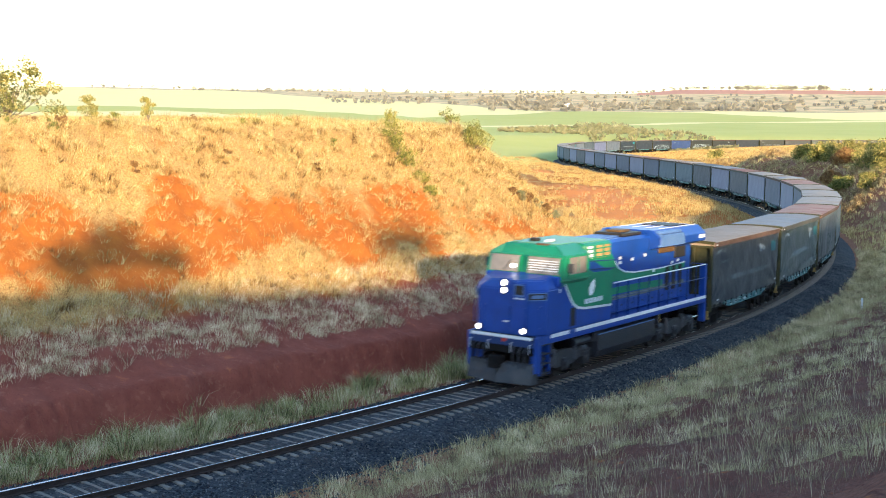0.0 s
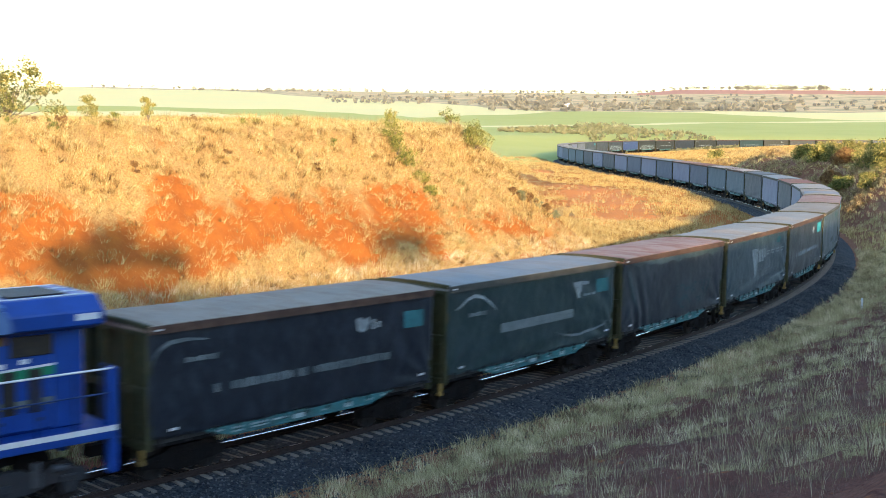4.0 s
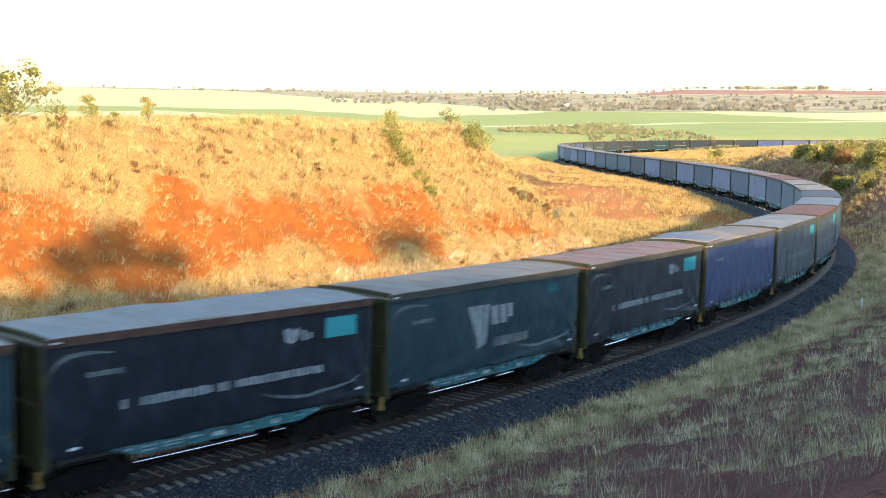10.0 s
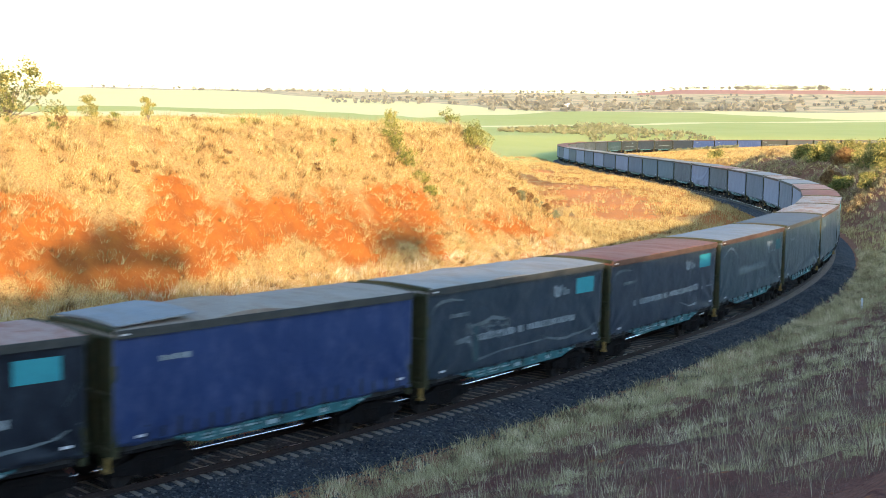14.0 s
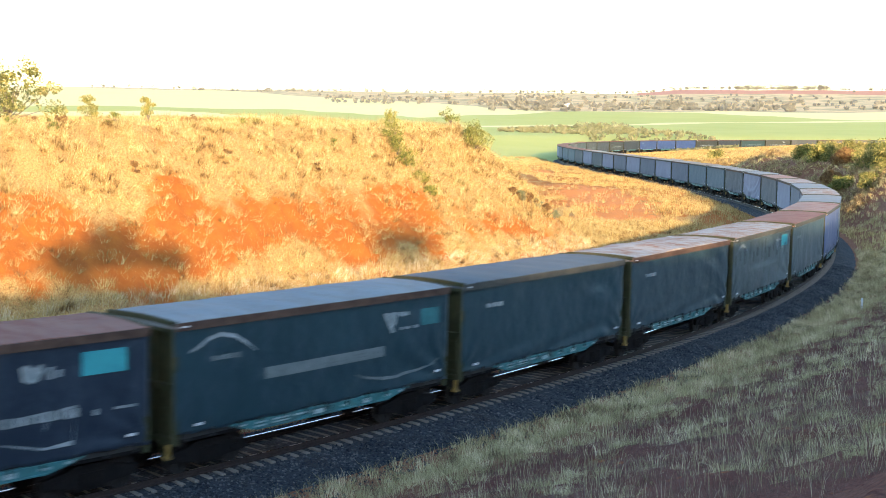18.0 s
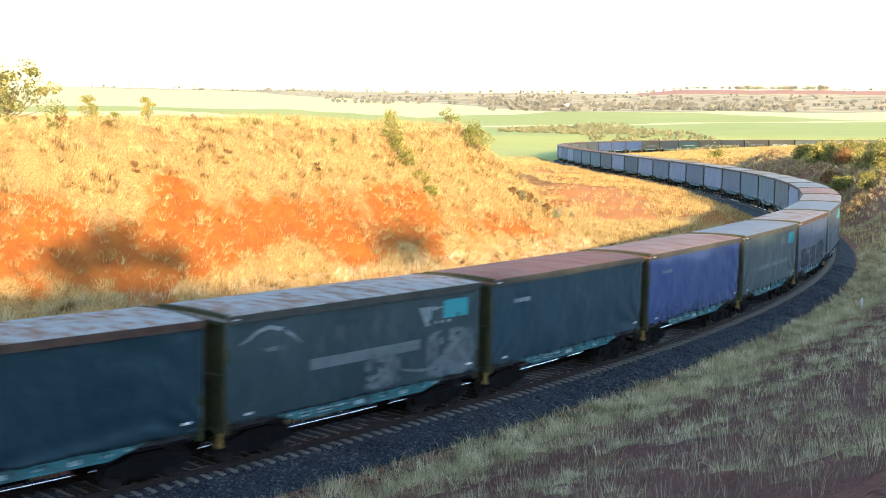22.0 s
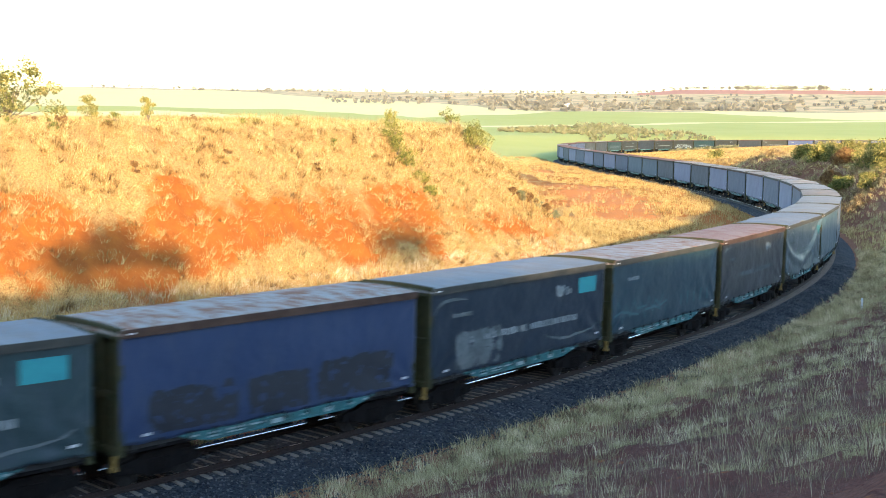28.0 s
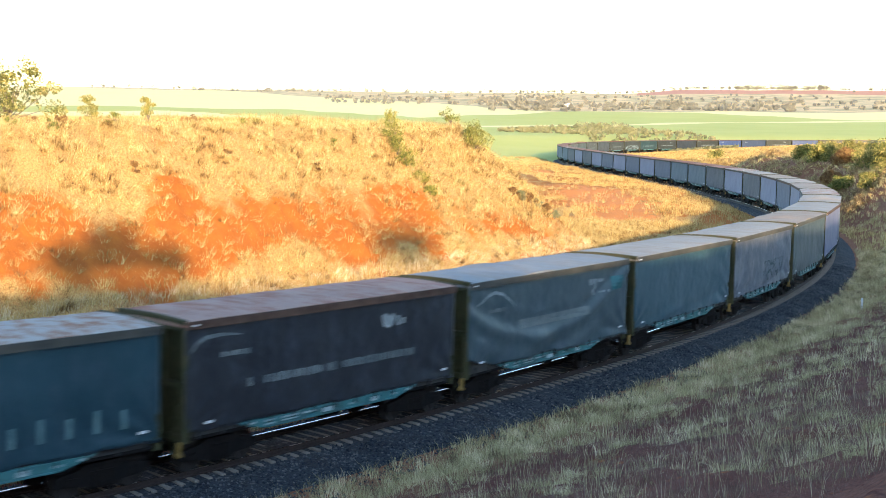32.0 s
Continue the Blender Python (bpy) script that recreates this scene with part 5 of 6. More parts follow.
def locomotive_cab(top):
    shell = [(-1.49, 1.9), (-1.49, 3.66), (-1.70, 3.86), (-1.66, 4.76), (-1.10, 5.12), (1.10, 5.12), (1.66, 4.76), (1.70, 3.86), (1.49, 3.66), (1.49, 1.9)]
    bm = drawn(bmesh.new(), shell, 3.9, 6.05)
    for v in bm.verts:
        if v.co.x > 5.8 and v.co.z > 4.9:
            v.co.x -= 0.55
        elif v.co.x > 5.8 and v.co.z > 4.4:
            v.co.x -= 0.20
    bmesh.ops.bevel(bm, geom=list(bm.edges), offset=0.04, segments=2, affect="EDGES")
    cab = part("cab", bm, M_GREEN, top, "green driver's cab")
    lean = lambda z: 0.14 - max(0.0, z - 3.75) * 0.22
    for y0, y1, piece in ((-1.52, -0.22, "windscreen"), (0.16, 1.54, "windscreen")):
        bm = boxes((5.9, 5.96, y0, y1, 4.06, 4.70), bevel=0.015)
        for v in bm.verts:
            v.co.x += lean(v.co.z)
        pane = part(piece, bm, M_PALE_GLASS, cab, "windscreen pane with a lowered blind" if y0 > 0 else "windscreen pane with a pale reflection in its colour")
        for row in ((5.9, 5.975, y0 - 0.05, y1 + 0.05, 4.70, 4.74), (5.9, 5.975, y0 - 0.05, y1 + 0.05, 4.02, 4.06),
                    (5.9, 5.975, y0 - 0.05, y0, 4.10, 4.66), (5.9, 5.975, y1, y1 + 0.05, 4.10, 4.66)):
            bm = boxes(row)
            for v in bm.verts:
                v.co.x += lean(v.co.z) + 0.006
            part("frame", bm, M_GREEN, pane)
        part("wiper", bar((6.07, (y0 + y1) / 2, 4.10), (5.98, (y0 + y1) / 2 + 0.3, 4.5), r=0.012, n=6), M_GRILLE, pane)
        if y0 > 0:
            for i in range(5):
                z = 4.18 + 0.09 * i
                part("blind_slat", boxes((5.955 + lean(z), 5.972 + lean(z), y0 + 0.06, y1 - 0.06, z, z + 0.035)), M_BAR, pane)
        else:
            # glowing plate added for a bright reflection-like spot in this pane
            part("cab_lamp", boxes((5.955 + lean(4.3), 5.98 + lean(4.3), y1 - 0.35, y1 - 0.12, 4.2, 4.36), bevel=0.01), M_LAMP, pane, "small glowing plate for a bright spot in the windscreen")
    part("blue_apron", boxes((5.8, 6.12, -1.62, 1.62, 3.62, 4.03), bevel=0.04), M_BLUE, cab)
    part("roof_sheet", boxes((3.95, 5.3, -1.0, 1.0, 5.12, 5.15), bevel=0.01), M_CAB_ROOF, cab, "pale green roof sheet with sunlight in its colour")
    part("air_horn", bar((4.35, 0.3, 5.2), (4.95, 0.3, 5.2), r=0.06), M_BAR, cab)
    part("antenna_box", boxes((4.4, 4.75, -0.55, -0.25, 5.14, 5.26), bevel=0.02), M_GRILLE, cab)
    part("roof_lamp", boxes((5.32, 5.5, 0.2, 0.75, 5.05, 5.16), bevel=0.03), M_RUST, cab)
    for s in (-1, 1):
        ys = lambda a, b: (min(s * a, s * b), max(s * a, s * b))
        side = part("side_window", boxes((4.25, 5.5, *ys(1.6, 1.722), 4.05, 4.70), bevel=0.02), M_PALE_GLASS, cab, "grey side window")
        for row in ((4.18, 5.57, *ys(1.6, 1.728), 3.98, 4.05), (4.18, 5.57, *ys(1.58, 1.72), 4.70, 4.76), (4.18, 4.25, *ys(1.6, 1.728), 4.05, 4.70), (5.50, 5.57, *ys(1.6, 1.728), 4.05, 4.70),
                    (4.84, 4.89, *ys(1.6, 1.728), 4.05, 4.70)):
            part("window_frame", boxes(row), M_GREEN, side)
        part("mirror", boxes((5.62, 5.68, *ys(1.74, 1.95), 4.15, 4.5), bevel=0.01), M_GLASS, cab, "small glass wing mirror")
        # green flank with a pale curved border, behind the nose
        outline = [(5.75, 4.0), (5.5, 3.72), (5.15, 3.22), (4.85, 2.88), (4.45, 2.68), (3.9, 2.60), (1.75, 2.50), (1.75, 3.9)]
        flank = part("green_flank", prism(bmesh.new(), outline, *ys(1.50, 1.515)), M_GREEN, top, "green side panel with a pale border")
        part("blue_flank", boxes((1.75, 6.6, *ys(1.2, 1.496), 1.9, 3.62), bevel=0.02), M_BLUE, top)
        part("pale_border", line_on(outline[:7], 0.045, *ys(1.514, 1.522)), M_BAR, flank)
        part("leaf_emblem", prism(bmesh.new(), [(3.62, 3.10), (3.66, 3.32), (3.50, 3.55), (3.20, 3.68), (3.16, 3.40), (3.30, 3.15), (3.48, 3.04)], *ys(1.516, 1.522)), M_WHITE, flank, "white leaf-shaped emblem")
        for i in range(7):
            part("letter_bar", boxes((2.55 + 0.21 * i, 2.71 + 0.21 * i, *ys(1.516, 1.522), 2.76, 2.95)), M_BAR, flank)
        # flat dark plate stands for the shade inside a step recess
        part("step_recess", boxes((4.62, 4.98, *ys(1.495, 1.512), 2.02, 2.72)), M_GRILLE, top, "dark plate for the shade of a step recess")
        for x0, x1, z0, z1 in ((5.75, 6.35, 3.40, 3.54), (6.1, 6.3, 3.02, 3.12), (6.1, 6.32, 2.3, 2.42)):
            part("stencil_bar", boxes((x0, x1, *ys(1.497, 1.504), z0, z1)), M_BAR, top)


def locomotive_hood(top):
    hood = part("equipment_hood", boxes((1.75, 3.95, -1.46, 1.46, 3.3, 5.10), bevel=0.1), M_GREEN, top, "green hood behind the cab")
    part("hood_roof", boxes((1.8, 3.9, -1.2, 1.2, 5.10, 5.13), bevel=0.01), M_CAB_ROOF, hood, "pale green roof sheet with sunlight in its colour")
    engine = part("engine_hood", boxes((-6.2, 1.8, -0.98, 0.98, 1.88, 5.02), bevel=0.12), M_BLUE, top)
    for y in (-1.47, 1.47):
        for x, mat in ((2.18, M_LOUVRE), (2.82, M_LOUVRE), (3.55, M_BAR)):
            lv = part("louvre", boxes((x - 0.2, x + 0.2, y - 0.03, y + 0.03, 4.48, 4.98), bevel=0.01), mat, hood, "ventilation louvre in a sunlit tone")
            for i in range(3):
                part("slat", boxes((x - 0.22, x + 0.22, y - 0.05, y + 0.05, 4.50 + 0.17 * i, 4.55 + 0.17 * i)), M_GREEN, lv)
    for s in (-1, 1):
        ys = lambda a, b: (min(s * a, s * b), max(s * a, s * b))
        # blue slanted field on the green hood, with a pale edge
        wedge = [(3.92, 4.12), (3.3, 3.98), (2.75, 3.62), (2.3, 3.40), (1.78, 3.34), (1.78, 3.95), (2.5, 4.08), (3.2, 4.36), (3.92, 4.36)]
        part("blue_wedge", prism(bmesh.new(), wedge, *ys(1.46, 1.474)), M_BLUE, hood)
        part("wedge_line", line_on([(3.0, 3.80), (2.6, 3.52), (2.2, 3.38), (1.8, 3.33)], 0.03, *ys(1.472, 1.482)), M_BAR, hood)
        for z in (4.30, 3.98):
            part("hood_rail", bar((3.9, s * 1.52, z + 0.12), (1.6, s * 1.52, z), r=0.02, n=6), M_DEEP_BLUE, hood)
        # green and pale bands along the engine hood
        crest = [(1.8, 4.85), (1.25, 4.75), (0.9, 4.45), (0.6, 4.10), (0.3, 3.82), (-0.3, 3.60), (-1.2, 3.50), (-3.8, 3.46), (-6.15, 3.54)]
        foot = [(1.8, 3.30), (1.25, 3.29), (0.9, 3.28), (0.6, 3.27), (0.3, 3.26), (-0.3, 3.24), (-1.2, 3.22), (-3.8, 3.19), (-6.15, 3.30)]
        part("green_band", band(crest, foot, *ys(0.98, 0.992)), M_GREEN, engine, "green band rising towards the cab")
        part("band_line", line_on(crest[3:], 0.028, *ys(0.990, 0.998)), M_BAR, engine)
        part("green_band", band([(1.8, 3.02), (-1.5, 3.0), (-3.9, 2.94)], [(1.8, 2.74), (-1.5, 2.72), (-3.9, 2.66)], *ys(0.98, 0.992)), M_GREEN, engine)
        part("grey_band", band([(1.8, 2.66), (-1.5, 2.66), (-6.1, 2.74)], [(1.8, 2.50), (-1.5, 2.48), (-6.1, 2.56)], *ys(0.98, 0.990)), M_BAND, engine, "greyish band")
        for i in range(8):
            x = 1.2 - i * 0.95
            door = part("hood_door", boxes((x - 0.42, x + 0.42, *ys(0.985, 1.0), 1.98, 2.44), bevel=0.01), M_BLUE, engine)
            part("latch", boxes((x - 0.36, x - 0.28, *ys(1.0, 1.02), 2.18, 2.26)), M_TANK, door)
        for x, z in ((0.05, 3.95), (0.05, 4.15), (-1.05, 4.02), (-2.2, 4.1), (-3.1, 3.34), (-4.9, 3.56), (-5.5, 3.62)):
            part("white_mark", boxes((x, x + 0.22, *ys(0.995, 1.003), z, z + 0.12)), M_WHITE, engine)
        for x in (-4.35, -5.0, -5.65):
            part("open_grille", boxes((x - 0.17, x + 0.17, *ys(0.97, 1.01), 2.40, 3.46), bevel=0.01), M_GRILLE, engine, "dark open grille")
        part("brown_screen", boxes((-4.95, -3.4, *ys(0.96, 1.03), 4.12, 4.46), bevel=0.02), M_RUST, engine, "heat-browned radiator screen")
        part("radiator_grille", boxes((-6.1, -5.05, *ys(0.96, 1.03), 3.80, 4.30), bevel=0.02), M_GRILLE, engine, "dark radiator grille")
        part("rust_streak", boxes((1.2, 1.7, *ys(0.985, 0.996), 4.3, 4.62)), M_RUST, engine)
        rail_ob = part("handrail", bar((-7.4, s * 1.46, 3.34), (1.5, s * 1.46, 3.34), r=0.028), M_WHITE, top, "white handrail")
        for x in (-7.35, -6.4, -5.45, -4.5, -3.55, -2.6, -1.65, -0.7, 0.25, 1.2):
            part("rail_post", bar((x, s * 1.46, 1.88), (x, s * 1.46, 3.34), r=0.028, n=6), M_DEEP_BLUE, rail_ob)
        part("lower_rail", bar((-7.4, s * 1.46, 2.72), (1.5, s * 1.46, 2.72), r=0.022), M_DEEP_BLUE, rail_ob)
        part("end_post", boxes((-7.55, -7.32, *ys(1.20, 1.50), 0.65, 3.36), bevel=0.03), M_BLUE, top, "blue end steps and post")
        part("end_rail", bar((-7.5, s * 1.46, 3.34), (-7.5, s * 0.7, 3.34), (-7.5, s * 0.7, 1.9), r=0.025, n=6), M_DEEP_BLUE, top)
    shell = [(-1.5, 4.50), (-1.52, 4.86), (-1.12, 5.20), (1.12, 5.20), (1.52, 4.86), (1.5, 4.50), (0.96, 4.32), (-0.96, 4.32)]
    bm = drawn(bmesh.new(), shell, -7.2, -2.5)
    bmesh.ops.bevel(bm, geom=list(bm.edges), offset=0.03, segments=1, affect="EDGES")
    wing = part("radiator_wing", bm, M_BLUE, top, "overhanging blue radiator housing")
    for s in (-1, 1):
        ys = lambda a, b: (min(s * a, s * b), max(s * a, s * b))
        part("number_bar", boxes((-7.05, -6.45, *ys(1.50, 1.53), 4.64, 4.80)), M_BAR, wing)
        part("intake_box", prism(bmesh.new(), [(-2.48, 4.50), (-2.62, 5.02), (-4.7, 5.02), (-4.85, 4.72), (-4.85, 4.50)], *ys(1.4, 1.56)), M_INTAKE, wing, "pale blue-grey intake box")
        part("wing_slope", boxes((-4.75, -2.6, *ys(1.15, 1.45), 5.0, 5.16), bevel=0.05), M_INTAKE, wing)
    for y in (-0.98, -0.32, 0.32, 0.98):
        part("roof_seam", boxes((-7.1, -3.4, y - 0.025, y + 0.025, 5.20, 5.225)), M_BAR, wing)
    part("radiator_fan", boxes((-6.6, -5.1, -0.75, 0.75, 5.20, 5.24), bevel=0.01), M_GRILLE, wing)
    part("rear_hood_end", boxes((-6.95, -6.15, -0.9, 0.9, 1.88, 4.34), bevel=0.04), M_BLUE, top)
    stack = part("exhaust", boxes((-2.3, -0.6, -0.7, 0.7, 5.02, 5.16), bevel=0.03), M_GRILLE, engine, "dark exhaust housing")
    part("stack_lip", boxes((-1.9, -1.0, -0.35, 0.35, 5.16, 5.26), bevel=0.02), M_RUST, stack)
    part("roof_walk", boxes((-0.5, 1.7, -0.5, 0.5, 5.02, 5.07)), M_INTAKE, engine)


def locomotive():
    top = tagged(new("locomotive"), "blue and green diesel locomotive with lit headlights", "locomotive")
    # x runs from -7.55 at the back to 7.5 at the front; rail level is z = 0
    deck = part("deck", boxes((-7.5, 7.2, -1.5, 1.5, 1.55, 1.88), bevel=0.02), M_BLUE, top)
    for s in (-1, 1):
        for x0, x1 in ((-7.5, 4.55), (5.05, 6.45)):
            part("deck_stripe", boxes((x0, x1, min(s * 1.502, s * 1.512), max(s * 1.502, s * 1.512), 1.75, 1.89)), M_WHITE, deck, "white edge stripe")
    locomotive_front(top)
    locomotive_cab(top)
    locomotive_hood(top)
    part("rear_coupler", boxes((-8.0, -7.4, -0.14, 0.14, 0.75, 1.05)), M_GREASE, top)
    # tank and trucks
    tank = part("fuel_tank", drawn(bmesh.new(), [(-1.35, 0.45), (-1.5, 0.75), (-1.5, 1.42), (1.5, 1.42), (1.5, 0.75), (1.35, 0.45)], -2.2, 2.75), M_TANK, top, "dark blue-grey fuel tank")
    for s in (-1, 1):
        part("tank_edge", boxes((-2.2, 2.75, min(s * 1.502, s * 1.515), max(s * 1.502, s * 1.515), 1.38, 1.42)), M_INTAKE, tank)
        part("air_reservoir", rod(bmesh.new(), (2.95, s * 1.2, 1.25), (4.3, s * 1.2, 1.25), 0.16, 12), M_TANK, top)
        for x in (-2.6, 2.95, 6.2):
            part("bracket", boxes((x - 0.05, x + 0.05, min(s * 1.25, s * 1.46), max(s * 1.25, s * 1.46), 1.15, 1.56)), M_TRUCK, top)
    for c in (-4.75, 4.9):
        truck = None
        for y in (-1.12, 1.12):
            bm = prism(bmesh.new(), [(c - 2.1, 0.55), (c - 2.1, 0.85), (c - 1.3, 1.05), (c - 0.9, 0.88), (c - 0.4, 1.08), (c + 0.4, 1.08), (c + 0.9, 0.88), (c + 1.3, 1.05),
                                     (c + 2.1, 0.85), (c + 2.1, 0.55), (c + 1.2, 0.62), (c + 0.6, 0.45), (c - 0.6, 0.45), (c - 1.2, 0.62)], y - 0.1, y + 0.1)
            side = part("truck_frame", bm, M_TRUCK, top, "dusty grey three-axle truck frame")
            truck = truck or side
            for x in (-1.6, 0, 1.6):
                bm = box(bmesh.new(), c + x - 0.2, c + x + 0.2, y - 0.16, y + 0.18, 0.3, 0.78, 0.03)
                rod(bm, (c + x, y, 0.52), (c + x, y * 1.24, 0.52), 0.14, 10)
                part("axle_box", bm, M_TRUCK, side)
            for x in (-0.8, 0.8):
                part("spring", rod(bmesh.new(), (c + x, y * 1.06, 0.6), (c + x, y * 1.06, 1.2), 0.12, 10), M_AXLE, side)
                part("brake_cylinder", rod(bmesh.new(), (c + x * 1.9, y * 1.14, 0.98), (c + x * 1.9 + 0.36, y * 1.14, 0.98), 0.09, 10), M_AXLE, side)
            part("sand_pipe", bar((c + 2.05, y * 1.1, 1.3), (c + 2.15, y * 1.05, 0.7), (c + 2.2, y * 0.8, 0.2), r=0.025, n=6), M_AXLE, side)
        for x in (-1.6, 0, 1.6):
            for y in (-0.836, 0.836):
                part("wheel", LOCO_WHEEL, None, truck).matrix_basis = Matrix.Translation((c + x, y, 0.535)) @ Matrix.Rotation(0 if y > 0 else math.pi, 4, "Z")
    return top


LOCO_WHEEL = wheel_mesh(0.53)
LOCO = locomotive()
# the body is 0.5 m longer than its parts were drawn
for ob in LOCO.children_recursive:
    if ob.name.startswith("wheel"):
        ob.location.x = (ob.location.x + 7.6) * 1.034 - 7.6
    else:
        for v in ob.data.vertices:
            v.co.x = (v.co.x + 7.6) * 1.034 - 7.6
TRAIN.insert(0, (LOCO, -8.0, 4.8))
# ---- plants ----
def plant_material(name, colours, rough=0.85, each=0.85, clump=1.2, size=0.35):
    """Leaves or blades: each piece has its own tint, and so has each clump of that size."""
    m, t, b = nodes_of(name)
    g = t.nodes.new("ShaderNodeNewGeometry")
    cr = t.nodes.new("ShaderNodeValToRGB")
    cr.color_ramp.elements[0].color, cr.color_ramp.elements[1].color = (*colours[0], 1), (*colours[-1], 1)
    for i, c in enumerate(colours[1:-1]):
        cr.color_ramp.elements.new((i + 1) / (len(colours) - 1)).color = (*c, 1)
    patch = noise_node(t, size, 4, 0.6, g.outputs["Position"])
    v = math_node(t, "ADD", math_node(t, "MULTIPLY", g.outputs["Random Per Island"], each), math_node(t, "MULTIPLY_ADD", patch, clump, 0.5 - 0.5 * (each + clump)))
    link(t, v, cr.inputs["Fac"])
    link(t, cr.outputs["Color"], b.inputs["Base Color"])
    b.inputs["Roughness"].default_value = rough
    b.inputs["Specular IOR Level"].default_value = 0.15
    return m


M_GOLD = plant_material("golden_dry_grass", [(0.085, 0.045, 0.016), (0.28, 0.18, 0.06), (0.49, 0.35, 0.14), (0.74, 0.60, 0.32), (0.26, 0.215, 0.08)], each=0.5, clump=4.2, size=1.5)
M_FAR_GOLD = plant_material("golden_orange_dry_grass", [(0.10, 0.05, 0.018), (0.25, 0.15, 0.05), (0.40, 0.27, 0.10), (0.56, 0.43, 0.20), (0.24, 0.19, 0.07)], each=0.6, clump=2.0, size=0.5)
M_STRAW = plant_material("pale_straw_grass", [(0.18, 0.12, 0.07), (0.44, 0.35, 0.21), (0.68, 0.56, 0.37), (0.86, 0.74, 0.53)], each=0.7, clump=2.8, size=1.3)
M_GREENISH = plant_material("green_and_straw_grass", [(0.045, 0.04, 0.02), (0.16, 0.17, 0.06), (0.33, 0.33, 0.13), (0.52, 0.44, 0.25), (0.78, 0.66, 0.45)], each=0.8, clump=2.2, size=1.2)
M_DULL = plant_material("dull_brown_stubble", [(0.06, 0.036, 0.03), (0.14, 0.09, 0.07), (0.24, 0.165, 0.125), (0.40, 0.29, 0.21)], each=0.5, clump=2.2, size=1.0)
M_LEAF = plant_material("green_bush_leaves", [(0.05, 0.062, 0.018), (0.12, 0.135, 0.035), (0.22, 0.215, 0.06), (0.40, 0.33, 0.11)])
M_PALE_LEAF = plant_material("yellow_green_leaves", [(0.12, 0.12, 0.03), (0.24, 0.22, 0.06), (0.36, 0.30, 0.09), (0.5, 0.38, 0.12)])
M_TREE_LEAF = plant_material("olive_tree_leaves", [(0.06, 0.068, 0.022), (0.15, 0.155, 0.045), (0.28, 0.25, 0.08), (0.50, 0.38, 0.13)])
M_DRY_LEAF = plant_material("brown_dry_leaves", [(0.10, 0.05, 0.025), (0.2, 0.11, 0.045), (0.3, 0.18, 0.07)])
# greyed and paled: the haze of distance is put into the leaf colour
M_FAR_LEAF = plant_material("hazed_distant_foliage", [(0.15, 0.155, 0.145), (0.20, 0.20, 0.175), (0.27, 0.25, 0.20)])
M_SCRUB = plant_material("olive_field_scrub", [(0.13, 0.14, 0.075), (0.20, 0.20, 0.11), (0.29, 0.26, 0.15)])
M_BANK_SCRUB = plant_material("dark_grey_olive_scrub", [(0.14, 0.09, 0.045), (0.32, 0.22, 0.11), (0.56, 0.41, 0.20)])
M_VERGE = plant_material("grey_green_verge_grass", [(0.10, 0.065, 0.045), (0.27, 0.22, 0.12), (0.45, 0.395, 0.20), (0.62, 0.53, 0.30), (0.86, 0.72, 0.49)], each=0.6, clump=2.8, size=0.9)
M_TUFT = plant_material("pale_dry_tufts", [(0.22, 0.14, 0.05), (0.44, 0.31, 0.125), (0.62, 0.48, 0.24)])
M_BANK_GRASS = plant_material("grey_green_bank_grass", [(0.20, 0.15, 0.07), (0.38, 0.31, 0.14), (0.56, 0.46, 0.22), (0.74, 0.61, 0.34)])
M_SLOPE_LEAF = plant_material("olive_green_shrub_leaves", [(0.07, 0.075, 0.02), (0.16, 0.17, 0.04), (0.28, 0.27, 0.07), (0.48, 0.38, 0.14)])
M_BARK = surface("grey_brown_bark", (0.12, 0.085, 0.06), (0.2, 0.15, 0.11), 8, 0.9)
rng = np.random.default_rng(11)


def blades(x, y, count, high, spread, lean, width, bent=True, base_z=None):
    """Vertices and triangles of clumps of blades: count blades at each x, y."""
    n = len(x)
    z = ground_z(x, y) if base_z is None else base_z
    x, y, z = (np.repeat(a, count) for a in (x, y, z))
    high = np.repeat(high, count) * rng.uniform(0.55, 1.1, n * count)
    a = rng.uniform(0, 2 * np.pi, n * count)
    off = spread * np.sqrt(rng.uniform(0, 1, n * count))
    bx, by = x + off * np.cos(a), y + off * np.sin(a)
    tilt = lean * rng.uniform(0.2, 1.0, n * count)
    dx, dy = np.cos(a) * tilt, np.sin(a) * tilt
    f = rng.uniform(0, 2 * np.pi, n * count)
    w = np.repeat(np.broadcast_to(width, n), count) * rng.uniform(0.6, 1.3, n * count) / 2
    wx, wy = np.cos(f) * w, np.sin(f) * w
    zb = z - 0.06
    p = lambda k1, k2, ww: np.stack([bx + dx * high * k1 + wx * ww, by + dy * high * k1 + wy * ww, zb + high * k2], 1)
    i = np.arange(n * count)
    if bent:
        v = np.stack([p(0, 0, -1), p(0, 0, 1), p(0.32, 0.6, -0.8), p(0.32, 0.6, 0.8), p(1.0, 1.0 - 0.12 * lean, 0)], 1).reshape(-1, 3)
        b = i * 5
        t = np.concatenate([np.stack([b, b + 1, b + 2], 1), np.stack([b + 2, b + 1, b + 3], 1), np.stack([b + 2, b + 3, b + 4], 1)])
    else:
        v = np.stack([p(0, 0, -1), p(0, 0, 1), p(0.8, 1.0, 0)], 1).reshape(-1, 3)
        b = i * 3
        t = np.stack([b, b + 1, b + 2], 1)
    return v, t


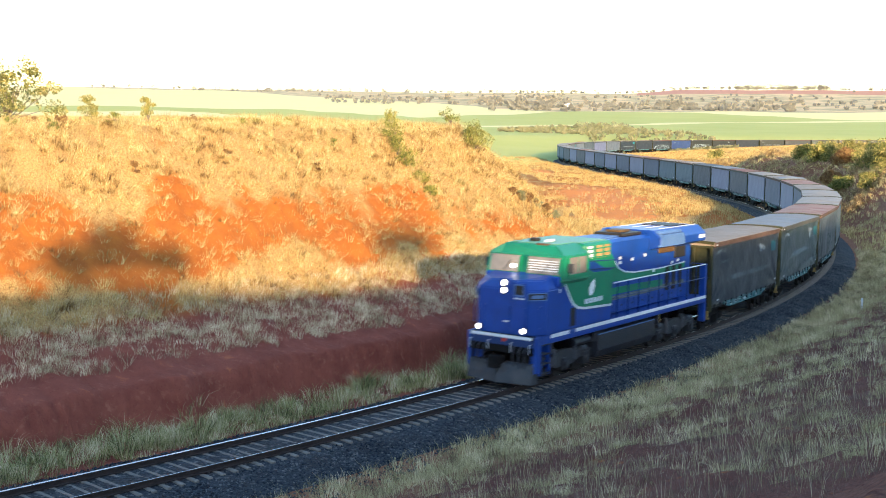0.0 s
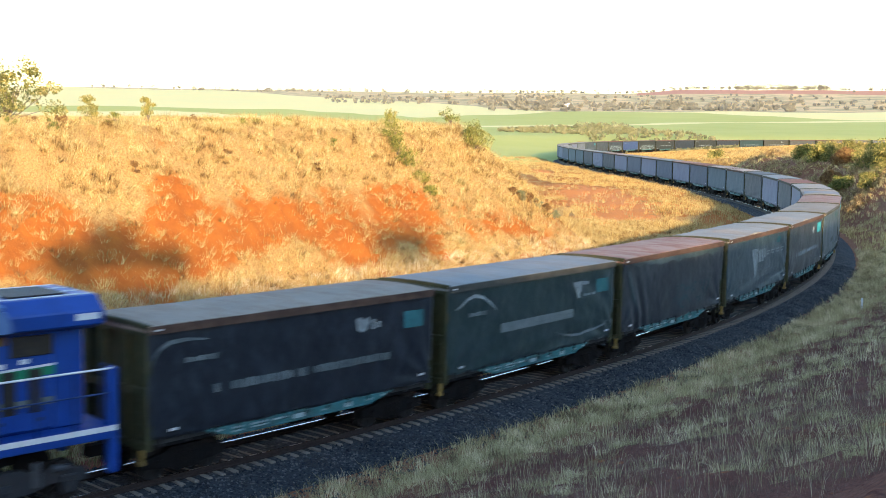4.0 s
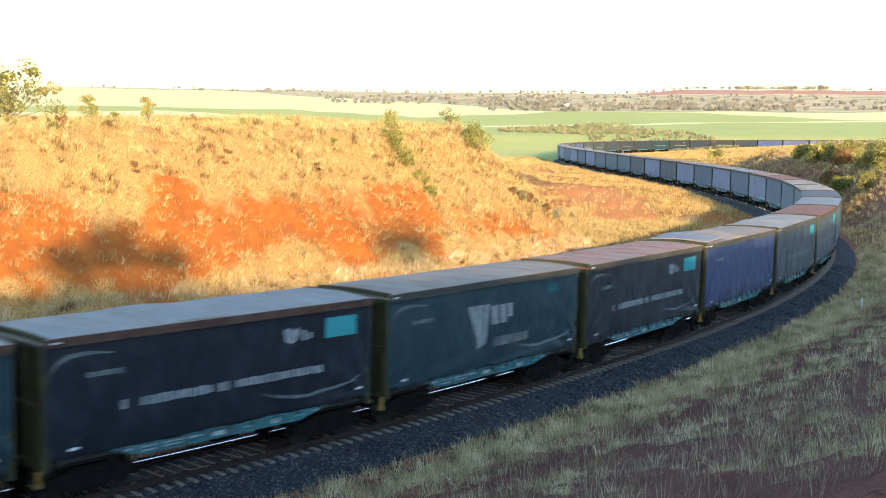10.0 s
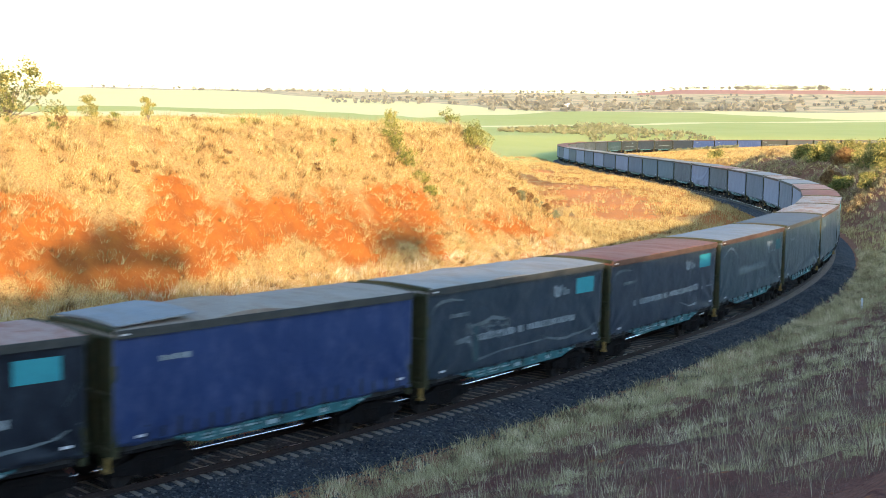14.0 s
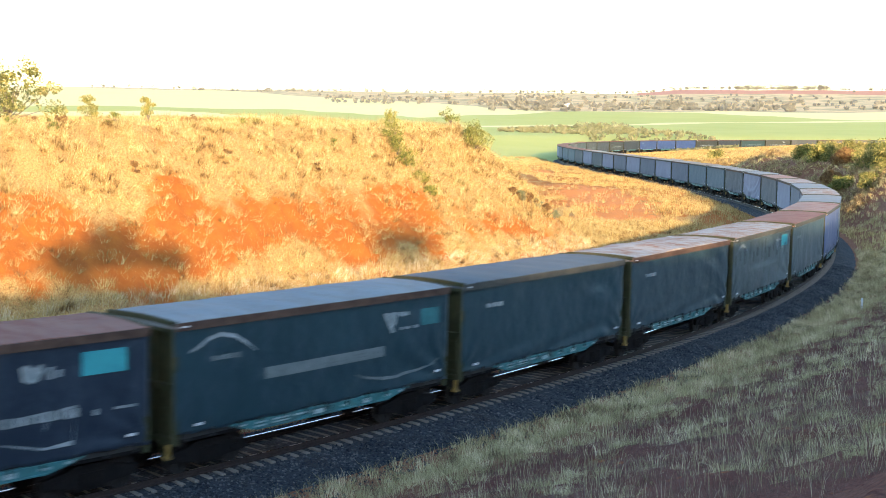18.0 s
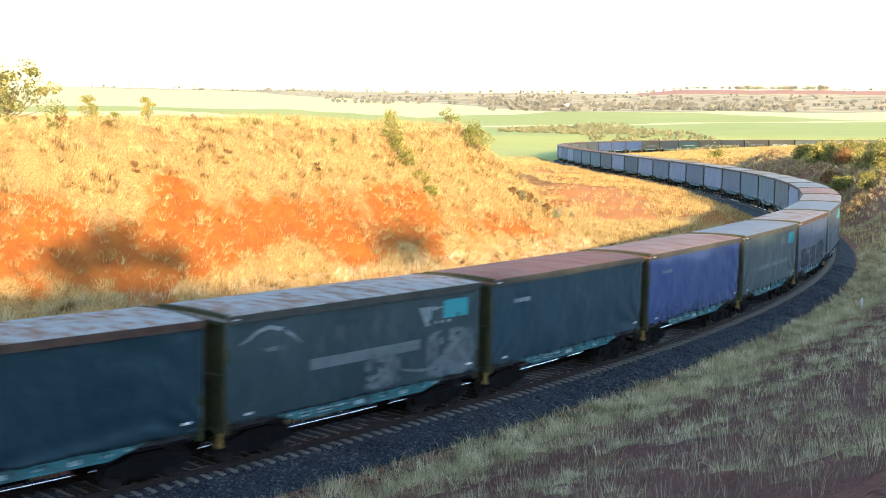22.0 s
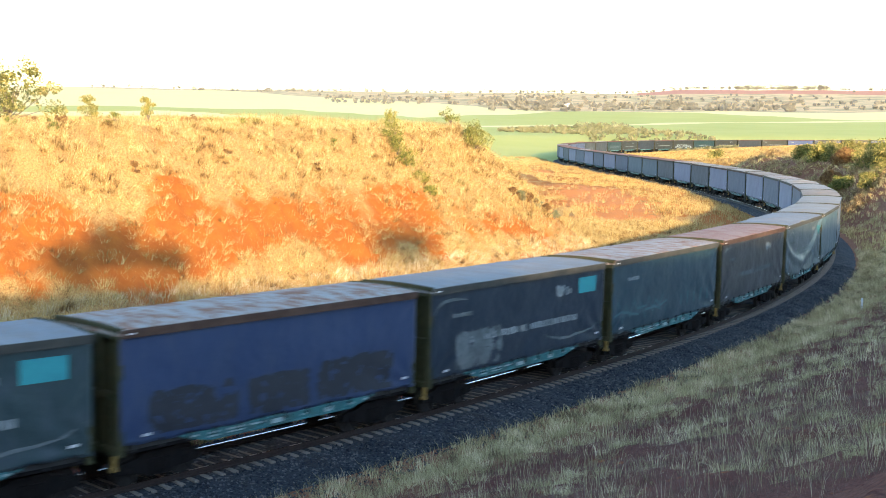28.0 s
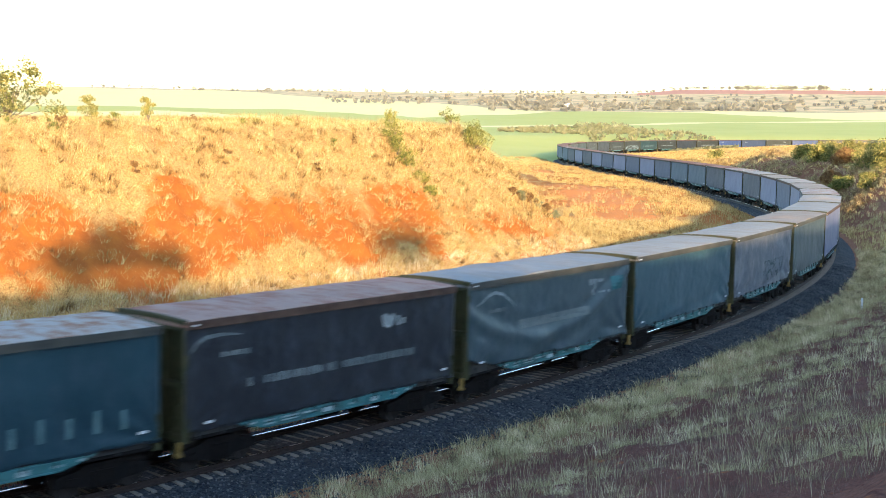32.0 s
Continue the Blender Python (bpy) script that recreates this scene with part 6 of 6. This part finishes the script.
def strip(s0, s1, q0, q1, per_m2, thin=None):
    """Random places in a strip along the line, q metres to its right; thin(x, y, q) gives the share that stays."""
    n = int((s1 - s0) * abs(q1 - q0) * per_m2)
    s, q = rng.uniform(s0, s1, n), rng.uniform(min(q0, q1), max(q0, q1), n)
    p = track(s, q)
    x, y = p[:, 0], p[:, 1]
    far = np.hypot(x, y) > 16.5
    x, y, q = x[far], y[far], q[far]
    n = len(x)
    if thin is not None:
        keep = rng.uniform(0, 1, n) < thin(x, y, q)
        x, y, q = x[keep], y[keep], q[keep]
    return x, y, q


def grass(name, label, material, pieces):
    vs, ts, n = [], [], 0
    for v, t in pieces:
        vs.append(v)
        ts.append(t + n)
        n += len(v)
    return tagged(new(name, big_mesh(name, np.concatenate(vs), np.concatenate(ts), material)), label, "grass", kind="stuff")


pieces = []
patchy = lambda x, y, q: cover(x, y, q) * (0.15 + 0.85 * (wobble(x, y, 1.1, 12) + 0.5 * wobble(x, y, 0.5, 3) > -0.08))
x, y, q = strip(-52, 62, -10.2, -30, 12, patchy)
pieces.append(blades(x, y, 26, rng.uniform(0.2, 0.62, len(x)), 0.2, 1.15, 0.017, False))
x, y, q = strip(-50, 40, -11.0, -24, 15, cover)
pieces.append(blades(x, y, 13, rng.uniform(0.15, 0.36, len(x)), 0.2, 2.0, 0.016, False))
grass("golden_grass", "dry golden grass on the sunlit red bank", M_GOLD, pieces)
# round tufts on the bare earth
pieces = []
x, y, q = strip(-45, 50, -10.8, -19, 2.6)
keep = wobble(x, y, 1.6, 9) > -0.3
x, y = x[keep], y[keep]
pieces.append(blades(x, y, 56, rng.uniform(0.12, 0.40, len(x)), 0.09, 1.6, 0.011, False))
x, y, q = strip(-45, 50, -10.8, -19, 2.0)
pieces.append(blades(x, y, 9, rng.uniform(0.12, 0.35, len(x)), 0.16, 1.2, 0.011, False))
grass("grass_tufts", "pale dry tufts on the red earth", M_TUFT, pieces)

x, y, q = strip(-48, 45, -7.3, -11.6, 26, lambda x, y, q: 0.25 + 0.75 * (wobble(x, y, 1.2, 14) > -0.35))
p1 = blades(x, y, 20, rng.uniform(0.15, 0.5, len(x)), 0.18, 1.0, 0.011, False)
grass("shaded_straw_grass", "pale straw grass on the shaded bench", M_STRAW, [p1])

x, y, q = strip(-48, 40, -2.7, -5.4, 11, lambda x, y, q: 0.35 + 0.65 * (wobble(x, y, 2.2, 3) > -0.25))
p1 = blades(x, y, 22, rng.uniform(0.28, 0.85, len(x)) * np.where(np.abs(q) > 3.3, 1, 0.6), 0.22, 1.1, 0.012)
x, y, q = strip(-46, 12, -3.1, -5.6, 2.0, lambda x, y, q: 0.3 + 0.7 * (wobble(x, y, 2.0, 5) > -0.1))
p2 = blades(x, y, 80, rng.uniform(0.5, 1.15, len(x)), 0.3, 1.2, 0.012)
grass("trackside_grass", "green and straw grass along the ditch", M_GREENISH, [p1, p2])

x, y, q = strip(-44, 60, 3.1, 7.4, 22, lambda x, y, q: np.clip(1.2 - np.abs(q - 4.2) / 2.2 + 0.5 * wobble(x, y, 1.5, 2) + 0.35 * wobble(x, y, 0.5, 5), 0, 1))
fine_width = lambda x, y: np.clip(np.hypot(x, y) * 0.00034, 0.006, 0.014)
p1 = blades(x, y, 18, rng.uniform(0.22, 0.6, len(x)), 0.2, 0.85, fine_width(x, y) * 0.75)
tufty = lambda x, y, q: 0.05 + 0.95 * (wobble(x, y, 1.7, 6) + 0.5 * wobble(x, y, 0.6, 2) > 0.26 + 0.02 * (q - 6))
x, y, q = strip(-56, 50, 5.8, 25.5, 5.0, tufty)
p2 = blades(x, y, 46, rng.uniform(0.14, 0.46, len(x)), 0.2, 1.1, fine_width(x, y) * 0.65)
x, y, q = strip(-56, 50, 3.4, 25.5, 3.2)
p3 = blades(x, y, 6, rng.uniform(0.35, 0.85, len(x)), 0.14, 0.6, fine_width(x, y) * 0.6)
grass("verge_grass", "green and straw grass beside the ballast", M_VERGE, [p1, p2, p3])
x, y, q = strip(-56, 50, 5.2, 25.5, 15.0, lambda x, y, q: 0.25 + 0.7 * (wobble(x, y, 1.3, 4) > 0.0))
p1 = blades(x, y, 16, rng.uniform(0.08, 0.34, len(x)), 0.24, 1.4, 0.009, False)
grass("bank_stubble", "dull brown stubble on the shaded bank", M_DULL, [p1])

def bare(x, y, q):
    s = nearest(x, y)[0]
    return (0.10 + 0.90 * (wobble(x, y, 7, 4) + 0.6 * wobble(x, y, 3, 8) > -0.15)) * (1 - 0.93 * (bare_earth(s, q, x, y) + rng.uniform(-0.25, 0.25, len(x)) > 0.36))


x, y, q = strip(45, 300, -3.6, -24, 2.2, bare)
p1 = blades(x, y, 13, rng.uniform(0.4, 0.85, len(x)), 0.28, 0.5, 0.045, False)
x, y, q = strip(188, 470, 3.8, 40, 1.2)
p2 = blades(x, y, 9, rng.uniform(0.4, 0.8, len(x)), 0.4, 0.5, 0.08, False)
x, y, q = strip(10, 130, -13, -62, 2.0, lambda x, y, q: (y > 70) * np.where(wobble(x, y, 6, 4) > -0.3, 1.0, 0.3) * (1 - 0.93 * (bare_earth(nearest(x, y)[0], q, x, y) + rng.uniform(-0.25, 0.25, len(x)) > 0.36)))
p4 = blades(x, y, 14, rng.uniform(0.4, 0.85, len(x)), 0.25, 0.55, 0.03, False)
n = 26000
x, y = rng.uniform(42, 150, n), rng.uniform(205, 455, n)
keep = (np.abs(nearest(x, y)[1]) > 4) & (y > 290)
p3 = blades(x[keep], y[keep], 7, rng.uniform(0.4, 0.8, keep.sum()), 0.5, 0.5, 0.09, False)
grass("far_golden_grass", "dry golden grass inside the bend", M_FAR_GOLD, [p1, p2, p3, p4])
x, y, q = strip(48, 185, 3.6, 70, 2.6, lambda x, y, q: 0.3 + 0.7 * (wobble(x, y, 5, 4) > -0.3))
p1 = blades(x, y, 13, rng.uniform(0.35, 0.8, len(x)), 0.28, 0.55, 0.04, False)
grass("right_bank_grass", "straw and green grass on the outer bank", M_BANK_GRASS, [p1])


def leaf_cloud(centres, radii, per, size, flat=0.8):
    """Leaf blades scattered in uneven clumps: vertices and triangles."""
    vs, ts, n = [], [], 0
    for c, r in zip(centres, radii):
        k2 = per
        d = rng.normal(0, 1, (k2, 3))
        d /= np.linalg.norm(d, axis=1)[:, None]
        rr = r * rng.uniform(0.25, 1.0, k2) ** 0.6
        p = np.asarray(c) + d * rr[:, None] * np.array([1, 1, flat])
        a, b = rng.normal(0, 1, (k2, 3)), rng.normal(0, 1, (k2, 3))
        a /= np.linalg.norm(a, axis=1)[:, None]
        b = np.cross(a, b)
        b /= np.linalg.norm(b, axis=1)[:, None]
        s = size * rng.uniform(0.6, 1.4, k2)[:, None]
        v = np.stack([p - a * s, p - b * s * 0.4, p + a * s, p + b * s * 0.4], 1).reshape(-1, 3)
        i = np.arange(k2) * 4 + n
        vs.append(v)
        ts.append(np.concatenate([np.stack([i, i + 1, i + 2], 1), np.stack([i, i + 2, i + 3], 1)]))
        n += k2 * 4
    return np.concatenate(vs), np.concatenate(ts)


def bush(name, label, category, x, y, high, wide, material, clumps=14, per=90, size=0.06, trunk=0.3, lean=(0.0, 0.0), group="", seed=1, sink=0.05, narrow=False, puff=(0.10, 0.20)):
    """A trunk with limbs and a crown of leaf clumps."""
    r2 = random.Random(seed)
    base = Vector((x, y, ground_at(x, y) - sink))
    top = tagged(new(name), label, category, group)
    top.location = base
    bm = bmesh.new()
    fork = Vector((lean[0] * 0.3, lean[1] * 0.3, high * trunk))
    rod(bm, (0, 0, -0.1), fork, 0.03 + high * 0.018, 7, 0.02 + high * 0.012)
    cs, rs = [], []
    for i in range(clumps):
        a = r2.uniform(0, 6.28)
        h = trunk + (1 - trunk) * r2.uniform(0.1, 1.0)
        reach = wide * 0.5 * r2.uniform(0.15, 0.85) * (1.15 - 0.55 * h if not narrow else 0.8)
        c = Vector((math.cos(a) * reach + lean[0] * h, math.sin(a) * reach + lean[1] * h, high * h * 0.92))
        cs.append(c)
        rs.append(wide * r2.uniform(*puff))
        if i % 2 == 0:
            rod(bm, fork * r2.uniform(0.5, 1.0), c, 0.012 + high * 0.006, 5, 0.006)
    part("trunk", bm, M_BARK, top)
    v, t = leaf_cloud(cs, rs, per, size)
    crown = new("crown", big_mesh("crown", v, t, material))
    crown.parent = top
    return top


def spot(px, d):
    """A place d metres ahead on the bearing px."""
    return (px - 784) / 2137.6 * d, d


bush("tree", "small tree with olive leaves on the bank's crest", "tree", *spot(14, 60), 3.5, 6.4, M_TREE_LEAF, 34, 170, 0.075, 0.2, (0.5, 0), seed=3, puff=(0.05, 0.11))
for i, (px, d, hh, ww) in enumerate([(690, 70, 1.5, 1.5), (694, 67.5, 1.5, 1.7), (702, 66.6, 1.2, 1.9), (718, 66.2, 1.0, 1.9), (742, 65.9, 0.8, 1.5), (760, 65.6, 0.6, 1.0)]):
    bush("shrub", "green shrub on the sunlit slope", "shrub", *spot(px, d), hh * 0.85, ww, M_SLOPE_LEAF, 16, 46, 0.06, 0.1, group="shrubs on the slope", seed=60 + i)
bush("shrub", "round green shrub near the bank's crest", "shrub", *spot(838, 74), 1.9, 2.6, M_SLOPE_LEAF, 30, 80, 0.06, 0.1, seed=6)
bush("shrub", "thin green shrub near the bank's crest", "shrub", *spot(795, 76), 1.5, 1.9, M_SLOPE_LEAF, 12, 50, 0.055, 0.35, seed=7)
bush("shrub", "small yellow-leaved shrub beyond the crest", "shrub", *spot(158, 66), 1.7, 1.9, M_PALE_LEAF, 14, 70, 0.06, 0.3, seed=8)
bush("shrub", "small yellow-leaved tree beyond the crest", "shrub", *spot(262, 66), 1.9, 1.3, M_PALE_LEAF, 12, 70, 0.06, 0.5, seed=9)
for i, (s, side, hh, ww, mat) in enumerate([(136, 12.5, 2.2, 3.6, M_LEAF), (130, 14, 2.7, 4.4, M_TREE_LEAF), (128, 12, 2.4, 4.0, M_LEAF), (124, 15, 3.0, 4.6, M_TREE_LEAF),
                                           (118, 12.5, 2.2, 4.0, M_DRY_LEAF), (115, 16, 3.6, 5.4, M_LEAF), (109, 13, 3.0, 5.0, M_TREE_LEAF), (104, 15, 3.6, 5.2, M_LEAF),
                                           (99, 12.5, 2.8, 4.4, M_TREE_LEAF), (112, 9.0, 1.5, 3.0, M_DRY_LEAF), (104, 8.5, 1.6, 3.2, M_LEAF), (96, 9.5, 1.8, 3.4, M_TREE_LEAF),
                                           (152, 13, 1.0, 3.0, M_BANK_SCRUB)]):
    p = track(float(s), side)
    bush("bush", "dense bush on the outer bank of the bend", "bush", float(p[0]), float(p[1]), hh, ww * 1.15, mat, 46, 110, 0.14, 0.05, group="bushes on the outer bank", seed=20 + i)
bush("bush", "low dark green bush in the dry grass", "bush", *spot(1266, 330), 3.4, 8.0, M_TREE_LEAF, 30, 60, 0.3, 0.05, seed=40)
for i, (px, d, hh) in enumerate([(908, 73.2, 0.5), (922, 73.4, 0.6), (938, 74.0, 0.65), (952, 74.3, 0.6), (966, 74.6, 0.7), (980, 74.8, 0.6)]):
    bush("weed", "grey-brown weed in the golden grass", "weed", *spot(px, d), hh, 0.9, (M_DRY_LEAF, M_SCRUB)[i % 2], 14, 60, 0.05, 0.05, group="weeds in the golden grass", seed=41 + i)
bush("bush", "green bush below the bank's end", "bush", *spot(885, 190), 2.2, 6.0, M_LEAF, 24, 50, 0.14, 0.05, seed=43)
for i, (px, d, hh) in enumerate([(135, 56, 0.55), (185, 55, 0.6), (280, 62, 0.5), (205, 53.5, 0.6), (330, 62, 0.7), (455, 63, 0.6), (60, 54, 0.5), (430, 60, 0.5),
                                  (560, 60, 0.4), (30, 60, 0.7), (350, 58, 0.4), (510, 64, 0.6),
                                  (110, 52, 0.5), (90, 50.5, 0.55), (240, 51, 0.5), (160, 58, 0.7), (345, 64, 0.8), (370, 64, 0.6), (305, 66, 0.6), (20, 52, 0.6), (400, 56, 0.4), (590, 63, 0.5)]):
    bush("weed", "small dark weed on the sunlit bank", "weed", *spot(px, d), hh, hh * 1.5, (M_DRY_LEAF, M_LEAF)[i % 2], 8, 40, 0.05, 0.05, group="weeds on the bank", seed=80 + i)
# trees on the ridge behind the camera, whose shade falls on the bank
for i, (px, py, hh, ww) in enumerate([(2.5, -16.0, 2.35, 2.8), (4.1, -16.0, 3.3, 2.8), (6.0, -16.3, 2.3, 3.4), (18.7, -17.6, 5.3, 5.6)]):
    bush("ridge_tree", "tree on the ridge whose shadow falls on the bank", "tree", px, py, hh, ww, M_LEAF, 26, 150, 0.12, (0.5, 0.45, 0.7, 0.86)[i], group="trees on the ridge", seed=50 + i)


def far_trees():
    """Scrub and tree belts on the rising land."""
    cs, rs = [], []

    def belt(px0, px1, y0, y1, n, size):
        for i in range(n):
            px = rng.uniform(px0, px1)
            u = (px - px0) / (px1 - px0)
            py = (y0[0] + (y0[1] - y0[0]) * u) + rng.uniform(0, 1) * ((y1[0] + (y1[1] - y1[0]) * u) - (y0[0] + (y0[1] - y0[0]) * u))
            d = skyline_r(px, py)
            a = math.atan2(px - 784, 2137.6)
            x, y = d * math.sin(a), d * math.cos(a)
            s = size * rng.uniform(0.5, 1.3)
            z = ground_at(x, y)
            cs.append((x, y, z + s * 0.75))
            rs.append(s)
    belt(330, 1568, (162, 168), (163, 170), 160, 6)
    belt(560, 1200, (170, 172), (182, 196), 200, 3.0)
    belt(1150, 1568, (172, 172), (196, 196), 120, 3.4)
    belt(860, 1400, (184, 186), (196, 199), 240, 2.6)
    belt(860, 1010, (166, 168), (194, 196), 70, 3.4)
    belt(1295, 1455, (164, 164), (167, 167), 90, 10)
    belt(1170, 1300, (164, 164), (167, 167), 12, 7)
    belt(60, 330, (153, 158), (154, 159), 14, 6)
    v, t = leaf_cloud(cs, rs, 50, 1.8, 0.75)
    tagged(new("distant_woods", big_mesh("distant_woods", v, t, M_FAR_LEAF)), "scrub and trees on the distant slopes, greyed by haze in their colour", "woods", kind="stuff")
    cs.clear()
    rs.clear()
    belt(880, 1060, (229, 224), (233, 240), 330, 0.9)
    belt(1040, 1300, (224, 243), (242, 249), 480, 1.0)
    belt(1020, 1110, (222, 222), (232, 236), 60, 1.7)
    v, t = leaf_cloud(cs, rs, 30, 0.55, 0.7)
    tagged(new("field_scrub", big_mesh("field_scrub", v, t, M_SCRUB)), "olive scrub belt between the green fields", "scrub", kind="stuff")


far_trees()


def bank_scrub():
    """Low tangled scrub on the mound outside the bend."""
    n = 620
    p = track(rng.uniform(90, 178, n), 6.4 + rng.exponential(4.5, n))
    x, y = p[:, 0], p[:, 1]
    z = ground_z(x, y)
    r = rng.uniform(0.3, 1.0, len(x))
    v, t = leaf_cloud(np.stack([x, y, z + r * 0.4], 1), r, 60, 0.13, 0.6)
    tagged(new("bank_scrub", big_mesh("bank_scrub", v, t, M_BANK_SCRUB)), "low grey-olive scrub on the outer mound", "scrub", kind="stuff")


bank_scrub()

# ---- small things ----
def marker_post():
    x, y = spot(1534, 68)
    top = tagged(new("marker_post"), "short white marker post in the grass", "post")
    top.location = (x, y, ground_at(x, y) - 0.1)
    bm = boxes((-0.05, 0.05, -0.05, 0.05, 0, 0.75), bevel=0.012)
    part("post", bm, M_WHITE, top)
    part("cap", boxes((-0.052, 0.052, -0.052, 0.052, 0.62, 0.70)), M_BAR, top)


marker_post()


def farm_shed():
    d = 1560.0
    x, y = spot(1003, d)
    top = tagged(new("farm_shed"), "tiny white farm shed at the field's edge", "shed")
    top.location = (x, y, ground_at(x, y) - 0.3)
    part("wall", boxes((-6, 6, -3, 3, 0, 3.5)), M_WHITE, top)
    part("roof", prism(bmesh.new(), [(-6.4, 3.5), (0, 5.6), (6.4, 3.5)], -3.4, 3.4), M_BAR, top)


farm_shed()
SLEEPER = sleeper_mesh()
track_frame = tagged(new("sleeper_row"), "concrete sleepers under the rails", "sleepers", kind="structure")
rest_v, rest_f = [], []
for i, s in enumerate(np.arange(-60, 470, 0.446)):
    p, th = track(s), float(np.interp(s, TS, TH))
    m = Matrix.Translation(p) @ Matrix.Rotation(th - math.pi / 2, 4, "Z")
    if -34 <= s <= 60:
        ob = new("sleeper", SLEEPER)
        ob.parent = track_frame
        ob.matrix_basis = m
    else:
        b = len(rest_v)
        rest_v += [m @ v.co for v in SLEEPER.vertices]
        rest_f += [tuple(b + k2 for k2 in f.vertices) for f in SLEEPER.polygons]
rest = tagged(new("far_sleepers", mesh_of("far_sleepers", rest_v, rest_f, M_SLEEPER)), kind="stuff")
rest.parent = track_frame


def loose_stones():
    """Broken stones on the ballast's shoulders."""
    n = 26000
    s, q = rng.uniform(-34, 45, n), np.where(rng.uniform(0, 1, n) < 0.75, rng.uniform(1.45, 4.0, n) - 0.5 * rng.uniform(0, 1, n) ** 3, rng.uniform(-2.9, -1.45, n))
    p = track(s, q)
    z = np.interp(np.abs(q), [0.9, 1.4, 1.7, 2.6, 3.0, 4.2], [-0.2, -0.25, -0.27, -0.52, -0.60, -0.73]) + np.interp(s, TS, TZ)
    c = np.stack([p[:, 0], p[:, 1], z], 1)
    r = rng.uniform(0.025, 0.06, (n, 6, 1))
    axes = np.array([[1, 0, 0], [-1, 0, 0], [0, 1, 0], [0, -1, 0], [0, 0, 0.8], [0, 0, -0.8]]) + rng.uniform(-0.35, 0.35, (n, 6, 3))
    v = (c[:, None] + axes * r).reshape(-1, 3)
    f = np.array([[0, 2, 4], [2, 1, 4], [1, 3, 4], [3, 0, 4], [2, 0, 5], [1, 2, 5], [3, 1, 5], [0, 3, 5]])
    t = (np.arange(n)[:, None, None] * 6 + f).reshape(-1, 3)
    m = plant_material("loose_grey_stone", [(0.010, 0.013, 0.019), (0.022, 0.027, 0.036), (0.042, 0.049, 0.06), (0.12, 0.125, 0.13)], 0.8)
    tagged(new("ballast_stones", big_mesh("ballast_stones", v, t, m)), "loose grey ballast stones beside the sleepers", "stones", kind="stuff")


loose_stones()


def rolling(wheel, radius, rows):
    """Turn a wheel by the way that its vehicle has run; rows: seconds and metres."""
    at = wheel.matrix_basis.copy()
    side = -1.0 if at.to_3x3()[0][0] < 0 else 1.0
    walk(wheel, [(t, at @ Matrix.Rotation(side * way / radius, 4, "Y")) for t, way in rows])


def motions():
    times = [0.5 * i for i in range(65)]
    for thing, place, reach in TRAIN:
        walk(thing, [(t, on_track(head(t) + place, reach)) for t in times])
    run = [(i / 15, head(0.0) - head(i / 15)) for i in range(481)]
    for thing, place, reach in TRAIN[:23]:
        for ob in thing.children_recursive:
            if ob.name.startswith("wheel"):
                rolling(ob, 0.53 if thing is LOCO else 0.46, run)


motions()
